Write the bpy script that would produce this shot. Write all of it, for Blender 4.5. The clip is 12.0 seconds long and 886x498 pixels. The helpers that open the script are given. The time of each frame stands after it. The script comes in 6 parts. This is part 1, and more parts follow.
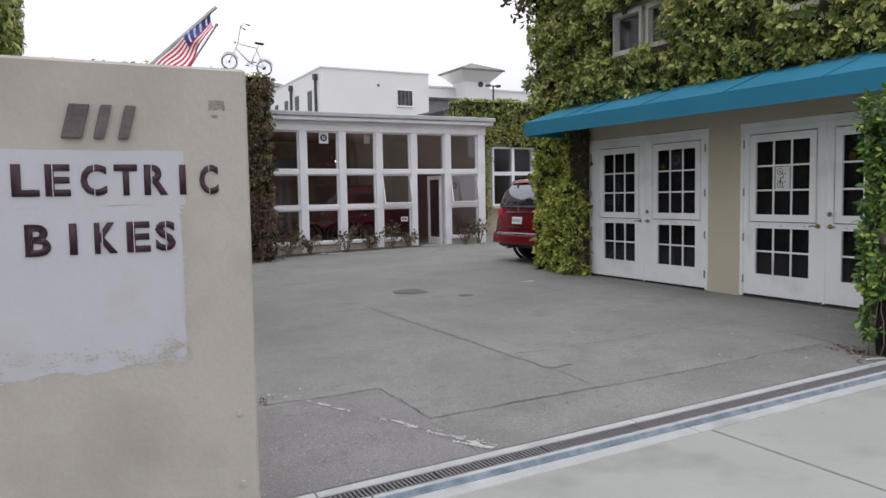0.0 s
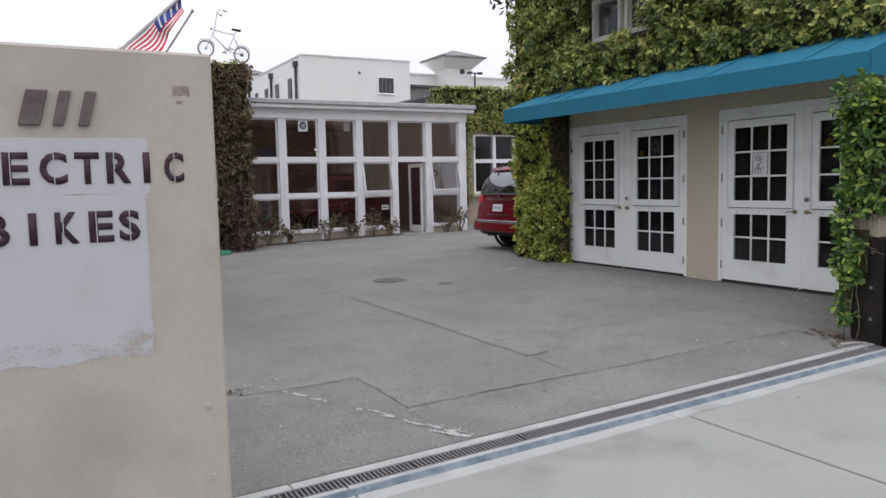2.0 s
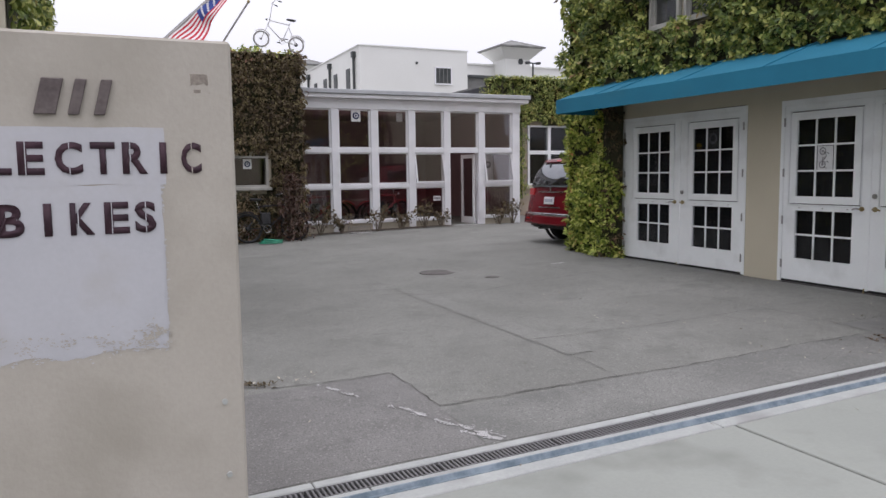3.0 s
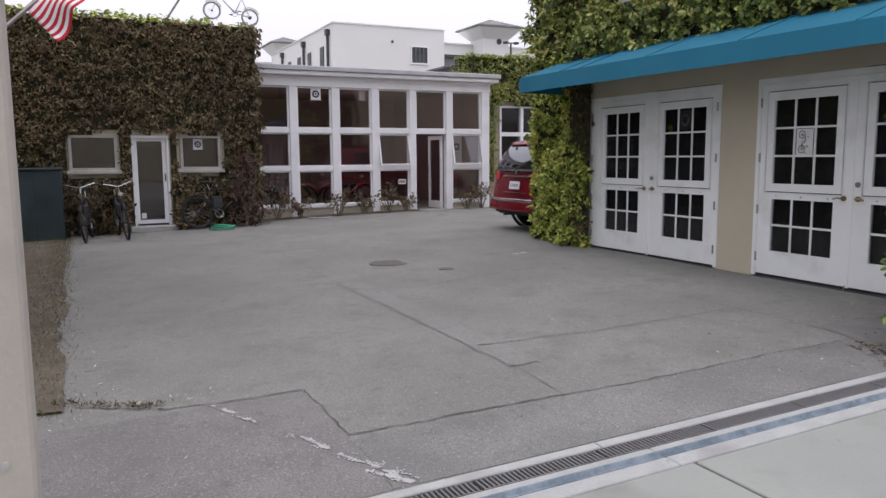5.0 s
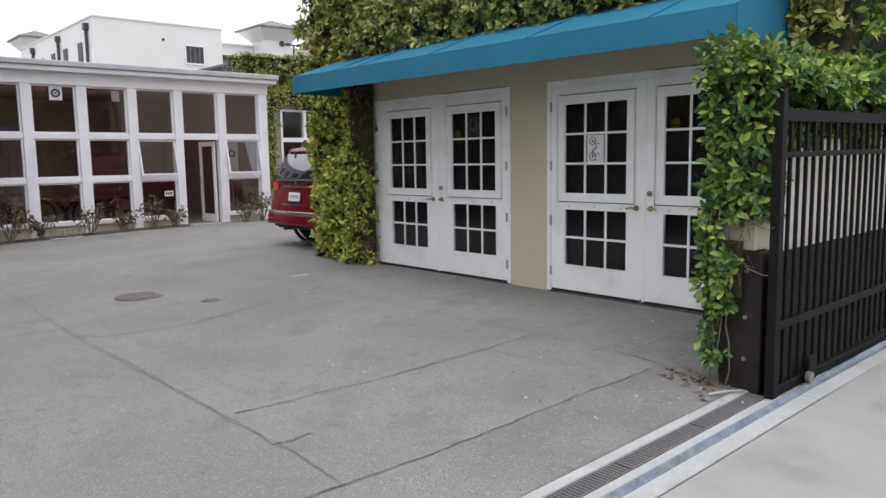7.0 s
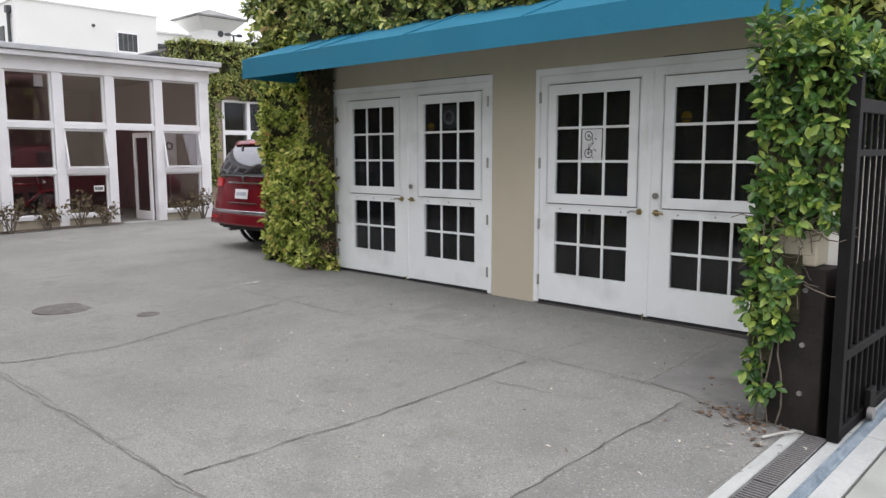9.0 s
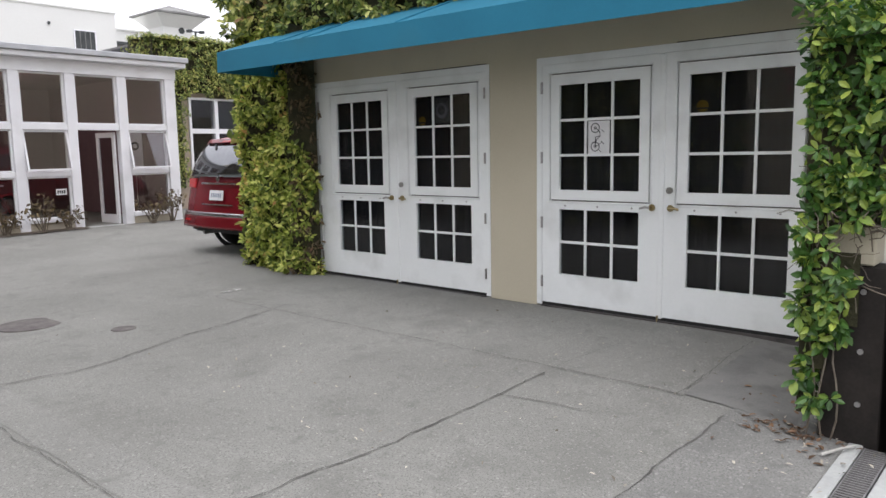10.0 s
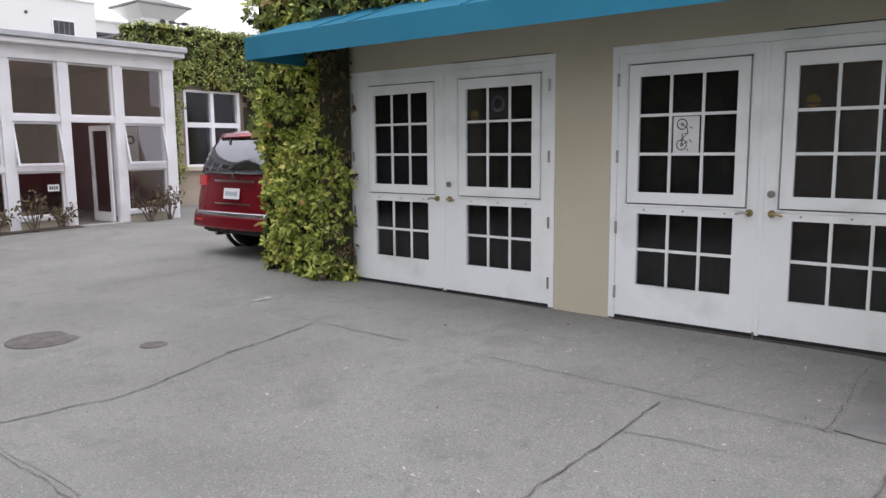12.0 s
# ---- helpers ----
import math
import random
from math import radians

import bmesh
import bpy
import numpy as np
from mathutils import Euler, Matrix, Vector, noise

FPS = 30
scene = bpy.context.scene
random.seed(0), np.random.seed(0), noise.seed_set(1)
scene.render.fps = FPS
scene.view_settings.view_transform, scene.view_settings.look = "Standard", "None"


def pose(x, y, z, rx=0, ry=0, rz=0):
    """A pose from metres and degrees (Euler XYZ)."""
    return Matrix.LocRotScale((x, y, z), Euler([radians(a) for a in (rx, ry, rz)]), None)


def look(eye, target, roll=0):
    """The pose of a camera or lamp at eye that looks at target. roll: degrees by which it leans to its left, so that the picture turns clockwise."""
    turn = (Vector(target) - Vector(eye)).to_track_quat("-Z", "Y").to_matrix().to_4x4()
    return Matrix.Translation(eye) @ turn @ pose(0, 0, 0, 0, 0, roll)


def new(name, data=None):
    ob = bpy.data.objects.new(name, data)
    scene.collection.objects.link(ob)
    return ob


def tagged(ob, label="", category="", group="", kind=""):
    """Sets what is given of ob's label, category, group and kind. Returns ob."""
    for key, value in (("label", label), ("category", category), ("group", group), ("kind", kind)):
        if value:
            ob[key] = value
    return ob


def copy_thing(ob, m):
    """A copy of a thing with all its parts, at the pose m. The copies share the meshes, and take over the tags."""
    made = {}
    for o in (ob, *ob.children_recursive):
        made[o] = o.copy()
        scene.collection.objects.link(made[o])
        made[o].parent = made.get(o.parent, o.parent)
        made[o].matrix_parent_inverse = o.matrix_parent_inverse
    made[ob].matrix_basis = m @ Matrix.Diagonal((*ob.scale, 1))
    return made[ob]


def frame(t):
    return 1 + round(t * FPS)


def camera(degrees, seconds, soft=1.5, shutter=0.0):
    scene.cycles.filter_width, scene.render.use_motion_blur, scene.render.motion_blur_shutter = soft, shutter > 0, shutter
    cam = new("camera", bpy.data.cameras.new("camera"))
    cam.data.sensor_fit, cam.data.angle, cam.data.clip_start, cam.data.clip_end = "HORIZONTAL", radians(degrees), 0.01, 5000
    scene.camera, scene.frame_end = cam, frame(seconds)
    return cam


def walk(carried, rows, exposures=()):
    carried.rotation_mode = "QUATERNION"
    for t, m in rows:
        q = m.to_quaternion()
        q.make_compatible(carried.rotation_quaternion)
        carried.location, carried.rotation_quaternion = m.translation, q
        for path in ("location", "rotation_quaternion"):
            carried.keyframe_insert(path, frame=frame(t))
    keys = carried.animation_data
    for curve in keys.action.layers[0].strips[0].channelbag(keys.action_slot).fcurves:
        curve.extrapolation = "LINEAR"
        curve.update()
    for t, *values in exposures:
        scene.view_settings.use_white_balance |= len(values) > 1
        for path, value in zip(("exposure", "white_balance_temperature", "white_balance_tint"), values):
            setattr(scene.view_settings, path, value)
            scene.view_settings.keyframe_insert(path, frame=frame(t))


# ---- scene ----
cam = camera(61.5, 12.0, soft=1.5)
PATH = [
    (0, (-0.068, -0.158, 1.568), (0.854, 1.611, 1.426), -1.0),
    (0.5, (-0.058, -0.161, 1.566), (0.881, 1.599, 1.425), -1.2),
    (1, (-0.054, -0.154, 1.567), (0.901, 1.596, 1.415), -1.0),
    (1.5, (-0.035, -0.145, 1.567), (0.925, 1.602, 1.408), -1.7),
    (2, (-0.003, -0.139, 1.563), (0.957, 1.607, 1.388), -1.3),
    (2.5, (0.099, -0.126, 1.564), (0.978, 1.661, 1.382), -1.1),
    (4.5, (0.602, 0.346, 1.603), (1.384, 2.171, 1.358), -0.3),
    (5, (0.881, 0.504, 1.586), (1.748, 2.29, 1.34), -0.4),
    (5.5, (1.128, 0.675, 1.586), (2.127, 2.39, 1.339), -1.7),
    (6, (1.287, 0.946, 1.598), (2.454, 2.549, 1.34), -0.6),
    (6.5, (1.446, 1.182, 1.605), (2.728, 2.694, 1.34), -0.8),
    (7, (1.653, 1.394, 1.632), (2.974, 2.877, 1.393), -0.9),
    (7.5, (1.764, 1.588, 1.631), (3.12, 3.038, 1.394), -0.2),
    (9.5, (2.093, 2.544, 1.612), (3.551, 3.89, 1.36), -0.7),
    (10, (2.147, 2.787, 1.617), (3.639, 4.093, 1.358), -1.0),
    (10.5, (2.158, 3.012, 1.63), (3.694, 4.266, 1.367), -0.1),
    (11, (2.229, 3.274, 1.629), (3.733, 4.567, 1.371), -0.7),
    (11.5, (2.24, 3.495, 1.624), (3.703, 4.832, 1.359), -0.9),
    (12, (2.171, 3.742, 1.627), (3.702, 5.001, 1.359), -0.5),
]
EXPOSURES = [(0, -0.30, 6180, 16), (2.5, -0.32, 6180, 17), (4.5, -0.37, 6190, 20), (5.5, -0.22, 6200, 20), (6.5, -0.13, 6220, 18), (7.5, 0.08, 6270, 16.5), (9.5, 0.20, 6300, 15), (12, 0.16, 6200, 18)]
walk(cam, [(t, look(eye, target, roll)) for t, eye, target, roll in PATH], EXPOSURES)

# ---- world and light: bright overcast ----
world = bpy.data.worlds.new("overcast_sky")
scene.world = world
world.use_nodes = True
wn, wl = world.node_tree.nodes, world.node_tree.links
wn.clear()
sky = wn.new("ShaderNodeTexSky")
sky.sky_type = "NISHITA"
sky.sun_disc = False
sky.sun_elevation, sky.sun_rotation = radians(76), radians(225)
sky.dust_density = 6.0
grey = wn.new("ShaderNodeHueSaturation")
grey.inputs["Saturation"].default_value = 0.15
bg_sky, bg_cloud, both, out = wn.new("ShaderNodeBackground"), wn.new("ShaderNodeBackground"), wn.new("ShaderNodeAddShader"), wn.new("ShaderNodeOutputWorld")
bg_sky.inputs[1].default_value = 0.05
bg_cloud.inputs[1].default_value = 1.0
wl.new(sky.outputs[0], grey.inputs["Color"])
wl.new(grey.outputs[0], bg_sky.inputs[0])
wl.new(bg_sky.outputs[0], both.inputs[0])
way_up, part_up, rise, tone = (wn.new("ShaderNode" + k) for k in ("TexCoord", "SeparateXYZ", "MapRange", "Mix"))
rise.inputs["From Min"].default_value, rise.inputs["From Max"].default_value = 0.0, 1.0
tone.data_type = "RGBA"
tone.inputs["A"].default_value, tone.inputs["B"].default_value = (0.90, 0.905, 0.92, 1), (2.0, 2.02, 2.05, 1)
wl.new(way_up.outputs["Generated"], part_up.inputs[0])
wl.new(part_up.outputs["Z"], rise.inputs["Value"])
wl.new(rise.outputs["Result"], tone.inputs["Factor"])
wl.new(tone.outputs["Result"], bg_cloud.inputs[0])
wl.new(bg_cloud.outputs[0], both.inputs[1])
wl.new(both.outputs[0], out.inputs[0])
sun = new("sun", bpy.data.lights.new("sun", "SUN"))
sun.data.energy, sun.data.angle, sun.data.color = 0.55, radians(35), (1.0, 0.97, 0.92)
sun.matrix_world = look((1, 5, 17), (4, 8, 0))


# ---- ground height ----
def gz(x, y):
    """The yard's surface: it rises gently away from the street and dips at the drain."""
    cx, cy = min(max(x, -12), 7.9), min(max(y, -6), 24)
    s = min(1, max(0, (cy - 3.5) / 1.4))
    s = s * s * (3 - 2 * s)
    return 0.026 * cx + 0.003 * cy + 0.005 - 0.06 * (1 - s)


# ---- materials ----
def material(name, dark, light, rough=0.7, scale=3.0, fine=60.0, bump=0.15, metal=0.0, spread=0.5, island=0.0, spec=0.4, stain=None, stain_scale=0.7, dist=0.01):
    """Two tones mixed by a broad and a fine noise, optional stain tone, fine relief."""
    m = bpy.data.materials.new(name)
    m.use_nodes = True
    n, l = m.node_tree.nodes, m.node_tree.links
    b = n["Principled BSDF"]
    co = n.new("ShaderNodeTexCoord")
    n1, n2, mix = n.new("ShaderNodeTexNoise"), n.new("ShaderNodeTexNoise"), n.new("ShaderNodeMix")
    n1.inputs["Scale"].default_value, n1.inputs["Detail"].default_value = scale, 5
    n2.inputs["Scale"].default_value, n2.inputs["Detail"].default_value = fine, 3
    for q in (n1, n2):
        l.new(co.outputs["Object"], q.inputs["Vector"])
    ad = n.new("ShaderNodeMath")
    ad.operation = "MULTIPLY_ADD"
    l.new(n2.outputs["Fac"], ad.inputs[0])
    ad.inputs[1].default_value = 0.45
    l.new(n1.outputs["Fac"], ad.inputs[2])
    mr = n.new("ShaderNodeMapRange")
    mr.inputs["From Min"].default_value, mr.inputs["From Max"].default_value = 0.72 - spread / 2, 0.72 + spread / 2
    l.new(ad.outputs[0], mr.inputs["Value"])
    fac = mr.outputs["Result"]
    if island:
        g = n.new("ShaderNodeNewGeometry")
        mx = n.new("ShaderNodeMath")
        mx.operation = "MULTIPLY_ADD"
        l.new(g.outputs["Random Per Island"], mx.inputs[0])
        mx.inputs[1].default_value = island
        ms = n.new("ShaderNodeMath")
        ms.operation = "MULTIPLY"
        l.new(fac, ms.inputs[0])
        ms.inputs[1].default_value = 1 - island
        l.new(ms.outputs[0], mx.inputs[2])
        fac = mx.outputs[0]
    mix.data_type = "RGBA"
    mix.inputs["A"].default_value, mix.inputs["B"].default_value = (*dark, 1), (*light, 1)
    l.new(fac, mix.inputs["Factor"])
    col = mix.outputs["Result"]
    if stain:
        n3, r3, mix3 = n.new("ShaderNodeTexNoise"), n.new("ShaderNodeMapRange"), n.new("ShaderNodeMix")
        n3.inputs["Scale"].default_value, n3.inputs["Detail"].default_value = stain_scale, 6
        l.new(co.outputs["Object"], n3.inputs["Vector"])
        r3.inputs["From Min"].default_value, r3.inputs["From Max"].default_value = 0.52, 0.72
        l.new(n3.outputs["Fac"], r3.inputs["Value"])
        mix3.data_type = "RGBA"
        l.new(r3.outputs["Result"], mix3.inputs["Factor"])
        l.new(col, mix3.inputs["A"])
        mix3.inputs["B"].default_value = (*stain, 1)
        col = mix3.outputs["Result"]
    l.new(col, b.inputs["Base Color"])
    b.inputs["Roughness"].default_value, b.inputs["Metallic"].default_value = rough, metal
    b.inputs["Specular IOR Level"].default_value = spec
    if bump:
        bp = n.new("ShaderNodeBump")
        bp.inputs["Strength"].default_value, bp.inputs["Distance"].default_value = bump, dist
        l.new(ad.outputs[0], bp.inputs["Height"])
        l.new(bp.outputs["Normal"], b.inputs["Normal"])
    return m


def asphalt_material(name, low, high, speck, broad=0.8):
    """Worn asphalt: dark binder, pale stone specks, faint broad tone changes and dirt."""
    m = bpy.data.materials.new(name)
    m.use_nodes = True
    n, l = m.node_tree.nodes, m.node_tree.links
    b = n["Principled BSDF"]
    co = n.new("ShaderNodeTexCoord")

    def tex(kind, scale, detail=3.0):
        q = n.new("ShaderNodeTex" + kind)
        q.inputs["Scale"].default_value = scale
        if kind == "Noise":
            q.inputs["Detail"].default_value = detail
        l.new(co.outputs["Object"], q.inputs["Vector"])
        return q

    def span(sock, a, c):
        r = n.new("ShaderNodeMapRange")
        r.inputs["From Min"].default_value, r.inputs["From Max"].default_value = a, c
        l.new(sock, r.inputs["Value"])
        return r.outputs["Result"]

    def blend(fac, a, c):
        q = n.new("ShaderNodeMix")
        q.data_type = "RGBA"
        l.new(fac, q.inputs["Factor"])
        for key, val in (("A", a), ("B", c)):
            if isinstance(val, tuple):
                q.inputs[key].default_value = (*val, 1)
            else:
                l.new(val, q.inputs[key])
        return q.outputs["Result"]

    fine, mid, wide = tex("Noise", 110, 2), tex("Noise", 9, 5), tex("Noise", broad, 4)
    base = blend(span(wide.outputs["Fac"], 0.35, 0.68), low, high)
    blot = tex("Noise", 2.3, 5)
    base = blend(span(blot.outputs["Fac"], 0.54, 0.76), base, tuple(0.86 * c for c in low))
    base = blend(span(mid.outputs["Fac"], 0.56, 0.85), base, tuple(0.72 * c for c in low))
    base = blend(span(fine.outputs["Fac"], 0.34, 0.52), tuple(0.76 * c for c in low), base)
    cell = tex("Voronoi", 95)
    bw = n.new("ShaderNodeRGBToBW")
    l.new(cell.outputs["Color"], bw.inputs[0])
    pale = span(bw.outputs[0], 0.74, 1.25)
    base = blend(pale, base, speck)
    l.new(base, b.inputs["Base Color"])
    b.inputs["Roughness"].default_value = 0.92
    b.inputs["Specular IOR Level"].default_value = 0.25
    bp = n.new("ShaderNodeBump")
    bp.inputs["Strength"].default_value, bp.inputs["Distance"].default_value = 0.5, 0.005
    l.new(fine.outputs["Fac"], bp.inputs["Height"])
    l.new(bp.outputs["Normal"], b.inputs["Normal"])
    return m


def glass_material(name, tint=(0.8, 0.82, 0.82), face=0.05):
    """Clear glazing: see-through, with a mirror share that grows at grazing angles."""
    m = bpy.data.materials.new(name)
    m.use_nodes = True
    n, l = m.node_tree.nodes, m.node_tree.links
    n.clear()
    o, mixs, tr, gl, lw = (n.new("ShaderNode" + k) for k in ("OutputMaterial", "MixShader", "BsdfTransparent", "BsdfGlossy", "LayerWeight"))
    tr.inputs[0].default_value = (*tint, 1)
    gl.inputs["Roughness"].default_value = 0.02
    lw.inputs["Blend"].default_value = 0.5
    p, q = n.new("ShaderNodeMath"), n.new("ShaderNodeMath")
    p.operation, q.operation = "POWER", "MULTIPLY_ADD"
    p.inputs[1].default_value = 4.5
    l.new(lw.outputs["Facing"], p.inputs[0])
    l.new(p.outputs[0], q.inputs[0])
    q.inputs[1].default_value, q.inputs[2].default_value = 0.9, face
    l.new(q.outputs[0], mixs.inputs[0])
    l.new(tr.outputs[0], mixs.inputs[1])
    l.new(gl.outputs[0], mixs.inputs[2])
    l.new(mixs.outputs[0], o.inputs[0])
    return m


def glow_material(name, color, strength):
    m = bpy.data.materials.new(name)
    m.use_nodes = True
    b = m.node_tree.nodes["Principled BSDF"]
    b.inputs["Emission Color"].default_value, b.inputs["Emission Strength"].default_value = (*color, 1), strength
    return m


ASPHALT = asphalt_material("asphalt", (0.18, 0.179, 0.163), (0.226, 0.225, 0.206), (0.37, 0.366, 0.34))
ASPHALT_PALE = asphalt_material("asphalt_pale_seam", (0.192, 0.191, 0.175), (0.238, 0.236, 0.218), (0.375, 0.37, 0.345))
ASPHALT_B = asphalt_material("asphalt_coarse", (0.162, 0.161, 0.150), (0.215, 0.213, 0.198), (0.38, 0.375, 0.352), 1.4)
ASPHALT_C = asphalt_material("asphalt_dark_patch", (0.162, 0.157, 0.149), (0.205, 0.199, 0.19), (0.37, 0.362, 0.345), 1.6)
ASPHALT_SMOOTH = material("asphalt_smooth_patch", (0.115, 0.114, 0.108), (0.19, 0.188, 0.175), 0.85, 3.5, 70, 0.15, spread=0.6, stain=(0.10, 0.098, 0.092), stain_scale=4.5, dist=0.004)
CRACK = material("crack_dirt", (0.05, 0.048, 0.045), (0.14, 0.135, 0.122), 0.95, 5, 80, 0.3)
CONCRETE = material("sidewalk_concrete", (0.235, 0.245, 0.222), (0.30, 0.31, 0.28), 0.85, 1.3, 45, 0.2, spread=0.8, stain=(0.205, 0.212, 0.19), stain_scale=1.8, dist=0.004)
CONCRETE_B = material("kerb_concrete", (0.28, 0.29, 0.28), (0.41, 0.42, 0.40), 0.85, 2.2, 50, 0.3, spread=0.6, stain=(0.26, 0.26, 0.25), stain_scale=2.0, dist=0.004)
BLUE_STEEL = material("track_steel", (0.10, 0.135, 0.165), (0.215, 0.26, 0.295), 0.6, 9, 40, 0.2, metal=0.1, spread=0.4)
IRON = material("grate_iron", (0.05, 0.045, 0.045), (0.12, 0.11, 0.105), 0.75, 8, 80, 0.2, metal=0.3)
COVER_IRON = material("worn_cover_iron", (0.085, 0.076, 0.074), (0.15, 0.138, 0.13), 0.95, 8, 70, 0.4, spec=0.2)
TRENCH = material("trench_dirt", (0.012, 0.011, 0.010), (0.04, 0.035, 0.03), 0.95, 6, 60, 0.3)
PAINT_LINE = material("worn_line_paint", (0.30, 0.295, 0.285), (0.50, 0.49, 0.48), 0.85, 14, 90, 0.2, spread=0.4)
STUCCO = material("sign_wall_stucco", (0.36, 0.333, 0.29), (0.437, 0.405, 0.355), 0.9, 1.8, 55, 0.5, spread=0.7, stain=(0.315, 0.29, 0.245), stain_scale=1.5, dist=0.006)
PATCH = material("whitewash_patch", (0.405, 0.405, 0.425), (0.475, 0.475, 0.50), 0.85, 3.5, 50, 0.25, spread=0.8, stain=(0.40, 0.39, 0.39), stain_scale=3.5, dist=0.004)
LETTER = material("stencil_paint", (0.022, 0.009, 0.016), (0.05, 0.02, 0.03), 0.7, 8, 60, 0.1)
NUMBER = material("dark_number_metal", (0.07, 0.055, 0.055), (0.16, 0.135, 0.13), 0.5, 9, 60, 0.1, metal=0.4)
CREAM = material("cream_stucco", (0.475, 0.43, 0.325), (0.555, 0.507, 0.39), 0.9, 1.2, 60, 0.25, spread=0.7, stain=(0.46, 0.415, 0.315), stain_scale=0.8, dist=0.005)
STREET_CREAM = material("pale_street_stucco", (0.70, 0.68, 0.60), (0.80, 0.78, 0.69), 0.9, 1.2, 60, 0.25, spread=0.7, stain=(0.64, 0.61, 0.53), stain_scale=0.8, dist=0.005)
WHITE = material("white_door_paint", (0.79, 0.81, 0.80), (0.87, 0.89, 0.885), 0.55, 2.0, 40, 0.08, spread=0.8, stain=(0.70, 0.715, 0.70), stain_scale=2.2)
WHITE_B = material("white_window_paint", (0.77, 0.77, 0.79), (0.84, 0.84, 0.86), 0.6, 2.0, 40, 0.08, spread=0.8, stain=(0.71, 0.71, 0.72), stain_scale=1.8)
# soft shade of the sash gap, as a grey colour
GAP_SHADE = material("gap_shade_grey", (0.06, 0.06, 0.058), (0.20, 0.20, 0.19), 0.9, 6, 40, 0.1)
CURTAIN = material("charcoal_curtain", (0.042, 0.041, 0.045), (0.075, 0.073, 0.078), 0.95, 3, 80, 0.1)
GROOVE = material("dark_gap", (0.02, 0.02, 0.02), (0.05, 0.05, 0.045), 0.9, 8, 50, 0.1)
BRASS = material("brass", (0.26, 0.20, 0.10), (0.40, 0.33, 0.18), 0.35, 12, 60, 0.05, metal=1.0)
STEEL = material("dull_steel", (0.28, 0.27, 0.26), (0.42, 0.41, 0.40), 0.4, 12, 60, 0.05, metal=0.9)
TEAL = material("teal_awning_canvas", (0.008, 0.125, 0.205), (0.014, 0.175, 0.275), 0.8, 1.5, 120, 0.15, spread=0.7, stain=(0.016, 0.145, 0.222), stain_scale=1.6, dist=0.003)
def leaf_material(name, dark, mid, light, rough=0.45, spec=0.4, dry=None, dry_scale=1.2):
    """Leaves: each one its own tone, a broad change over the plant, and some light through the blade."""
    m = bpy.data.materials.new(name)
    m.use_nodes = True
    n, l = m.node_tree.nodes, m.node_tree.links
    b, o = n["Principled BSDF"], n["Material Output"]
    g, co, nz, ad, ramp = (n.new("ShaderNode" + k) for k in ("NewGeometry", "TexCoord", "TexNoise", "Math", "ValToRGB"))
    nz.inputs["Scale"].default_value, nz.inputs["Detail"].default_value = dry_scale, 4
    l.new(co.outputs["Object"], nz.inputs["Vector"])
    ad.operation = "MULTIPLY_ADD"
    l.new(nz.outputs["Fac"], ad.inputs[0])
    ad.inputs[1].default_value = 0.9
    mul = n.new("ShaderNodeMath")
    mul.operation = "MULTIPLY_ADD"
    l.new(g.outputs["Random Per Island"], mul.inputs[0])
    mul.inputs[1].default_value, mul.inputs[2].default_value = 0.82, -0.36
    l.new(mul.outputs[0], ad.inputs[2])
    el = ramp.color_ramp.elements
    el[0].color, el[1].color = (*dark, 1), (*light, 1)
    e = el.new(0.55)
    e.color = (*mid, 1)
    if dry:
        e2 = el.new(0.88)
        e2.color = (*light, 1)
        el[-1].color = (*dry, 1)
    l.new(ad.outputs[0], ramp.inputs[0])
    l.new(ramp.outputs[0], b.inputs["Base Color"])
    b.inputs["Roughness"].default_value, b.inputs["Specular IOR Level"].default_value = rough, spec
    tr, mx = n.new("ShaderNodeBsdfTranslucent"), n.new("ShaderNodeMixShader")
    l.new(ramp.outputs[0], tr.inputs["Color"])
    mx.inputs[0].default_value = 0.28
    l.new(b.outputs[0], mx.inputs[1])
    l.new(tr.outputs[0], mx.inputs[2])
    l.new(mx.outputs[0], o.inputs["Surface"])
    return m


LEAF_A = leaf_material("ivy_leaf_bright", (0.032, 0.068, 0.012), (0.33, 0.41, 0.07), (0.76, 0.75, 0.22), 0.5, 0.35, (0.55, 0.30, 0.11), 2.6)
LEAF_B = leaf_material("ivy_leaf_green", (0.022, 0.07, 0.017), (0.085, 0.185, 0.035), (0.48, 0.57, 0.11), 0.36, 0.5, None, 2.4)
LEAF_C = leaf_material("ivy_leaf_olive", (0.048, 0.04, 0.024), (0.15, 0.108, 0.062), (0.24, 0.19, 0.10), 0.6, 0.3, (0.25, 0.115, 0.085), 0.9)
LEAF_D = leaf_material("ivy_leaf_mixed", (0.030, 0.07, 0.017), (0.235, 0.29, 0.068), (0.62, 0.61, 0.19), 0.42, 0.45, (0.30, 0.17, 0.08), 2.0)
LEAF_E = leaf_material("creeper_leaf_olive", (0.065, 0.048, 0.036), (0.175, 0.132, 0.078), (0.29, 0.25, 0.12), 0.6, 0.3, (0.27, 0.115, 0.095), 0.6)
# ivy stems, with the shade between leaves put into the dark colour
STEM_SHADE = material("ivy_stem_shade", (0.02, 0.022, 0.010), (0.055, 0.05, 0.025), 0.95, 14, 60, 0.6, dist=0.03)
BARK = material("dry_twigs", (0.10, 0.08, 0.06), (0.22, 0.19, 0.15), 0.9, 12, 60, 0.3)
BLACK_IRON = material("black_gate_paint", (0.006, 0.0056, 0.0056), (0.013, 0.012, 0.012), 0.65, 7, 60, 0.1, spec=0.15)
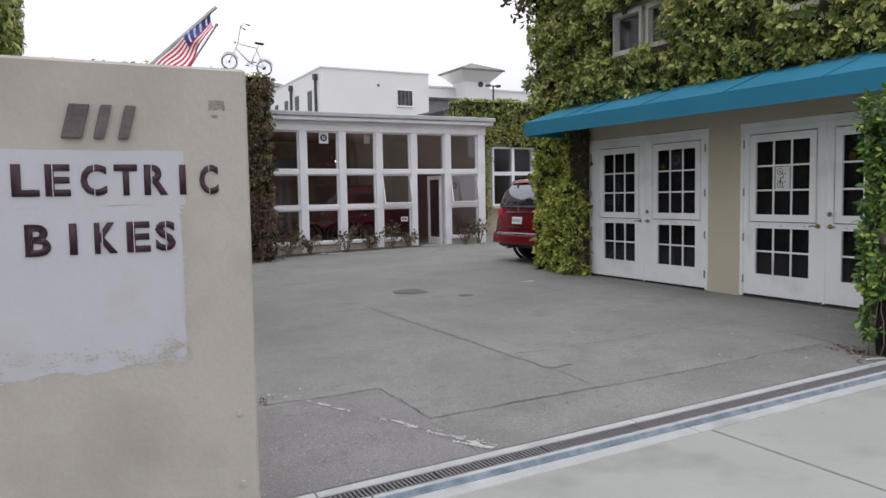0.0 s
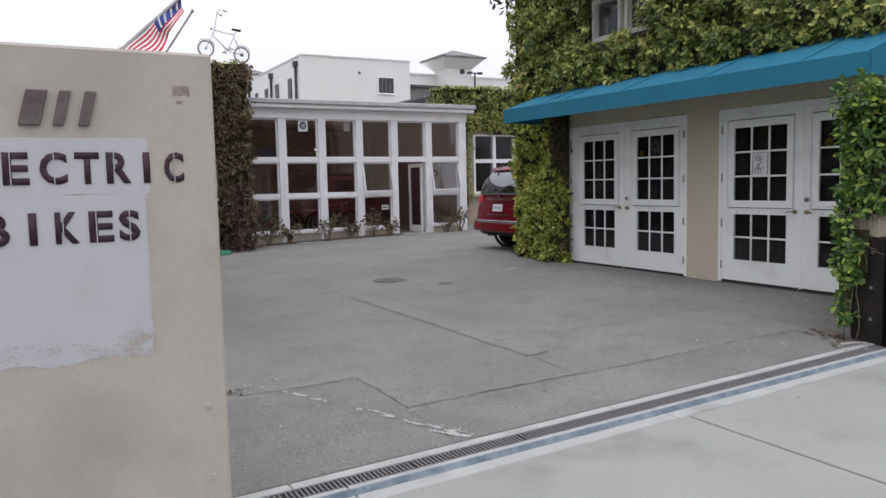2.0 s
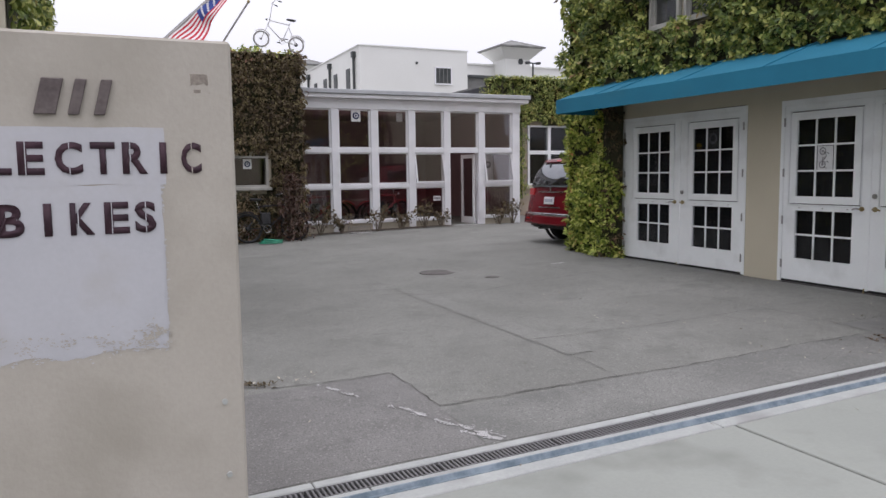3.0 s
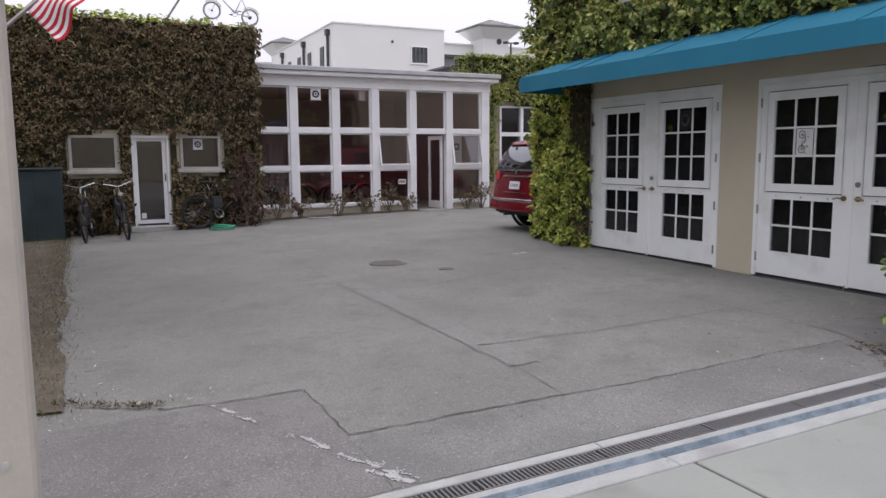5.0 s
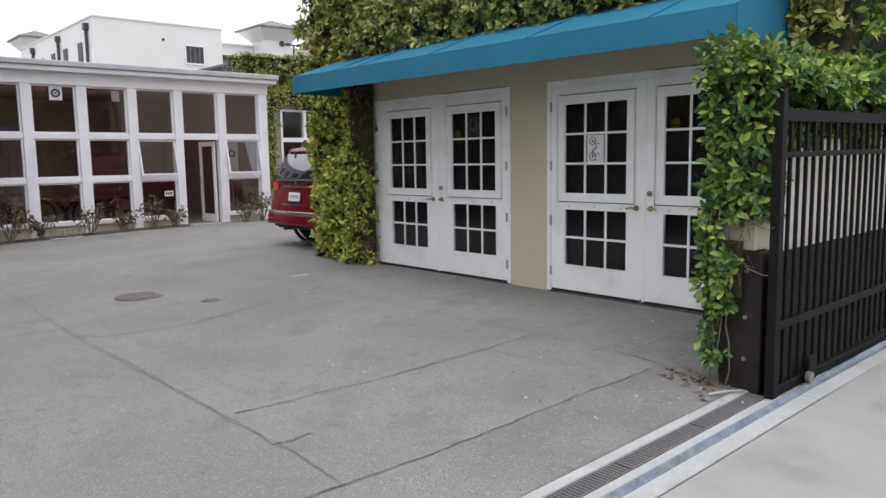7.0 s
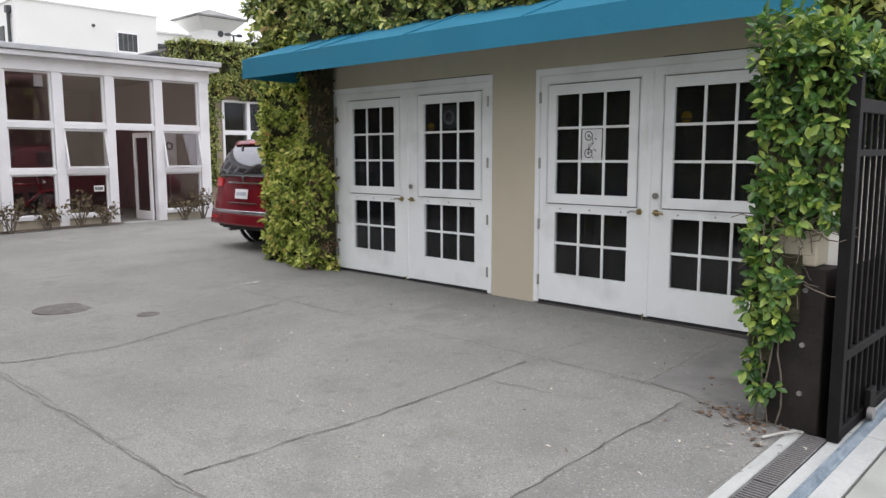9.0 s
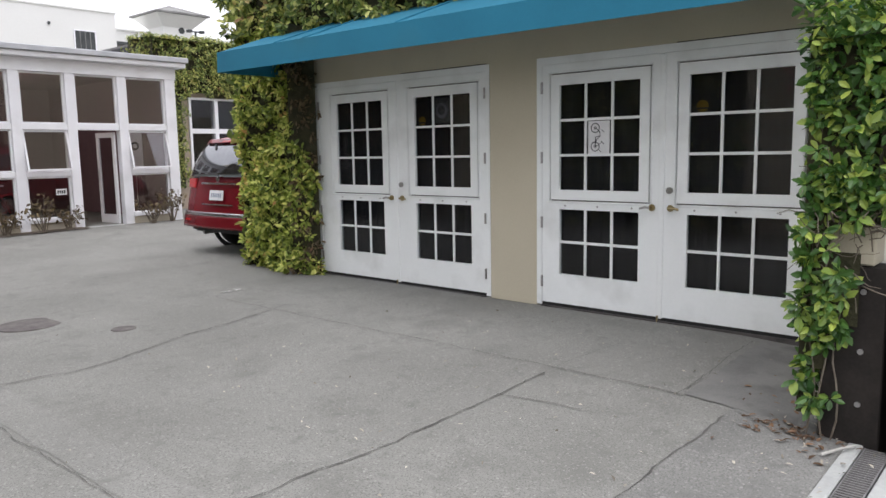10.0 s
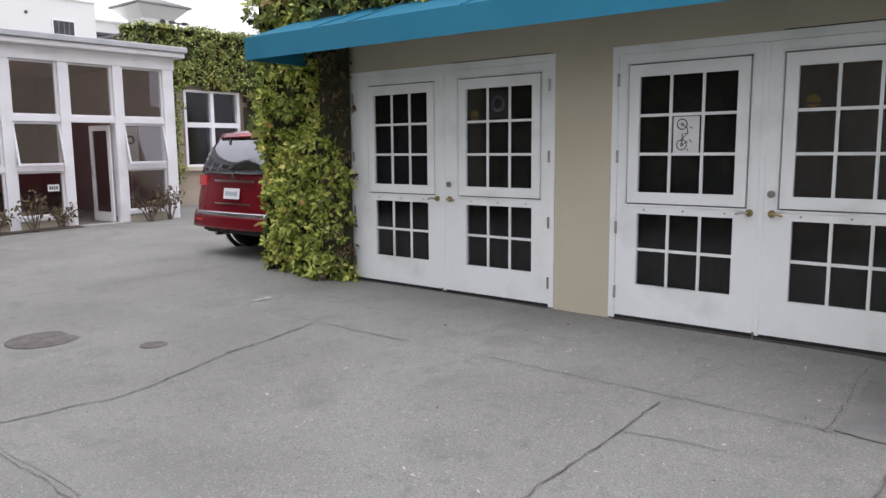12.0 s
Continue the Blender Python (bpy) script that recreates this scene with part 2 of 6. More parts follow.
BROWN_METAL = material("dark_brown_metal", (0.012, 0.010, 0.009), (0.028, 0.023, 0.020), 0.7, 6, 60, 0.15, spec=0.25)
FAR_WHITE = material("far_white_stucco", (0.66, 0.66, 0.63), (0.74, 0.74, 0.71), 0.9, 0.3, 8, 0.1, spread=0.8)
ROOF_GREY = material("roof_grey", (0.12, 0.12, 0.115), (0.24, 0.24, 0.23), 0.9, 0.8, 10, 0.2)
FAR_DARK = material("far_dark_opening", (0.025, 0.03, 0.03), (0.07, 0.075, 0.075), 0.5, 2, 10, 0.0)
ROOM_RED = material("shop_wall_maroon", (0.17, 0.105, 0.115), (0.24, 0.155, 0.165), 0.9, 0.7, 20, 0.1)
# near-black in place of an unlit room's shade, so the glass reads dark
ROOM_SHADE = material("unlit_room_shade", (0.028, 0.029, 0.032), (0.056, 0.058, 0.064), 0.9, 0.7, 20, 0.1)
CAR_RED = material("car_red_paint", (0.15, 0.005, 0.010), (0.20, 0.008, 0.016), 0.22, 1.0, 20, 0.0, spec=0.6, metal=0.25)
RUBBER = material("black_rubber", (0.010, 0.010, 0.010), (0.025, 0.025, 0.025), 0.85, 10, 60, 0.1)
TRIM = material("dark_plastic", (0.015, 0.015, 0.016), (0.035, 0.035, 0.037), 0.55, 10, 60, 0.05)
CHROME = material("brushed_chrome", (0.5, 0.5, 0.51), (0.68, 0.68, 0.69), 0.22, 10, 60, 0.0, metal=1.0)
LAMP_RED = material("tail_lamp_red", (0.35, 0.01, 0.015), (0.5, 0.03, 0.03), 0.15, 10, 60, 0.0, spec=0.7)
PAPER = material("white_paper", (0.66, 0.66, 0.66), (0.78, 0.78, 0.78), 0.8, 6, 60, 0.0)
PLATE_INK = material("plate_blue_ink", (0.24, 0.26, 0.33), (0.32, 0.34, 0.42), 0.7, 6, 60, 0.0)
INK = material("dark_ink", (0.03, 0.03, 0.035), (0.10, 0.10, 0.11), 0.8, 6, 60, 0.0)
YELLOW = material("yellow_spot", (0.30, 0.19, 0.02), (0.45, 0.30, 0.05), 0.7, 10, 60, 0.0)
FLAG_RED = material("flag_red_cloth", (0.42, 0.02, 0.035), (0.55, 0.04, 0.06), 0.85, 5, 90, 0.1)
FLAG_WHITE = material("flag_white_cloth", (0.72, 0.70, 0.70), (0.82, 0.80, 0.80), 0.85, 5, 90, 0.1)
FLAG_BLUE = material("flag_blue_cloth", (0.025, 0.045, 0.19), (0.05, 0.08, 0.28), 0.85, 5, 90, 0.1)
GRASS = material("grass_blades", (0.05, 0.06, 0.02), (0.16, 0.17, 0.06), 0.7, 2, 30, 0.0, island=0.7)
SOIL = material("dry_soil", (0.07, 0.055, 0.04), (0.16, 0.13, 0.10), 0.95, 3, 60, 0.5, dist=0.02)
BIN_TEAL = material("dark_teal_metal", (0.014, 0.026, 0.03), (0.035, 0.055, 0.062), 0.6, 2, 40, 0.1)
BIKE_BLACK = material("bike_black", (0.015, 0.014, 0.016), (0.04, 0.036, 0.04), 0.4, 8, 60, 0.0)
BIKE_WHITE = material("bike_white", (0.62, 0.60, 0.60), (0.74, 0.72, 0.72), 0.4, 8, 60, 0.0)
BIKE_RED = material("bike_red", (0.22, 0.02, 0.03), (0.34, 0.04, 0.05), 0.35, 8, 60, 0.0)
HOSE = material("green_hose", (0.02, 0.20, 0.12), (0.05, 0.32, 0.20), 0.5, 8, 60, 0.0)
DRY_LEAF = material("dry_litter", (0.06, 0.045, 0.03), (0.50, 0.46, 0.38), 0.9, 3, 40, 0.0, island=0.9)
GLASS = glass_material("window_glass", (0.82, 0.80, 0.81), 0.085)
DOOR_GLASS = glass_material("door_glass", (0.70, 0.71, 0.72), 0.03)
LAMP_GLOW = glow_material("lamp_glow", (1.0, 0.85, 0.6), 6.0)


# ---- builders ----
def root_of(ob):
    while ob.parent:
        ob = ob.parent
    return ob


def mesh_ob(name, bm, mat, parent=None, label="", smooth=False):
    if parent:
        bmesh.ops.translate(bm, verts=bm.verts, vec=-root_of(parent).location)
    me = bpy.data.meshes.new(name)
    bmesh.ops.recalc_face_normals(bm, faces=bm.faces)
    bm.to_mesh(me)
    bm.free()
    if smooth:
        for p in me.polygons:
            p.use_smooth = True
    for k in mat if isinstance(mat, (list, tuple)) else (mat,):
        me.materials.append(k)
    ob = new(name, me)
    if parent:
        ob.parent = parent
    if label:
        ob["label"] = label
    return ob


def part(name, bm, mat, parent, label="", smooth=False):
    return mesh_ob(name, bm, mat, parent, label, smooth)


def thing(name, loc, label, category, group="", kind=""):
    ob = new(name)
    ob.location = loc
    return tagged(ob, label, category, group, kind)


def structure(name, bm, mat, label, category, smooth=False):
    return tagged(mesh_ob(name, bm, mat, None, label, smooth), label, category, "", "structure")


def box(bm, x0, x1, y0, y1, z0, z1, bevel=0.0):
    vs = [bm.verts.new((x, y, z)) for x in (x0, x1) for y in (y0, y1) for z in (z0, z1)]
    fs = [bm.faces.new([vs[i] for i in q]) for q in ((0, 1, 3, 2), (4, 6, 7, 5), (0, 4, 5, 1), (2, 3, 7, 6), (0, 2, 6, 4), (1, 5, 7, 3))]
    if bevel:
        es = list({e for f in fs for e in f.edges})
        bmesh.ops.bevel(bm, geom=es, offset=bevel, segments=1, affect="EDGES")
    return vs


def boxed(*args, bevel=0.0):
    bm = bmesh.new()
    box(bm, *args, bevel=bevel)
    return bm


def tube(bm, pts, r, sides=8, taper=1.0):
    """A round bar along the points."""
    pts = [Vector(p) for p in pts]
    rings = []
    for i, p in enumerate(pts):
        d = (pts[min(i + 1, len(pts) - 1)] - pts[max(i - 1, 0)]).normalized()
        a = d.orthogonal().normalized() if i == 0 else (last - d * last.dot(d)).normalized()
        last = a
        b = d.cross(a)
        rr = r * (1 + (taper - 1) * i / max(1, len(pts) - 1))
        rings.append([bm.verts.new(p + rr * (math.cos(t) * a + math.sin(t) * b)) for t in (2 * math.pi * k / sides for k in range(sides))])
    for u, v in zip(rings, rings[1:]):
        for k in range(sides):
            bm.faces.new((u[k], u[(k + 1) % sides], v[(k + 1) % sides], v[k]))
    bm.faces.new(rings[0][::-1])
    bm.faces.new(rings[-1])


def tubed(pts, r, sides=8, taper=1.0):
    bm = bmesh.new()
    tube(bm, pts, r, sides, taper)
    return bm


def ring(bm, c, axis, big, small, seg=28, sides=8):
    """A torus about the axis."""
    axis = Vector(axis).normalized()
    a = axis.orthogonal().normalized()
    b = axis.cross(a)
    rows = []
    for i in range(seg):
        t = 2 * math.pi * i / seg
        d = math.cos(t) * a + math.sin(t) * b
        rows.append([bm.verts.new(Vector(c) + d * (big + small * math.cos(s)) + axis * small * math.sin(s)) for s in (2 * math.pi * k / sides for k in range(sides))])
    for i in range(seg):
        u, v = rows[i], rows[(i + 1) % seg]
        for k in range(sides):
            bm.faces.new((u[k], v[k], v[(k + 1) % sides], u[(k + 1) % sides]))


def ringed(*args, **kw):
    bm = bmesh.new()
    ring(bm, *args, **kw)
    return bm


def disc(c, axis, r, thick, seg=28):
    axis = Vector(axis).normalized()
    return tubed([Vector(c) - axis * thick / 2, Vector(c) + axis * thick / 2], r, seg)


def cells(xs, ys, zs, solid):
    """A block cut along the given planes; solid(x, y, z) at a cell's middle says whether it is filled. Only outer faces are made."""
    bm, seen = bmesh.new(), {}

    def v(i, j, k):
        if (i, j, k) not in seen:
            seen[i, j, k] = bm.verts.new((xs[i], ys[j], zs[k]))
        return seen[i, j, k]

    nx, ny, nz = len(xs) - 1, len(ys) - 1, len(zs) - 1
    full = {(i, j, k) for i in range(nx) for j in range(ny) for k in range(nz)
            if solid((xs[i] + xs[i + 1]) / 2, (ys[j] + ys[j + 1]) / 2, (zs[k] + zs[k + 1]) / 2)}
    sides = (((-1, 0, 0), ((0, 0, 0), (0, 0, 1), (0, 1, 1), (0, 1, 0))), ((1, 0, 0), ((1, 0, 0), (1, 1, 0), (1, 1, 1), (1, 0, 1))),
             ((0, -1, 0), ((0, 0, 0), (1, 0, 0), (1, 0, 1), (0, 0, 1))), ((0, 1, 0), ((0, 1, 0), (0, 1, 1), (1, 1, 1), (1, 1, 0))),
             ((0, 0, -1), ((0, 0, 0), (0, 1, 0), (1, 1, 0), (1, 0, 0))), ((0, 0, 1), ((0, 0, 1), (1, 0, 1), (1, 1, 1), (0, 1, 1))))
    for i, j, k in full:
        for (a, b, c), quad in sides:
            if (i + a, j + b, k + c) not in full:
                bm.faces.new([v(i + p, j + q, k + r) for p, q, r in quad])
    return bm


def holes(*rects):
    """solid() for a wall in which rects (a0, a1, z0, z1) are open; along: which axis."""
    def outside(a, z):
        return not any(a0 < a < a1 and z0 < z < z1 for a0, a1, z0, z1 in rects)
    return outside


# ---- ground, pavement, drain ----
def build_ground():
    far = [40, 80, 200, 600, 2000]
    xs = [-v for v in far[::-1]] + [-20, -12] + [round(-8 + 0.5 * i, 3) for i in range(49)] + [20] + far
    ys = [-v for v in far[::-1]] + [-12, -6, -3, 0, 2, 3.0, 3.60, 3.625] + [round(3.9 + 0.4 * i, 3) for i in range(42)] + [22, 28] + far
    bm = bmesh.new()
    grid = []
    for x in xs:
        row = []
        for y in ys:
            z = gz(x, y) + 0.008 * noise.noise((x * 0.6, y * 0.6, 0))
            if y < 3.61:
                z = gz(x, y) - 0.11
            row.append(bm.verts.new((x, y, z)))
        grid.append(row)
    for a, b in zip(grid, grid[1:]):
        for k in range(len(ys) - 1):
            bm.faces.new((a[k], b[k], b[k + 1], a[k + 1]))
    return structure("ground", bm, ASPHALT, "weathered grey asphalt yard with cracks and stains", "ground", smooth=True)


GROUND = build_ground()


def draped(x0, x1, y0, y1, lift, n=10, ragged=0.0, seed=0):
    """A thin sheet of paving that follows the ground, with an uneven outline."""
    bm = bmesh.new()
    rng = random.Random(seed)
    rows = []
    for i in range(n + 1):
        row = []
        for j in range(n + 1):
            x, y = x0 + (x1 - x0) * i / n, y0 + (y1 - y0) * j / n
            if i in (0, n) or j in (0, n):
                x, y = x + rng.uniform(-ragged, ragged), y + rng.uniform(-ragged, ragged)
            row.append(bm.verts.new((x, y, gz(x, y) + 0.008 * noise.noise((x * 0.6, y * 0.6, 0)) + lift)))
        rows.append(row)
    for a, b in zip(rows, rows[1:]):
        for k in range(n):
            bm.faces.new((a[k], b[k], b[k + 1], a[k + 1]))
    return bm


part("asphalt_panel", draped(2.14, 6.6, 3.64, 4.24, 0.004, 14, 0.008, 1), ASPHALT_B, GROUND, "coarse lighter asphalt strip")
part("asphalt_panel", draped(0.3, 2.13, 3.64, 5.15, 0.004, 12, 0.008, 2), ASPHALT_C, GROUND, "dark newer asphalt patch")
part("asphalt_panel", draped(3.545, 3.80, 4.9, 8.6, 0.0035, 22, 0.025, 3), ASPHALT_PALE, GROUND, "pale worn seam beside the long joint")
part("asphalt_panel", draped(6.26, 7.64, 3.90, 4.525, 0.0058, 18, 0.012, 4), ASPHALT_SMOOTH, GROUND, "smooth dark stained patch beside the gate pier")


def crack(pts, w, wander, seed):
    """A dirt-filled crack that wanders about the line through the points."""
    rng = random.Random(seed)
    bm = bmesh.new()
    line = []
    for (xa, ya), (xb, yb) in zip(pts, pts[1:]):
        n = max(2, int(math.hypot(xb - xa, yb - ya) / 0.05))
        line += [(xa + (xb - xa) * i / n, ya + (yb - ya) * i / n) for i in range(n)]
    line.append(pts[-1])
    prev, off = None, 0.0
    for i, (x, y) in enumerate(line):
        xb, yb = line[min(i + 1, len(line) - 1)]
        xa, ya = line[max(i - 1, 0)]
        d = math.hypot(xb - xa, yb - ya)
        nx, ny = -(yb - ya) / d, (xb - xa) / d
        off = 0.86 * off + 1.1 * rng.uniform(-wander, wander)
        jag, hw = rng.uniform(-0.006, 0.006), w * rng.uniform(0.15, 0.70) / 2
        pair = []
        for s in (-1, 1):
            px, py = x + nx * (off + jag + s * hw), y + ny * (off + jag + s * hw)
            pair.append(bm.verts.new((px, py, gz(px, py) + 0.008 * noise.noise((px * 0.6, py * 0.6, 0)) + 0.0075)))
        if prev:
            bm.faces.new((prev[0], prev[1], pair[1], pair[0]))
        prev = pair
    return part("crack", bm, CRACK, GROUND)


for n_, (pts_, w_, wander_) in enumerate((
    ([(0.75, 5.56), (1.25, 5.22), (1.6, 5.16), (2.12, 5.15)], 0.025, 0.008), ([(2.12, 5.15), (2.14, 4.3)], 0.02, 0.006),
    ([(2.14, 4.31), (3.5, 4.27), (4.45, 4.24), (6.1, 4.24)], 0.022, 0.006), ([(3.62, 12.2), (3.56, 10), (3.51, 8.4), (3.54, 5.5), (3.55, 4.26)], 0.010, 0.006),
    ([(3.52, 8.42), (3.7, 8.18), (4.3, 8.04), (4.8, 8.16), (5.25, 8.3), (6.1, 8.4), (6.4, 8.5)], 0.026, 0.012), ([(3.6, 5.5), (4.73, 5.4), (5.6, 5.38), (6.1, 5.38)], 0.021, 0.008),
    ([(5.59, 5.4), (5.63, 5.15), (5.66, 4.86)], 0.014, 0.008), ([(6.21, 9.4), (6.21, 7.8), (6.23, 6.6), (6.21, 5.5), (6.23, 4.5)], 0.017, 0.006),
    ([(3.7, 12.0), (5.6, 11.7), (7.4, 11.4)], 0.024, 0.01), ([(6.2, 5.4), (6.7, 5.36), (7.0, 5.3)], 0.008, 0.007), ([(6.21, 4.56), (6.7, 4.545), (7.2, 4.57), (7.56, 4.56)], 0.014, 0.006))):
    crack(pts_, w_, wander_, n_)


def paint_mark(x0, y0, x1, y1, w, seed, many=1.0):
    """What is left of a painted line: crumbs of paint that still hold to the stones."""
    rng = random.Random(seed)
    d = math.hypot(x1 - x0, y1 - y0)
    ux, uy = (x1 - x0) / d, (y1 - y0) / d
    bm = bmesh.new()
    for k in range(int(d * w * 26000 * many)):
        a, b = rng.uniform(0, d), rng.gauss(0, 0.26) * w
        if noise.noise((a * 9 + seed * 7, b * 26, 2)) < -0.06:
            continue
        r, spin, m = rng.uniform(0.003, 0.008), rng.uniform(0, 6.28), rng.randint(5, 6)
        x, y = x0 + ux * a - uy * b, y0 + uy * a + ux * b
        z = gz(x, y) + 0.008 * noise.noise((x * 0.6, y * 0.6, 0)) + 0.0082 + rng.uniform(0, 0.0012)
        bm.faces.new([bm.verts.new((x + r * rng.uniform(0.6, 1.3) * math.cos(spin + 6.283 * q / m), y + r * rng.uniform(0.6, 1.3) * math.sin(spin + 6.283 * q / m), z)) for q in range(m)])
    return part("paint_line", bm, PAINT_LINE, GROUND, "worn white painted line")


paint_mark(1.54, 5.14, 1.71, 4.71, 0.035, 1)
paint_mark(1.855, 4.47, 1.985, 4.19, 0.05, 2)
paint_mark(2.03, 4.12, 2.15, 3.87, 0.06, 5)
paint_mark(2.12, 3.90, 2.25, 3.66, 0.085, 3, 1.4)
paint_mark(6.36, 9.54, 6.62, 9.52, 0.10, 4, 0.5)

# sidewalk slabs
PAVEMENT = structure("pavement", boxed(-14, 16, -3.2, 3.16, -0.42, -0.40), CONCRETE_B, "pale concrete sidewalk along the street", "sidewalk")


def slab(x0, x1, y0, y1, top, depth, mat, parent, name, gap=0.006):
    bm = bmesh.new()
    vs = box(bm, x0 + gap, x1 - gap, y0 + gap, y1 - gap, 0, 1)
    for v in vs:
        v.co.z = gz(v.co.x, min(v.co.y, 3.5)) + (top if v.co.z > 0.5 else top - depth)
    bmesh.ops.bevel(bm, geom=bm.edges[:], offset=0.006, segments=1, affect="EDGES")
    return part(name, bm, mat, parent)


for xa, xb in ((-9.9, -5.4), (-5.4, -0.9), (-0.9, 3.58), (3.58, 8.1), (8.1, 12.6)):
    for ya, yb in ((-3.0, 0.3), (0.3, 3.19)):
        slab(xa, xb, ya, yb, 0.006, 0.10, CONCRETE, PAVEMENT, "slab", 0.010)
KERB = thing("kerb", (3, 3.3, 0), "grey concrete band beside the drain carrying the gate track", "kerb", kind="structure")
for xa, xb in ((-2.0, 1.35), (1.35, 3.5), (3.5, 6.35), (6.35, 9.4), (9.4, 12.4)):
    slab(xa, xb, 3.19, 3.435, 0.004, 0.09, CONCRETE_B, KERB, "kerb_block", 0.003)
for xa, xb in ((-2.0, 1.1), (1.1, 3.3), (3.3, 6.4)):
    slab(xa, xb, 3.56, 3.635, 0.006, 0.10, CONCRETE_B, KERB, "edge_block", 0.003)

TRACK = thing("gate_track", (3, 3.33, 0), "blue-grey painted steel sliding gate track on concrete", "gate track")


def along(x0, x1, prof, n=24):
    """A bar along x with the given y, z profile over the ground."""
    bm, rings = bmesh.new(), []
    for i in range(n + 1):
        x = x0 + (x1 - x0) * i / n
        rings.append([bm.verts.new((x, y, gz(x, 3.35) + z)) for y, z in prof])
    for a, b in zip(rings, rings[1:]):
        for k in range(len(prof)):
            bm.faces.new((a[k], b[k], b[(k + 1) % len(prof)], a[(k + 1) % len(prof)]))
    bm.faces.new(rings[0])
    bm.faces.new(rings[-1][::-1])
    return bm


part("base_plate", along(-1.5, 11.5, ((3.298, -0.002), (3.298, 0.008), (3.362, 0.008), (3.362, -0.002))), BLUE_STEEL, TRACK)
part("rail", along(-1.5, 11.5, ((3.315, 0.0085), (3.325, 0.028), (3.335, 0.028), (3.345, 0.0085))), BLUE_STEEL, TRACK)

TRENCH_OB = structure("drain_trench", along(-1.5, 6.2, ((3.437, -0.10), (3.437, -0.05), (3.557, -0.05), (3.557, -0.10))), TRENCH, "dirty concrete drain channel across the driveway", "drain")
GRATE_IRON = material("worn_grate_iron", (0.085, 0.082, 0.082), (0.19, 0.185, 0.185), 0.8, 8, 80, 0.2, metal=0.1)
bar_bm = bmesh.new()
box(bar_bm, -0.0065, 0.0065, 3.447, 3.549, -0.022, 0.0, 0.002)
BAR = bpy.data.meshes.new("bar")
bar_bm.to_mesh(BAR)
bar_bm.free()
BAR.materials.append(GRATE_IRON)
for g in range(8):
    x0 = 0.30 + 0.737 * g
    grate = thing("drain_grate", (x0, 3.5, gz(x0 + 0.36, 3.5)), "dark cast iron slotted drain grate" if g < 4 else "dark iron drain grate clogged with dirt and leaves", "drain grate", "drain grates")
    for y in (3.439, 3.549):
        b = bmesh.new()
        for v in box(b, x0 + 0.004, x0 + 0.733, y, y + 0.007, -0.024, 0.001):
            v.co.z += gz(v.co.x, 3.5)
        part("edge_bar", b, GRATE_IRON, grate)
    for i in range(28):
        o = new("bar", BAR)
        o.parent = grate
        o.location = (0.018 + 0.026 * i, -3.5, gz(x0 + 0.018 + 0.026 * i, 3.5) - gz(x0 + 0.36, 3.5))
    if g > 3:
        b = draped(x0 + 0.01, x0 + 0.73, 3.446, 3.549, -0.003 if g > 4 else -0.010, 6, 0.0, g)
        part("dirt_fill", b, TRENCH, grate, "packed dirt between the bars")


def cover(x, y, r, label):
    ob = thing("manhole_cover", (x, y, gz(x, y)), label, "manhole cover")
    z = gz(x, y) + 0.008 * noise.noise((x * 0.6, y * 0.6, 0))
    part("rim", ringed((x, y, z - 0.003), (0, 0, 1), r, 0.006, seg=32, sides=6), COVER_IRON, ob)
    part("lid", disc((x, y, z), (0, 0, 1), r - 0.004, 0.008, 32), COVER_IRON, ob)


cover(4.60, 9.83, 0.27, "round dark iron manhole cover set in asphalt")
cover(5.03, 8.95, 0.10, "small round iron valve cover set in asphalt")

# ---- sign wall at the driveway's mouth ----
SIGN_WALL = structure("wall_sign", boxed(-3.2, 0.70, 3.135, 3.345, -0.2, 2.13, bevel=0.012), STUCCO, "beige stucco boundary wall with stencilled shop lettering", "wall")


def ragged_sheet(x0, x1, z0, z1, y, thick, wobble, seed):
    """A thin coat of paint with an uneven outline."""
    n = 40

    def wob(x, z):
        p = (x * 6 + seed, z * 6, seed * 1.7)
        return wobble * (1.3 * noise.noise(p) + 0.7 * noise.noise([4 * c for c in p]))

    corners = ((x0, z0), (x1, z0), (x1, z1), (x0, z1))
    outline = []
    for k in range(4):
        (xa, za), (xb, zb) = corners[k], corners[(k + 1) % 4]
        for i in range(n):
            x, z = xa + (xb - xa) * i / n, za + (zb - za) * i / n
            ease = min(1, 6 * i / n, 6 * (n - i) / n)
            flat = k % 2 == 0
            outline.append((x + (0 if flat else 0.4 * wob(x, z) * ease), z + (wob(x, z) * ease * (1.0 if k == 0 else 0.3) if flat else 0)))
    bm = bmesh.new()
    f = bm.faces.new([bm.verts.new((x, y, z)) for x, z in outline])
    ext = bmesh.ops.extrude_face_region(bm, geom=[f])
    bmesh.ops.translate(bm, verts=[v for v in ext["geom"] if isinstance(v, bmesh.types.BMVert)], vec=(0, -thick, 0))
    return bm


part("paint_patch", ragged_sheet(-0.55, 0.425, 1.550, 1.775, 3.136, 0.0024, 0.008, 3), PATCH, SIGN_WALL, "whitewashed panel behind the upper letters")
part("paint_patch", ragged_sheet(-0.50, 0.405, 0.885, 1.553, 3.136, 0.0019, 0.016, 4), PATCH, SIGN_WALL, "whitewashed panel with ragged lower edge")


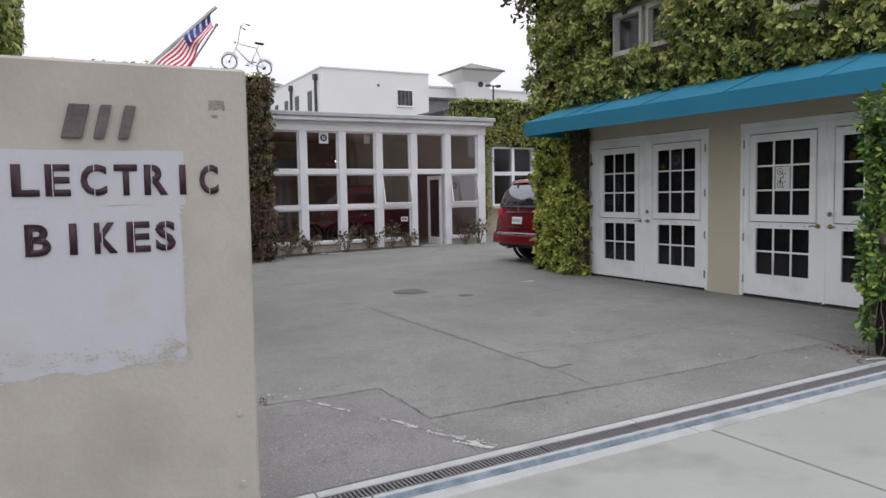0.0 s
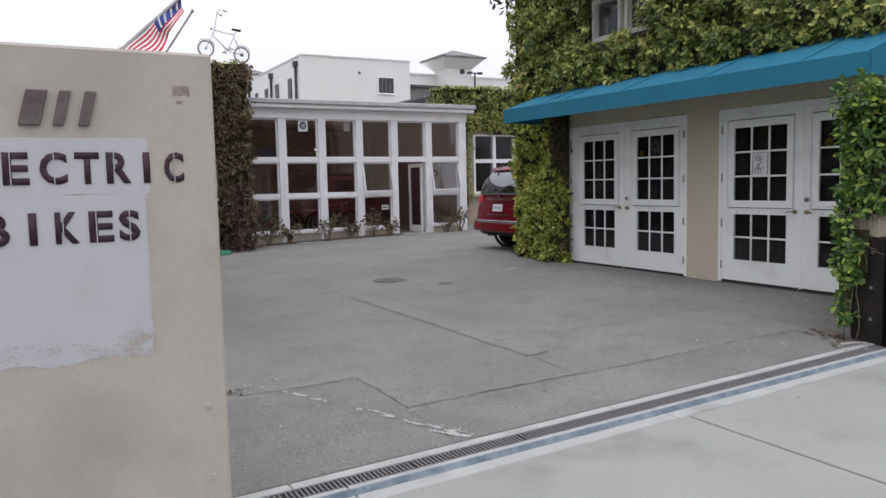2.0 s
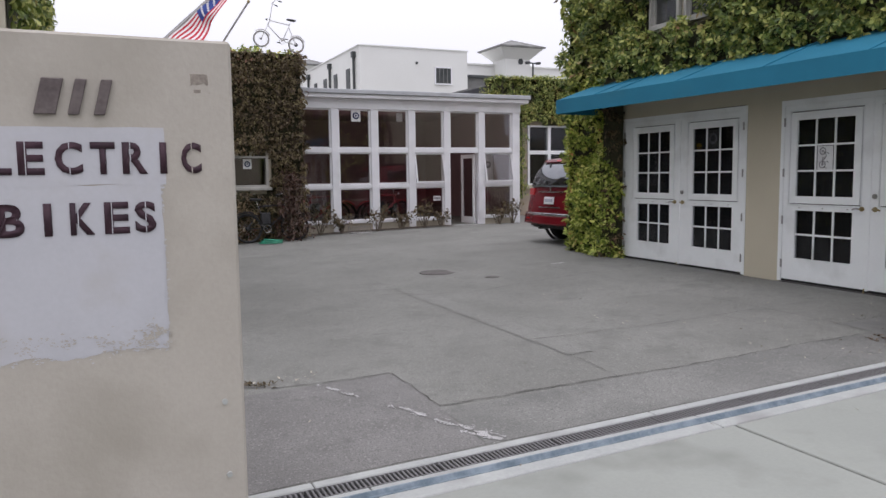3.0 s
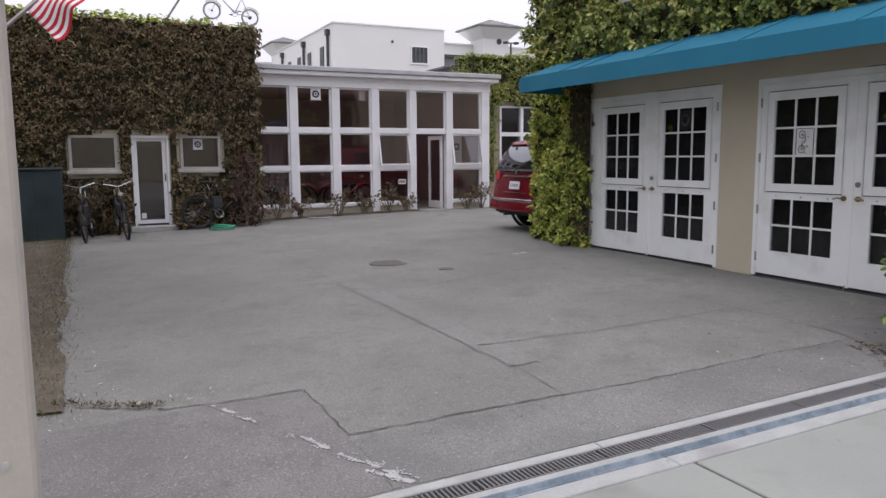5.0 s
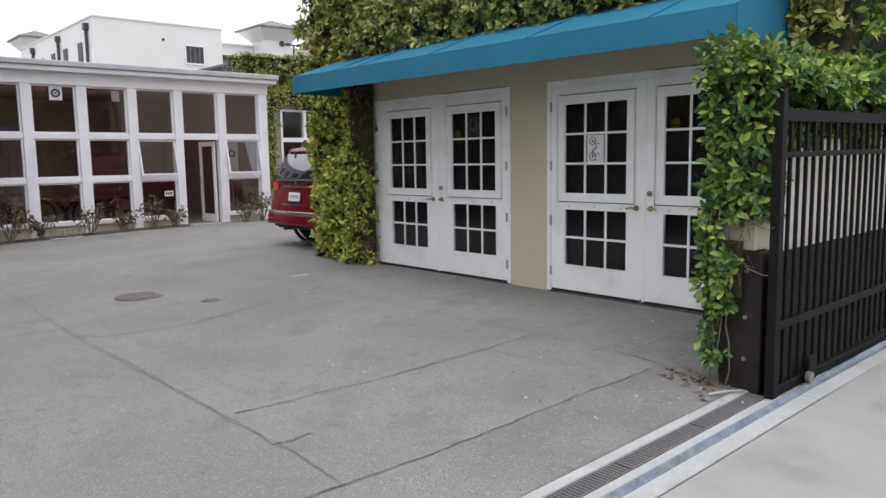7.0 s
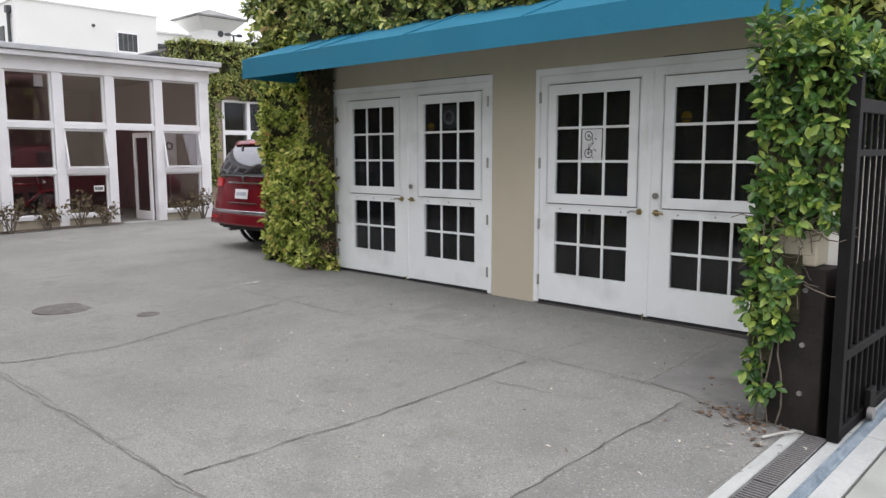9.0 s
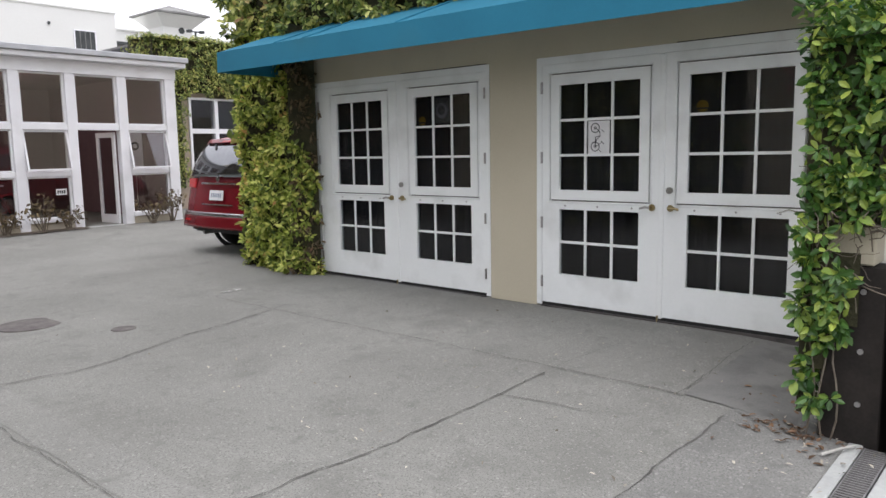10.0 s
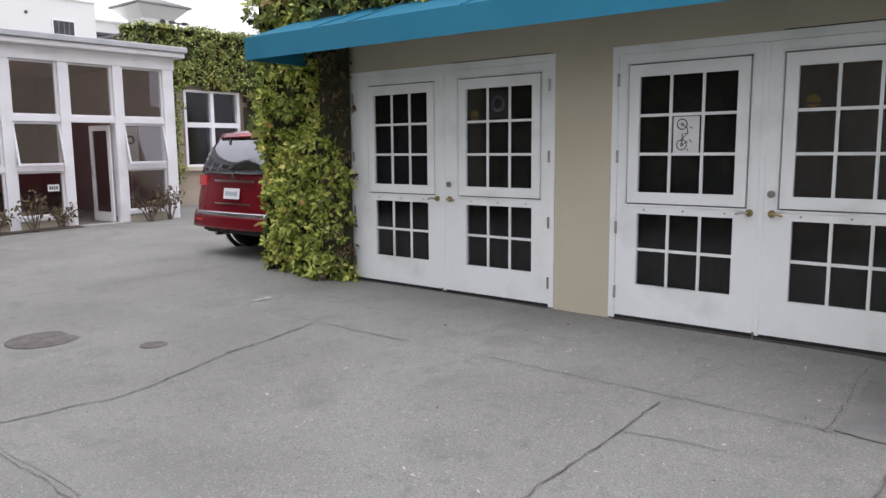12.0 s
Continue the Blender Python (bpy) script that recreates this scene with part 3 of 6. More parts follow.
def letter(ch, x0, x1, z0, z1):
    """One stencilled letter, filled into its box on the wall."""
    cu = bpy.data.curves.new("letter", "FONT")
    cu.body, cu.offset, cu.extrude, cu.resolution_u = ch, 0.035, 0.0, 3
    tmp = new("letter_tmp", cu)
    me = bpy.data.meshes.new_from_object(tmp.evaluated_get(bpy.context.evaluated_depsgraph_get()))
    bm = bmesh.new()
    bm.from_mesh(me)
    bpy.data.objects.remove(tmp)
    bpy.data.curves.remove(cu)
    bpy.data.meshes.remove(me)
    xs, ys = [v.co.x for v in bm.verts], [v.co.y for v in bm.verts]
    a0, a1, b0, b1 = min(xs), max(xs), min(ys), max(ys)
    for v in bm.verts:
        v.co = Vector((x0 + (v.co.x - a0) / (a1 - a0) * (x1 - x0), 3.1315, z0 + (v.co.y - b0) / (b1 - b0) * (z1 - z0)))
    ext = bmesh.ops.extrude_face_region(bm, geom=bm.faces[:])
    bmesh.ops.translate(bm, verts=[v for v in ext["geom"] if isinstance(v, bmesh.types.BMVert)], vec=(0, -0.0015, 0))
    return part("letter", bm, LETTER, SIGN_WALL)


for ch_, a_, b_ in (("E", -0.335, -0.25), ("L", -0.207, -0.112), ("E", -0.092, -0.003), ("C", 0.032, 0.128), ("T", 0.155, 0.243), ("R", 0.268, 0.36), ("I", 0.406, 0.432), ("C", 0.487, 0.565)):
    letter(ch_, a_, b_, 1.593, 1.718)
for ch_, a_, b_ in (("B", -0.172, -0.082), ("I", -0.018, 0.010), ("K", 0.072, 0.157), ("E", 0.192, 0.282), ("S", 0.302, 0.382)):
    letter(ch_, a_, b_, 1.360, 1.485)

for x_, z_, m_ in ((-0.066, 0, PATCH), (0.082, 0, PATCH), (0.297, 0, PATCH), (0.527, 0, STUCCO), (0.100, 1, PATCH), (0.219, 1, PATCH), (0.343, 1, PATCH)):
    z0_ = (1.593, 1.36)[z_]
    part("stencil_bridge", boxed(x_ - 0.0016, x_ + 0.0016, 3.1278, 3.1297, z0_ - 0.002, z0_ + 0.127), m_, SIGN_WALL)
PLATE_NUM = thing("house_number", (0.11, 3.135, 1.89), "three slanted dark metal bars fixed to a beige wall", "house number")
for x0 in (-0.03, 0.085, 0.175):
    bm = bmesh.new()
    w_ = 0.075 if x0 < 0 else 0.04
    for v in box(bm, x0, x0 + w_, 3.118, 3.1345, 1.82, 1.955, 0.003):
        pass
    for v in bm.verts:
        v.co.x += (v.co.z - 1.82) * 0.25
    part("bar", bm, NUMBER, PLATE_NUM)
part("chip", ragged_sheet(0.535, 0.60, 1.945, 1.99, 3.136, 0.0025, 0.012, 8), material("bare_plaster", (0.17, 0.145, 0.125), (0.30, 0.265, 0.225), 0.95, 20, 80, 0.3), SIGN_WALL, "flaked spot of bare plaster")
part("chip", ragged_sheet(0.548, 0.575, 1.918, 1.930, 3.136, 0.0022, 0.006, 9), bpy.data.materials["bare_plaster"], SIGN_WALL, "flaked spot of bare plaster")


def flakes(x0, z0, x1, z1, width, many, seed, mat, label, lift=0.0):
    """Scraps of a thin coat scattered along a line, thinning out away from it."""
    rng = random.Random(seed)
    bm = bmesh.new()
    for k in range(many):
        t, off = rng.random(), rng.gauss(0, width)
        d = math.hypot(x1 - x0, z1 - z0)
        x, z = x0 + (x1 - x0) * t - (z1 - z0) / d * off, z0 + (z1 - z0) * t + (x1 - x0) / d * off
        if noise.noise((x * 14, z * 14, seed)) < -0.05:
            continue
        r, m, spin, flat = rng.uniform(0.001, 0.005), rng.randint(5, 7), rng.uniform(0, 6.28), rng.uniform(0.5, 0.9)
        y = 3.1337 - lift - rng.uniform(0, 0.0003)
        bm.faces.new([bm.verts.new((x + 1.5 * r * rng.uniform(0.6, 1.2) * math.cos(spin + 6.283 * q / m), y, z + flat * r * rng.uniform(0.6, 1.2) * math.sin(spin + 6.283 * q / m))) for q in range(m)])
    return part("paint_flakes", bm, mat, SIGN_WALL, label)


flakes(-0.50, 0.885, 0.405, 0.905, 0.014, 600, 1, PATCH, "flaking whitewash along the lower edge")
flakes(0.405, 0.90, 0.405, 1.55, 0.004, 300, 2, PATCH, "flaking whitewash along the side")
flakes(0.30, 0.90, 0.41, 0.97, 0.03, 420, 5, STUCCO, "beige showing through the whitewash", 0.001)
flakes(-0.4, 0.93, 0.30, 0.93, 0.025, 500, 6, STUCCO, "beige showing through the whitewash", 0.001)
GRIME = material("wall_grime", (0.31, 0.282, 0.24), (0.375, 0.345, 0.298), 0.9, 8, 60, 0.1)
flakes(0.60, 1.90, 0.64, 1.99, 0.012, 14, 9, GRIME, "chipped specks")
for x_, z_ in ((0.617, 0.628), (0.624, 0.307)):
    part("bolt", disc((x_, 3.132, z_), (0, 1, 0), 0.012, 0.012, 12), CONCRETE_B, SIGN_WALL, "painted bolt head")


# ---- ivy ----
def leaves(name, spots, normals, size, mat, parent, label, seed, droop=0.75, aspect=0.50, axes=None):
    """Softly folded leaves at the given places, joined in one mesh; axes: which way each one points."""
    rng = np.random.default_rng(seed)
    p, nrm = np.array(spots, float), np.array(normals, float)
    n = len(p)
    if axes is None:
        nrm = nrm + rng.normal(0, 0.75, (n, 3)) + np.array([0, 0, 0.45])
        nrm /= np.linalg.norm(nrm, axis=1)[:, None]
        axis = rng.normal(0, 0.75, (n, 3)) + np.array([0, 0, -droop])
        axis -= nrm * (axis * nrm).sum(1)[:, None]
        axis /= np.linalg.norm(axis, axis=1)[:, None] + 1e-9
        ln = size * rng.uniform(0.5, 1.4, n)
    else:
        axis = np.array(axes, float) + rng.normal(0, 0.18, (n, 3))
        axis /= np.linalg.norm(axis, axis=1)[:, None]
        nrm = nrm + rng.normal(0, 0.3, (n, 3))
        nrm -= axis * (axis * nrm).sum(1)[:, None]
        nrm /= np.linalg.norm(nrm, axis=1)[:, None] + 1e-9
        ln = size * rng.uniform(0.6, 1.25, n)
    side = np.cross(nrm, axis)
    wd = ln * aspect * rng.uniform(0.8, 1.2, n)
    curl = rng.uniform(0.02, 0.24, n)
    root = np.array(root_of(parent).location)

    def at(along, across, lift):
        """A point of every leaf: along its rib, across it, and lifted from its plane."""
        return p + axis * (ln * along)[:, None] + side * (wd * across)[:, None] + nrm * (wd * lift)[:, None]

    co = np.stack([at(0, 0, 0), at(0.26, 0.33, 0.10), at(0.62, 0.48, 0.08), at(1.0, 0.0, -0.02) - nrm * (ln * curl)[:, None], at(0.62, -0.48, 0.08), at(0.26, -0.33, 0.10),
                   at(0.45, 0, -0.02), at(0.88, 0.24, 0.0) - nrm * (ln * curl * 0.6)[:, None], at(0.88, -0.24, 0.0) - nrm * (ln * curl * 0.6)[:, None]], 1).reshape(-1, 3) - root
    idx = np.arange(n)[:, None, None] * 9 + np.array([[0, 6, 1], [1, 6, 2], [2, 6, 7], [7, 6, 3], [3, 6, 8], [8, 6, 4], [4, 6, 5], [5, 6, 0]])[None]
    me = bpy.data.meshes.new(name)
    me.from_pydata(co.tolist(), [], idx.reshape(-1, 3).tolist())
    me.materials.append(mat)
    ob = new(name, me)
    ob.parent = parent
    ob["label"] = label
    ob["kind"] = "stuff"
    return ob


def ivy_sheet(parent, origin, u, v, normal, lu, lv, density, thick, size, mat, seed, keep=lambda a, b: True, lump=0.5, back=True, label="dense overlapping ivy leaves", whorl=0):
    """Ivy over a rectangle: origin, unit directions u and v, lengths lu and lv. whorl: leaves to a shoot, fanned out round its tip."""
    o, u, v, nn = Vector(origin), Vector(u), Vector(v), Vector(normal)
    rng = random.Random(seed)

    def depth(a, b):
        q = o + u * a + v * b
        return thick * (1 + lump * noise.noise(q * 1.7) + 0.5 * lump * noise.noise(q * 4.1))

    spots, normals, axes = [], [], []
    per = whorl or 15
    for _ in range(int(lu * lv * density / per)):
        a, b = rng.uniform(0, lu), rng.uniform(0, lv)
        if not keep(a, b):
            continue
        d = depth(a, b) * rng.uniform(0.35, 1.3)
        c = o + u * a + v * b + nn * d
        if whorl:
            tip = (nn * 0.8 + Vector((rng.gauss(0, 0.4), rng.gauss(0, 0.4), rng.gauss(0.1, 0.4)))).normalized()
            e1 = tip.orthogonal().normalized()
            e2, spin = tip.cross(e1), rng.uniform(0, 6.28)
            for k in range(per):
                lay, t = k / per, spin + 2.4 * k
                r = math.cos(t) * e1 + math.sin(t) * e2
                ax = (r * (0.55 + 0.45 * lay) + tip * 0.9 * (1 - lay) + Vector((0, 0, -0.25))).normalized()
                spots.append(c + tip * size * 0.5 * (1 - lay) + ax * 0.12 * size)
                axes.append(ax)
                normals.append(tip * 0.8 - r * 0.2 + Vector((0, 0, 0.35)))
            continue
        reach = 1.25 * size * rng.uniform(0.7, 1.4)
        for _ in range(per):
            out = Vector((rng.gauss(0, 1), rng.gauss(0, 1), rng.gauss(0, 1))).normalized()
            if out.dot(nn) < -0.1:
                out = out - 2 * out.dot(nn) * nn
            q = c + out * reach * rng.uniform(0.55, 1.0)
            h = (q - o).dot(u), (q - o).dot(v)
            if not (-0.05 < h[0] < lu + 0.05 and -0.05 < h[1] < lv + 0.08) or not keep(min(max(h[0], 0.0), lu), min(max(h[1], 0.0), lv)):
                continue
            if (q - o).dot(nn) < 0.01:
                q += nn * 0.04
            spots.append(q)
            normals.append(nn * 0.55 + out * 0.75)
    # solid dark sheet: stems plus painted shade for the gaps between leaves
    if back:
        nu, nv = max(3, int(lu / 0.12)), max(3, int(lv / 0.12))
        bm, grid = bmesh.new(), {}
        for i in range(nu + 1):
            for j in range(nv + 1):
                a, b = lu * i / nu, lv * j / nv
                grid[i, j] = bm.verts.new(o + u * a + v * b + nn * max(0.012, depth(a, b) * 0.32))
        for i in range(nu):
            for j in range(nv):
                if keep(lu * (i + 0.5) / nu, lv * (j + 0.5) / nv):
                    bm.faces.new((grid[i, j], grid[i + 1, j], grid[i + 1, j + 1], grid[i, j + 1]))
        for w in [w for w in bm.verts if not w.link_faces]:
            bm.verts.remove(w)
        part("stems", bm, STEM_SHADE, parent, "matted ivy stems, darkened as shade between the leaves")
    leaves("leaves", spots, normals, size, mat, parent, label, seed, axes=axes if whorl else None)


# ---- building with the French doors ----
XW = 7.72
DOOR_A, DOOR_B = (7.06, 9.57), (4.18, 6.54)
UP_WIN = ((8.30, 8.88), (7.50, 8.16), (5.30, 6.00), (4.40, 5.10))
gaps = holes((DOOR_A[0], DOOR_A[1], -1, 2.41), (DOOR_B[0], DOOR_B[1], -1, 2.41), *((a, b, 3.68, 4.24 if a > 7 else 4.95) for a, b in UP_WIN))
WALL_DOORS = structure("wall_doors", cells([XW, 7.95], sorted([3.86, 10.85, *DOOR_A, *DOOR_B, *(q for w in UP_WIN for q in w)]), [-0.1, 2.41, 3.68, 4.24, 4.95, 7.4], lambda x, y, z: gaps(y, z)),
                       CREAM, "cream stucco wall with two pairs of white doors", "wall")
structure("wall_rear", cells([7.95, 8.0, 13.8, 14.0], [3.86, 4.0, 10.65, 10.85], [-0.1, 0.05, 2.9, 3.05, 7.2, 7.4], lambda x, y, z: x > 13.8 or y > 10.65 or y < 4.0), CREAM, "cream stucco outer walls of the building", "wall")
# rooms closed off in near-black: their darkness is colour, to darken the glass
structure("floor", boxed(7.95, 13.8, 4.0, 10.65, 0.05, 0.2), ROOM_SHADE, "shop floor behind the doors, near-black as unlit shade", "floor")
structure("ceiling", boxed(7.95, 13.8, 4.0, 10.65, 2.9, 3.05), ROOM_SHADE, "ceiling coloured near-black as unlit shade", "ceiling")
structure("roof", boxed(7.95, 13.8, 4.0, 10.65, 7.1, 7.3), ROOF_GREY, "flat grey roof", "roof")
structure("wall_inner", boxed(11.0, 11.15, 4.0, 10.65, 0.2, 2.9), ROOM_SHADE, "inner wall of the shop, near-black as unlit shade", "wall")


def pane_grid(parent, y0, y1, z0, z1, cols, rows, x, glass, frame_mat, bar=0.022):
    """Panes of glass with glazing bars between, in a plane of constant x."""
    for i in range(cols):
        for j in range(rows):
            ya, yb = y0 + (y1 - y0) * i / cols, y0 + (y1 - y0) * (i + 1) / cols
            za, zb = z0 + (z1 - z0) * j / rows, z0 + (z1 - z0) * (j + 1) / rows
            part("pane", boxed(x + 0.012, x + 0.016, ya + 0.002, yb - 0.002, za + 0.002, zb - 0.002), glass, parent)
    for i in range(1, cols):
        y = y0 + (y1 - y0) * i / cols
        part("glazing_bar", boxed(x, x + 0.02, y - bar / 2, y + bar / 2, z0, z1, bevel=0.003), frame_mat, parent)
    for j in range(1, rows):
        z = z0 + (z1 - z0) * j / rows
        part("glazing_bar", boxed(x + 0.002, x + 0.018, y0, y1, z - bar / 2, z + bar / 2), frame_mat, parent)


def door_leaf(parent, y0, y1, g0, g1, hinge, z0=0.262, z1=2.342):
    """A tall leaf: lower lights of 3 by 2, an upper sash of 3 by 3. hinge: the y of its hinged edge."""
    xf = 7.722
    s0, s1, t0, t1 = g0 - 0.085, g1 + 0.085, 1.185, 2.255
    inner = holes((g0, g1, 0.525, 1.10), (s0 - 0.012, s1 + 0.012, t0 - 0.012, t1 + 0.012))
    leaf = part("door_leaf", cells([xf, xf + 0.045], [y0, s0 - 0.012, g0, g1, s1 + 0.012, y1], [z0, 0.525, 1.10, t0 - 0.012, t1 + 0.012, z1], lambda x, y, z: inner(y, z)), WHITE, parent, "white painted panel door")
    # grey backing carries the painted shade of the gap round the sash
    part("gap_backing", cells([xf + 0.03, xf + 0.04], [s0 - 0.02, g0 - 0.03, g1 + 0.03, s1 + 0.02], [t0 - 0.02, 1.24, 2.19, t1 + 0.02], lambda x, y, z: not (g0 - 0.03 < y < g1 + 0.03 and 1.24 < z < 2.19)), GAP_SHADE, leaf, "grey backing painted as the shade in the sash gap")
    for a, b, c, d in ((s0 - 0.03, s1 + 0.03, t1 + 0.013, t1 + 0.027), (s0 - 0.03, s1 + 0.03, t0 - 0.029, t0 - 0.013), (s0 - 0.028, s0 - 0.013, t0 - 0.012, t1 + 0.012), (s1 + 0.013, s1 + 0.028, t0 - 0.012, t1 + 0.012)):
        part("moulding", boxed(xf - 0.009, xf, a, b, c, d, bevel=0.004), WHITE, leaf)
    for k in range(3):
        part("screw_cover", disc((xf - 0.002, g0 + (g1 - g0) * (0.08 + 0.42 * k), 1.133), (1, 0, 0), 0.008, 0.006, 10), STEEL, leaf)
    part("sash", cells([xf - 0.006, xf + 0.03], [s0, g0, g1, s1], [t0, 1.27, 2.165, t1], lambda x, y, z: not (g0 < y < g1 and 1.27 < z < 2.165)), WHITE, leaf, "raised white sash frame")
    pane_grid(leaf, g0, g1, 1.27, 2.165, 3, 3, xf + 0.004, DOOR_GLASS, WHITE)
    pane_grid(leaf, g0, g1, 0.525, 1.10, 3, 2, xf + 0.010, DOOR_GLASS, WHITE)
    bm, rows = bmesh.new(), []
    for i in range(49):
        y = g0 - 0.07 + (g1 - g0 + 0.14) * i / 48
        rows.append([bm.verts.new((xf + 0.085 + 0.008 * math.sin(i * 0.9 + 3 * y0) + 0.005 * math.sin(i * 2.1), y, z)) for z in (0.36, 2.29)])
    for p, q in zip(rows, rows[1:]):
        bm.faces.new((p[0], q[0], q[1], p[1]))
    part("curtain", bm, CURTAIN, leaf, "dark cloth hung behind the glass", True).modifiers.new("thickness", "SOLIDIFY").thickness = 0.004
    part("door_sweep", boxed(xf + 0.004, xf + 0.04, y0, y1, 0.232, z0 - 0.001), RUBBER, leaf, "black rubber door sweep")
    lock = y1 if abs(hinge - y0) < 0.1 else y0
    s = 1 if lock == y0 else -1
    yh = lock + s * 0.075
    metal = BRASS
    part("handle_rose", disc((xf - 0.006, yh, 1.145), (1, 0, 0), 0.027, 0.014, 16), metal, leaf, "brass handle rose")
    part("handle_neck", tubed([(xf - 0.01, yh, 1.145), (xf - 0.055, yh, 1.145)], 0.01, 8), metal, leaf)
    part("lever_handle", tubed([(xf - 0.052, yh, 1.145), (xf - 0.055, yh + s * 0.04, 1.15), (xf - 0.05, yh + s * 0.085, 1.138)], 0.0095, 8), metal if s < 0 else STEEL, leaf, "lever door handle")
    if s < 0:
        part("deadbolt", disc((xf - 0.008, yh + 0.01, 1.285), (1, 0, 0), 0.026, 0.02, 16), STEEL, leaf, "round deadbolt lock")
    for z in (0.45, 0.98, 1.55, 2.15):
        part("hinge", tubed([(xf - 0.008, hinge, z - 0.05), (xf - 0.008, hinge, z + 0.05)], 0.011, 8), STEEL, leaf, "steel butt hinge")
    return leaf


def double_door(y0, y1, mid, lights, label):
    door = thing("door", (7.74, mid, 0.22), label, "door", "white double doors", "structure")
    j = 0.055
    ring_ = holes((y0 + j, y1 - j, -1, 2.345))
    part("door_frame", cells([7.717, 7.93], [y0 + 0.003, y0 + j, y1 - j, y1 - 0.003], [0.235, 2.345, 2.408], lambda x, y, z: ring_(y, z)), WHITE, door, "white painted door frame")
    part("threshold", boxed(7.70, 7.93, y0 + j, y1 - j, 0.20, 0.234), IRON, door, "dark metal threshold")
    a0, a1, b0, b1 = lights
    door_leaf(door, mid + 0.003, y1 - j - 0.003, a0, a1, y1 - j - 0.003)
    door_leaf(door, y0 + j + 0.003, mid - 0.003, b0, b1, y0 + j + 0.003)
    # dark strip drawn in place of the shadow line above the frame
    part("head_shadow_strip", boxed(7.716, 7.7195, y0 + 0.03, mid - 0.1, 2.409, 2.416), GROOVE, door, "dark strip painted as the gap shadow over the frame")
    part("floor_bolt", tubed([(7.706, mid + 0.012, 0.215), (7.706, mid + 0.012, 0.275)], 0.008, 6), BRASS, door, "brass foot bolt")
    part("astragal", boxed(7.714, 7.727, mid - 0.022, mid + 0.022, 0.25, 2.335, bevel=0.004), WHITE, door, "white meeting strip")
    return door


D1 = double_door(*DOOR_A, 8.29, (8.49, 9.21, 7.295, 8.02), "closed pair of white glazed doors in a cream wall")
D2 = double_door(*DOOR_B, 5.36, (5.555, 6.305, 4.40, 5.15), "closed pair of white glazed doors beside ivy pier")


def notice(name, y, z, w, h, x, label, ink):
    ob = thing(name, (x, y, z), label, "notice")
    part("sheet", boxed(x - 0.002, x, y - w / 2, y + w / 2, z - h / 2, z + h / 2), PAPER, ob, "white paper sheet")
    xf = x - 0.004
    if ink == "bicycle":
        yw = y + w * 0.16
        wheels = (z + h * 0.29, z - h * 0.27)
        for c in wheels:
            part("ink_ring", ringed((xf, yw, c), (1, 0, 0), w * 0.19, 0.004, seg=22, sides=4), INK, ob, "printed wheel")
            part("ink_ring", ringed((xf, yw, c), (1, 0, 0), w * 0.05, 0.003, seg=10, sides=4), INK, ob, "printed hub")
        for path in (((0.0, wheels[0]), (-0.20, z + h * 0.19), (-0.24, z + h * 0.05), (-0.05, z - h * 0.08), (0.0, wheels[1])),
                     ((-0.24, z + h * 0.05), (-0.02, z + h * 0.02), (0.0, wheels[1])), ((-0.02, wheels[1]), (-0.26, z - h * 0.17)),
                     ((-0.30, z + h * 0.22), (-0.42, z + h * 0.17)), ((-0.28, z - h * 0.12), (-0.40, z - h * 0.20)), ((-0.20, z - h * 0.38), (-0.26, z - h * 0.43))):
            part("ink_line", tubed([(xf, yw + w * a, b) for a, b in path], 0.0035, 4), INK, ob, "printed line")
    else:
        part("ink_ring", ringed((xf, y, z), (1, 0, 0), w * 0.3, w * 0.07, seg=24, sides=4), INK, ob, "printed ring")
    return ob


notice("notice", 5.93, 1.712, 0.20, 0.275, 7.735, "white paper poster with bicycle drawing behind door glass", "bicycle")
ob_ = thing("notice", (7.76, 7.665, 2.03), "grey paper badge with round emblem behind door glass", "notice")
part("sheet", boxed(7.746, 7.748, 7.565, 7.765, 1.895, 2.14), material("grey_paper", (0.10, 0.10, 0.10), (0.17, 0.17, 0.17), 0.8), ob_, "dim grey paper sheet")
part("emblem", ringed((7.744, 7.665, 2.02), (1, 0, 0), 0.062, 0.018, seg=24, sides=5), INK, ob_, "dark round emblem")
for y_ in (7.94, 5.06):
    ob_ = thing("yellow_disc", (7.76, y_, 1.93), "small yellow disc with dark band behind door glass", "sign", "yellow decals")
    part("sheet", disc((7.75, y_, 1.925), (1, 0, 0), 0.046, 0.004, 20), YELLOW, ob_, "yellow disc")
    part("band", boxed(7.744, 7.747, y_ - 0.044, y_ + 0.044, 1.903, 1.915), INK, ob_, "dark band across the disc")


# weathered paint, greyed further to hold the shade on the frames
WEATHERED_SHADE = material("weathered_shaded_paint", (0.34, 0.33, 0.30), (0.48, 0.47, 0.44), 0.8, 4, 40, 0.15)


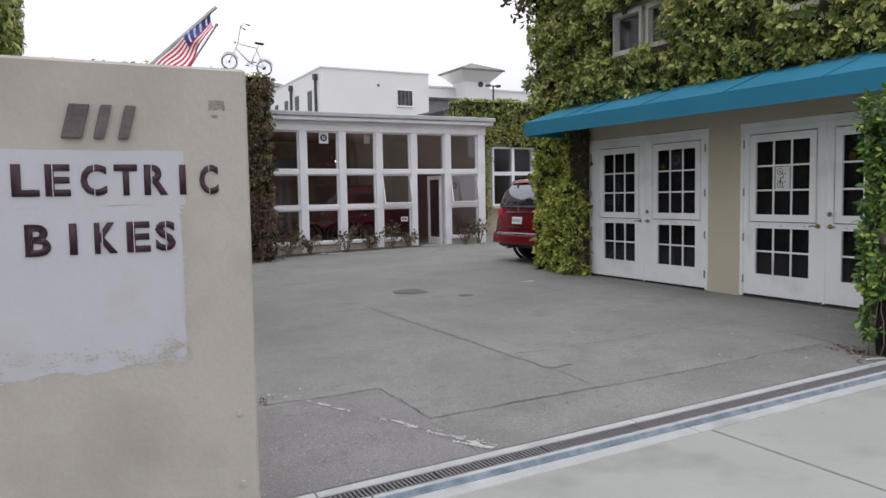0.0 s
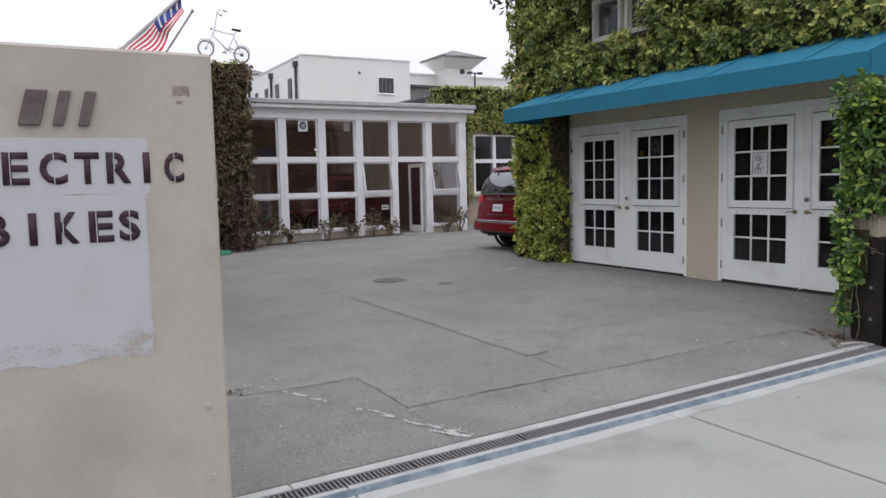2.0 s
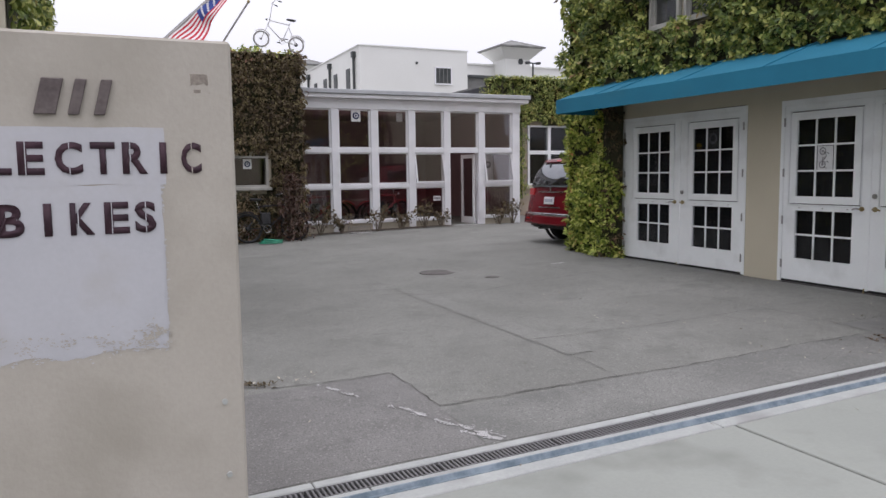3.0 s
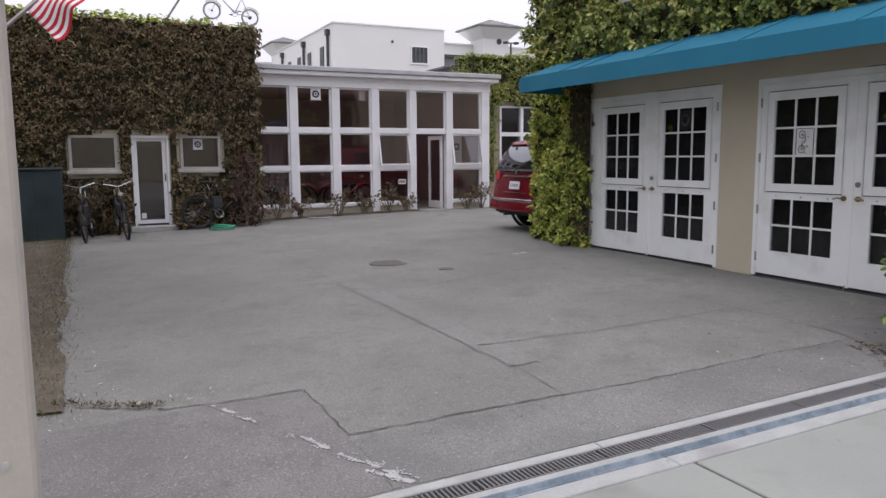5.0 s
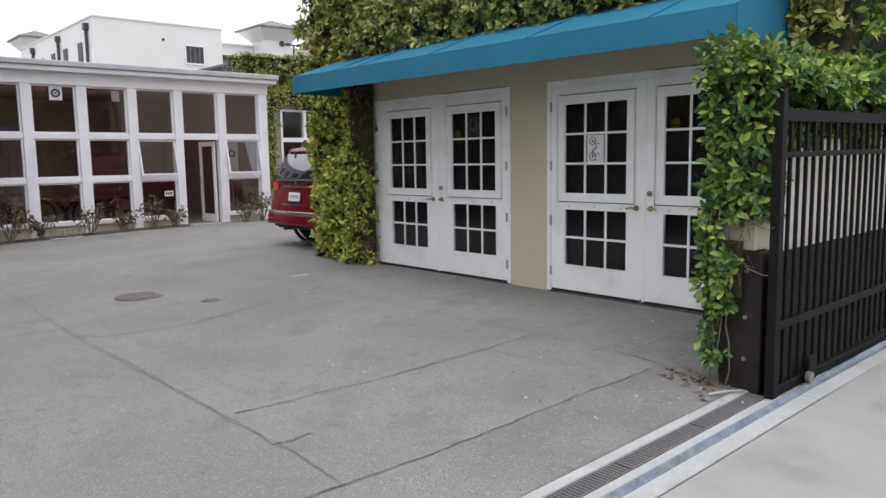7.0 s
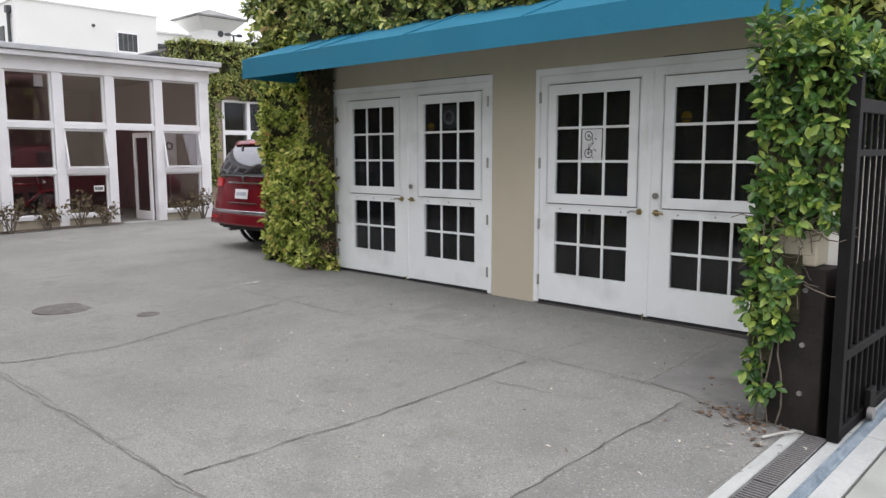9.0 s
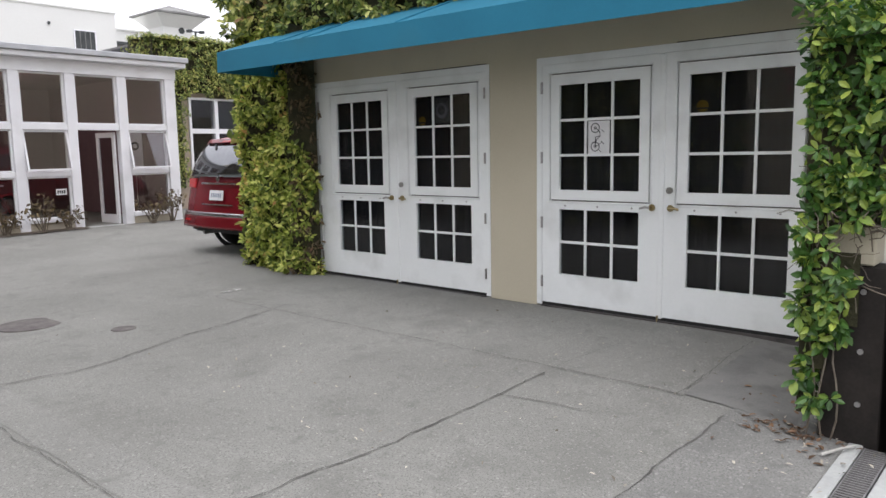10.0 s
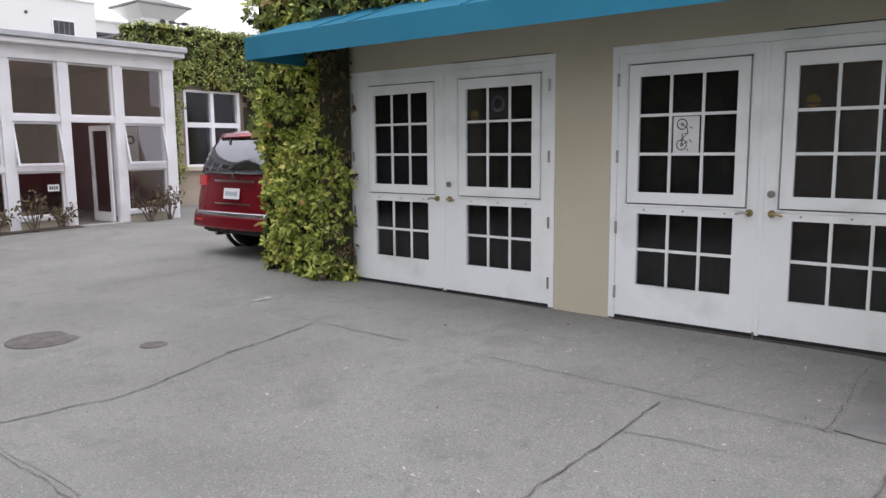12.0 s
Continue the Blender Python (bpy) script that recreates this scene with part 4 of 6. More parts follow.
def upper_window(y0, y1, z0=3.68, z1=4.95):
    w = thing("window", (7.8, (y0 + y1) / 2, z0), "white framed upper window set in ivy", "window", "upper windows", "structure")
    part("window_frame", cells([7.701, 7.90], [y0 + 0.002, y0 + 0.04, y1 - 0.04, y1 - 0.002], [z0 + 0.002, z0 + 0.04, z1 - 0.04, z1 - 0.002], lambda x, y, z: not (y0 + 0.04 < y < y1 - 0.04 and z0 + 0.04 < z < z1 - 0.04)), WEATHERED_SHADE, w)
    part("casing", cells([7.645, 7.70], [y0 - 0.02, y0 + 0.03, y1 - 0.03, y1 + 0.02], [z0 - 0.04, z0 + 0.03, z1 - 0.03, z1 + 0.04], lambda x, y, z: not (y0 + 0.03 < y < y1 - 0.03 and z0 + 0.03 < z < z1 - 0.03)), WEATHERED_SHADE, w)
    part("pane", boxed(7.735, 7.74, y0 + 0.04, y1 - 0.04, z0 + 0.04, z1 - 0.04), DOOR_GLASS, w)


for a_, b_ in UP_WIN:
    upper_window(a_, b_, 3.68, 4.24 if a_ > 7 else 4.95)
structure("wall_upper_inner", boxed(9.5, 9.6, 4.0, 10.65, 3.05, 7.1), ROOM_SHADE, "upper inner wall, near-black as unlit shade", "wall")

IVY_UP = thing("ivy", (7.7, 7, 3.0), "thick green and yellow ivy covering the upper wall", "ivy", kind="stuff")


def clear_of_windows(a, b):
    y, z = 10.95 - a, 2.98 + b
    for w0, w1, top in ((7.80, 8.88, 4.24), (5.45, 6.00, 4.95), (4.40, 5.10, 4.95)):
        m = 0.05 + 0.05 * noise.noise((y * 5, z * 5, 3))
        if w0 - m < y < w1 + m and 3.68 - m < z < top + m:
            return False
    return True


ivy_sheet(IVY_UP, (7.72, 10.95, 2.98), (0, -1, 0), (0, 0, 1), (-1, 0, 0), 7.35, 2.6, 1500, 0.18, 0.086, LEAF_D, 11, clear_of_windows, lump=1.4, whorl=9)
ivy_sheet(IVY_UP, (7.72, 10.95, 5.5), (0, -1, 0), (0, 0, 1), (-1, 0, 0), 7.35, 1.9, 150, 0.15, 0.14, LEAF_D, 12, lump=0.8)
ivy_sheet(IVY_UP, (7.6, 10.85, 0.3), (1, 0, 0), (0, 0, 1), (0, 1, 0), 1.6, 7.0, 160, 0.10, 0.13, LEAF_D, 13)
ivy_sheet(IVY_UP, (7.71, 4.02, 2.0), (0, -1, 0), (0, 0, 1), (-1, 0, 0), 0.42, 1.2, 1500, 0.08, 0.085, LEAF_D, 17, whorl=9)
IVY_COL = thing("ivy", (7.6, 10.1, 0.2), "dense yellow-green ivy column beside the white doors", "ivy", kind="stuff")
ivy_sheet(IVY_COL, (7.67, 10.81, 0.20), (0, -1, 0), (0, 0, 1), (-1, 0, 0), 1.01, 2.9, 1900, 0.115, 0.078, LEAF_A, 14, lump=1.2, whorl=9)
COL_U, COL_N = (0.44, -0.898, 0), (-0.898, -0.44, 0)
# brown leaves on dark backing paint this side's deep shade under the awning
ivy_sheet(IVY_COL, (7.52, 9.80, 0.22), COL_U, (0, 0, 1), COL_N, 0.34, 2.85, 700, 0.03, 0.055, LEAF_C, 15, lump=0.7, label="sparse dry leaves over dark backing, coloured as the shaded side")
ivy_sheet(IVY_COL, (7.52, 9.80, 0.22), COL_U, (0, 0, 1), COL_N, 0.33, 2.6, 1300, 0.035, 0.078, LEAF_A, 18, lambda a, b: b < 1.9 - 3.0 * (a - 0.05) + 0.5 * noise.noise((a * 5, b * 3, 8)), lump=0.7, back=False, whorl=8)
ivy_sheet(IVY_COL, (7.56, 10.79, 0.20), (1, 0, 0), (0, 0, 1), (0, 1, 0), 0.4, 2.9, 1000, 0.05, 0.08, LEAF_A, 16, whorl=8)


# ---- awning ----
AWN = thing("awning", (7.3, 6.9, 2.5), "teal canvas awning over the white doors", "awning")
AY0, AY1, AXF = 4.03, 10.06, 6.80


def sheet_quad(a, b, c, d, thick, n=10, sag=0.0):
    """A cloth panel between four corners (a-b one edge, d-c the other), with a little sag."""
    a, b, c, d = map(Vector, (a, b, c, d))
    nrm = (b - a).cross(d - a).normalized()
    bm, rows = bmesh.new(), []
    for i in range(n + 1):
        u = i / n
        rows.append([bm.verts.new((a.lerp(b, u)).lerp(d.lerp(c, u), v / n) - Vector((0, 0, sag * 4 * u * (1 - u) * (0.3 + 0.7 * math.sin(math.pi * v / n))))) for v in range(n + 1)])
    faces = [bm.faces.new((p[k], q[k], q[k + 1], p[k + 1])) for p, q in zip(rows, rows[1:]) for k in range(n)]
    ext = bmesh.ops.extrude_face_region(bm, geom=faces)
    bmesh.ops.translate(bm, verts=[v for v in ext["geom"] if isinstance(v, bmesh.types.BMVert)], vec=-nrm * thick)
    return bm


def zf(y):
    return 2.725 - (AY1 - y) * 0.006


seams = [AY1, 9.05, 8.6, 7.35, 6.0, 4.75, AY0]
for k_, (ya, yb) in enumerate(zip(seams, seams[1:])):
    part("canopy_panel", sheet_quad((AXF, ya, zf(ya)), (AXF, yb, zf(yb)), (7.70, yb, 3.04), (7.70, ya, 3.04), 0.004, 10, 0.012), TEAL, AWN)
    part("seam", tubed([(AXF, yb, zf(yb) + 0.004), (7.25, yb, (zf(yb) + 3.04) / 2 + 0.006), (7.70, yb, 3.045)], 0.008, 6), TEAL, AWN)
part("valance", sheet_quad((AXF - 0.006, AY1, zf(AY1)), (AXF - 0.006, AY0, zf(AY0)), (AXF - 0.012, AY0, zf(AY0) - 0.215), (AXF - 0.012, AY1, zf(AY1) - 0.215), 0.004, 24, 0.0), TEAL, AWN, "straight teal canvas valance")
for y_ in (AY0, AY1):
    bm = bmesh.new()
    z_ = zf(y_)
    vs = [bm.verts.new((x, y_ + e, z)) for e in (-0.003, 0.003) for x, z in ((AXF, z_), (7.70, 3.04), (7.70, z_ - 0.215), (AXF, z_ - 0.215))]
    bm.faces.new(vs[:4])
    bm.faces.new(vs[7:3:-1])
    for k in range(4):
        bm.faces.new((vs[k], vs[(k + 1) % 4], vs[4 + (k + 1) % 4], vs[4 + k]))
    part("side_panel", bm, TEAL, AWN)
part("front_bar", tubed([(AXF + 0.02, AY0, zf(AY0) - 0.01), (AXF + 0.02, AY1, zf(AY1) - 0.01)], 0.014, 8), STEEL, AWN, "steel front bar")
for y_ in (4.12, 5.4, 6.9, 8.4, 9.9):
    part("arm", tubed([(AXF + 0.02, y_, zf(y_) - 0.02), (7.715, y_, zf(y_) - 0.02)], 0.011, 6), STEEL, AWN, "steel awning arm")


# ---- pier, low wall, gate ----
WALL_STREET = structure("wall_street", cells([6.42, 7.72, 14.0], [3.66, 3.85], [-0.1, 2.05, 7.4], lambda x, y, z: x > 7.72 or z < 2.05), STREET_CREAM, "pale cream stucco street wall overgrown with ivy", "wall")
POST = thing("gate_post", (6.32, 3.62, 0.1), "dark brown metal gate post at the end of a wall", "post")
part("body", boxed(6.20, 6.415, 3.50, 3.78, 0.05, 1.02, bevel=0.006), BROWN_METAL, POST)
for y_, z_ in ((3.60, 0.90), (3.60, 0.60), (3.60, 0.33)):
    part("bolt", disc((6.195, y_, z_), (1, 0, 0), 0.014, 0.014, 10), STEEL, POST, "bolt head")
part("upper_stub", boxed(6.22, 6.415, 3.56, 3.78, 1.025, 2.0, bevel=0.01), CREAM, POST, "cream stucco stub")

GATE = thing("sliding_gate", (8.3, 3.40, 0.1), "black iron sliding gate with solid lower panel, standing open", "gate")


def gbar(x0, x1, y0, y1, z0, z1, name):
    bm = bmesh.new()
    for v in box(bm, x0, x1, y0, y1, z0, z1, 0.003):
        pass
    for v in bm.verts:
        v.co.z += gz(v.co.x, 3.4) - gz(6.2, 3.4)
    return part(name, bm, BLACK_IRON, GATE)


GX0, GX1 = 6.13, 11.2
gbar(GX0, GX0 + 0.06, 3.375, 3.435, 0.125, 2.02, "end_stile")
gbar(GX1, GX1 + 0.06, 3.375, 3.435, 0.125, 2.02, "end_stile")
for z0_, z1_, n_ in ((0.13, 0.19, "bottom_rail"), (0.55, 0.60, "middle_rail"), (1.61, 1.645, "upper_rail"), (1.83, 1.90, "top_rail")):
    gbar(GX0 + 0.062, GX1 - 0.002, 3.378, 3.432, z0_, z1_, n_)
bm = bmesh.new()
box(bm, GX0 + 0.062, GX1, 3.425, 3.431, 0.19, 1.03)
for v in bm.verts:
    v.co.z += gz(v.co.x, 3.4) - gz(6.2, 3.4)
part("solid_panel", bm, BROWN_METAL, GATE, "dark sheet metal kick panel")
x_ = GX0 + 0.16
while x_ < GX1 - 0.05:
    gbar(x_ - 0.011, x_ + 0.011, 3.386, 3.408, 0.191, 1.829, "bar")
    x_ += 0.115
gbar(6.58, 6.70, 3.345, 3.374, 0.14, 0.30, "roller_box")
for x_ in (6.55, 10.4):
    part("roller", disc((x_, 3.33, gz(x_, 3.35) + 0.065), (0, 1, 0), 0.037, 0.03, 20), STEEL, GATE, "steel gate roller")

IVY_PIER = thing("ivy", (6.3, 3.8, 0.2), "glossy green climbing ivy on the gate pier", "ivy", kind="stuff")


def pier_keep(a, b):
    if b < 1.05:
        if a > 0.24 + 0.09 * noise.noise((b * 5, 3, 1)) - 0.05 * (b < 0.5):
            return False
        return noise.noise((a * 4, b * 4.5, 9)) > (-0.22 if b > 0.6 else -0.5)
    return noise.noise((a * 4, b * 4, 9)) > -0.45


ivy_sheet(IVY_PIER, (6.19, 3.88, 0.24), (0, -1, 0), (0, 0, 1), (-1, 0, 0), 0.40, 1.95, 1900, 0.06, 0.069, LEAF_B, 21, pier_keep, lump=1.1, whorl=7)
ivy_sheet(IVY_PIER, (6.10, 3.56, 1.25), (1, 0, 0), (0, 0, 1), (0, -1, 0), 0.30, 0.95, 1800, 0.05, 0.069, LEAF_B, 22, lump=1.0, whorl=8)
ivy_sheet(IVY_PIER, (6.12, 3.79, 0.3), (1, 0, 0), (0, 0, 1), (0, 1, 0), 0.3, 1.9, 1400, 0.03, 0.069, LEAF_B, 23, lambda a, b: noise.noise((a * 4, b * 4.5, 19)) > -0.2, back=False, whorl=8)
ivy_sheet(IVY_PIER, (6.02, 3.42, 2.04), (1, 0, 0), (0, 1, 0), (0, 0, 1), 3.6, 0.5, 1500, 0.13, 0.074, LEAF_B, 24, lump=1.4, whorl=8)
ivy_sheet(IVY_PIER, (6.20, 3.46, 1.88), (1, 0, 0), (0, 0, 1), (0, -1, 0), 3.6, 0.32, 1400, 0.07, 0.074, LEAF_B, 25, lambda a, b: b > 0.12 + 0.16 * noise.noise((a * 3, 0, 5)), lump=1.2, back=False, whorl=8)
ivy_sheet(IVY_PIER, (6.5, 3.66, 1.62), (1, 0, 0), (0, 0, 1), (0, -1, 0), 5.5, 0.6, 900, 0.05, 0.075, LEAF_B, 26, lambda a, b: b > 0.10 + 0.22 * noise.noise((a * 1.7, 0, 15)), lump=0.9)
ivy_sheet(IVY_PIER, (7.7, 3.66, 2.2), (1, 0, 0), (0, 0, 1), (0, -1, 0), 5.5, 4.5, 800, 0.15, 0.09, LEAF_B, 27, lump=1.3, whorl=8)
ivy_sheet(IVY_PIER, (6.19, 3.84, 1.22), (0, -1, 0), (0, 0, 1), (-1, 0, 0), 0.30, 0.9, 900, 0.03, 0.069, LEAF_B, 28, lump=0.8, whorl=8)
rng_ = random.Random(5)
bm = bmesh.new()
for _ in range(46):
    p = Vector((6.17 + rng_.uniform(-0.05, 0.02), rng_.uniform(3.56, 3.84), rng_.gauss(1.18, 0.17)))
    d = Vector((rng_.uniform(-0.4, 0.1), rng_.uniform(-1, 1), rng_.uniform(-0.9, 0.9))).normalized()
    pts_ = [p.copy()]
    for k in range(6):
        d = (d + Vector((rng_.gauss(0, 0.25), rng_.gauss(0, 0.35), rng_.gauss(0, 0.35)))).normalized()
        p = p + d * rng_.uniform(0.02, 0.055)
        p.x = min(max(p.x, 6.04), 6.19)
        pts_.append(p.copy())
    tube(bm, pts_, rng_.uniform(0.0025, 0.005), 5, 0.4)
for y0_ in (3.70, 3.76, 3.81):
    tube(bm, [(6.17 + 0.012 * math.sin(3 * k + y0_ * 30), y0_ + 0.018 * math.sin(1.1 * k + y0_ * 50), 0.13 + 0.10 * k) for k in range(18)], 0.005, 6, 0.5)
part("vine_stems", bm, BARK, IVY_PIER, "bare twisting grey vine stems")

# ---- glazed shop front at the back of the yard ----
YG = 17.70
POSTS = (4.42, 5.40, 6.41, 7.41, 8.40, 9.41, 10.46)
SHOP = thing("shop_front", (7.5, YG, 0.2), "white timber glazed shop front with three rows of panes", "shop front", kind="structure")
for k_, x_ in enumerate(POSTS):
    w_ = 0.09 if k_ < 6 else 0.115
    part("post", boxed(x_ - w_, x_ + w_, YG - 0.05, YG + 0.12, 0.2, 3.22, bevel=0.008), WHITE_B, SHOP)
part("header", boxed(4.30, 10.60, YG - 0.055, YG + 0.14, 3.22, 3.46, bevel=0.006), WHITE_B, SHOP)
part("cornice", boxed(4.28, 10.76, YG - 0.22, YG + 0.5, 3.463, 3.56, bevel=0.012), WHITE_B, SHOP)
part("roof_edge", boxed(4.26, 10.80, YG - 0.27, YG + 0.5, 3.563, 3.67, bevel=0.012), material("grey_flashing", (0.38, 0.39, 0.41), (0.52, 0.53, 0.55), 0.7, 3, 40, 0.1), SHOP, "grey metal roof edge")
ROWS_Z = ((0.50, 1.26), (1.40, 2.14), (2.29, 3.20))
BAYS = list(zip(POSTS, POSTS[1:]))
for k_, (xa, xb) in enumerate(BAYS):
    xa, xb = xa + 0.091, xb - (0.091 if k_ < 5 else 0.116)
    for z0_, z1_ in ((2.152, 2.268), (1.272, 1.378)):
        if k_ == 4 and z1_ < 2:
            continue
        part("transom", boxed(xa, xb, YG - 0.035, YG + 0.10, z0_ + 0.002, z1_ - 0.002, bevel=0.006), WHITE_B, SHOP)
    if k_ != 4:
        part("sill", boxed(xa, xb, YG - 0.07, YG + 0.10, 0.41, 0.498, bevel=0.008), WHITE_B, SHOP)
        part("stall_riser", boxed(xa, xb, YG - 0.03, YG + 0.10, 0.15, 0.408), material("riser_cream", (0.40, 0.36, 0.28), (0.52, 0.47, 0.38), 0.9, 2, 40, 0.2) if k_ == 0 else bpy.data.materials["riser_cream"], SHOP, "cream plastered stall riser")
    for r_, (z0_, z1_) in enumerate(ROWS_Z):
        if k_ == 4 and r_ < 2:
            continue
        tilt = (k_ in (3, 5) and r_ == 1)
        fw = 0.036
        part("sash_frame", cells([xa + 0.002, xa + fw, xb - fw, xb - 0.002], [YG + 0.0, YG + 0.07], [z0_ - 0.02, z0_ + 0.006, z1_ - 0.012, z1_ + 0.01], lambda x, y, z: not (xa + fw < x < xb - fw and z0_ + 0.006 < z < z1_ - 0.012)), WHITE_B, SHOP)
        off = 0.17 if tilt else 0.0
        pane = sheet_quad((xa + 0.03, YG + 0.03 - off, z0_ + 0.02), (xb - 0.03, YG + 0.03 - off, z0_ + 0.02), (xb - 0.03, YG + 0.03, z1_ - 0.02), (xa + 0.03, YG + 0.03, z1_ - 0.02), 0.005, 1)
        sash = part("casement" if tilt else "pane", pane, GLASS, SHOP, "tilted open pane" if tilt else "")
        if tilt:
            for p0, p1 in (((xa + 0.015, YG + 0.025 - off, z0_), (xa + 0.015, YG + 0.025, z1_)), ((xb - 0.015, YG + 0.025 - off, z0_), (xb - 0.015, YG + 0.025, z1_)),
                           ((xa, YG + 0.025 - off, z0_ + 0.01), (xb, YG + 0.025 - off, z0_ + 0.01)), ((xa, YG + 0.02, z1_ - 0.01), (xb, YG + 0.02, z1_ - 0.01))):
                part("sash_bar", tubed([p0, p1], 0.024, 4), WHITE_B, sash)
part("side_wall", boxed(10.44, 10.58, YG + 0.12, 24.0, 0.1, 3.46), WHITE_B, SHOP, "white side wall")

# open glazed door in the fifth bay
SHOP_DOOR = thing("door", (9.27, 17.9, 0.25), "white glazed door standing open into the shop", "door", kind="structure")
rot = Matrix.Translation((9.26, YG + 0.09, 0)) @ Matrix.Rotation(radians(-87), 4, "Z") @ Matrix.Translation((-9.26, -YG - 0.09, 0))


def turned(bm):
    bmesh.ops.transform(bm, matrix=rot, verts=bm.verts)
    return bm


dx0, dx1 = 8.54, 9.26
part("door_leaf", turned(cells([dx0, dx0 + 0.09, dx1 - 0.09, dx1], [YG + 0.07, YG + 0.11], [0.27, 0.45, 2.02, 2.12], lambda x, y, z: not (dx0 + 0.09 < x < dx1 - 0.09 and 0.45 < z < 2.02))), WHITE_B, SHOP_DOOR)
part("pane", turned(boxed(dx0 + 0.09, dx1 - 0.09, YG + 0.088, YG + 0.094, 0.45, 2.02)), GLASS, SHOP_DOOR)
part("handle", turned(tubed([(dx0 + 0.05, YG + 0.05, 1.15), (dx0 + 0.05, YG + 0.05, 1.35)], 0.012, 8)), STEEL, SHOP_DOOR)
structure("door_step", boxed(8.50, 9.32, YG - 0.14, YG + 0.12, 0.16, 0.265, bevel=0.01), CONCRETE_B, "low concrete door step", "step")

# the room behind the panes
structure("wall_shop", cells([4.28, 4.42, 10.42, 10.437], [YG + 0.13, 23.8, 24.0], [0.1, 3.40], lambda x, y, z: y > 23.8 or x < 4.42 or x > 10.42), ROOM_RED, "maroon painted shop walls", "wall")
structure("floor_shop", boxed(4.42, 10.42, YG + 0.13, 23.8, 0.1, 0.24), material("shop_floor_brown", (0.07, 0.03, 0.025), (0.12, 0.055, 0.05), 0.5, 1.2, 30, 0.05), "dark brown shop floor", "floor")
structure("ceiling_shop", boxed(4.28, 10.437, YG + 0.145, 24.0, 3.402, 3.46), ROOM_RED, "dim maroon shop ceiling", "ceiling")
structure("pillar", boxed(9.95, 10.05, 19.0, 19.1, 0.24, 3.40), WHITE_B, "slim white pillar inside the shop", "pillar")
LAMP = thing("pendant_lamp", (7.1, 20.0, 2.6), "small lit pendant lamp inside the shop", "lamp")
part("cord", tubed([(7.1, 20.0, 2.75), (7.1, 20.0, 3.40)], 0.006, 6), TRIM, LAMP)
part("shade", tubed([(7.1, 20.0, 2.62), (7.1, 20.0, 2.75)], 0.11, 16, 0.4), TRIM, LAMP)
part("bulb", disc((7.1, 20.0, 2.60), (0, 0, 1), 0.05, 0.06, 14), LAMP_GLOW, LAMP, "glowing bulb")
lampl = new("shop_lamp_light", bpy.data.lights.new("shop_lamp_light", "POINT"))
lampl.location, lampl.data.energy, lampl.data.color, lampl.data.shadow_soft_size = (7.1, 20.0, 2.5), 60, (1.0, 0.88, 0.76), 0.06


def notice_y(name, x, z, w, h, y, label, kind_):
    ob = thing(name, (x, y, z), label, "sign")
    part("sheet", boxed(x - w / 2, x + w / 2, y - 0.003, y, z - h / 2, z + h / 2), PAPER, ob, "white printed sheet")
    if kind_ == "ring":
        part("emblem", ringed((x, y - 0.004, z), (0, 1, 0), w * 0.27, w * 0.09, seg=24, sides=5), material("navy_ink", (0.04, 0.05, 0.10), (0.08, 0.09, 0.16), 0.7) if "navy_ink" not in bpy.data.materials else bpy.data.materials["navy_ink"], ob, "round dark emblem")
        part("emblem_dot", disc((x, y - 0.004, z), (0, 1, 0), w * 0.1, 0.003, 14), bpy.data.materials["navy_ink"], ob)
    elif kind_ == "bars":
        for q in range(4):
            part("ink_bar", boxed(x - w * 0.38 + q * w * 0.2, x - w * 0.24 + q * w * 0.2, y - 0.0055, y - 0.0035, z - h * 0.25, z + h * 0.25), INK, ob)
    return ob


notice_y("sign", 5.96, 3.06, 0.24, 0.28, YG + 0.02, "white paper sign with round navy emblem behind glass", "ring")
notice_y("sign", 8.12, 0.98, 0.20, 0.12, YG + 0.02, "small white sign with dark bars behind glass", "bars")
notice_y("sign", 7.12, 3.05, 0.16, 0.22, YG + 0.06, "pale blank paper behind glass", "none")
PAPER_STAND = thing("display_board", (9.88, 18.2, 0.24), "pale printed banner hanging inside the shop", "banner")
part("board", boxed(9.72, 10.05, 18.2, 18.22, 1.3, 2.12), PAPER, PAPER_STAND)
part("emblem", ringed((9.88, 18.194, 1.85), (0, 1, 0), 0.07, 0.02, seg=20, sides=5), INK, PAPER_STAND)
part("stand_pole", tubed([(9.88, 18.23, 0.24), (9.88, 18.23, 1.35)], 0.012, 6), STEEL, PAPER_STAND)


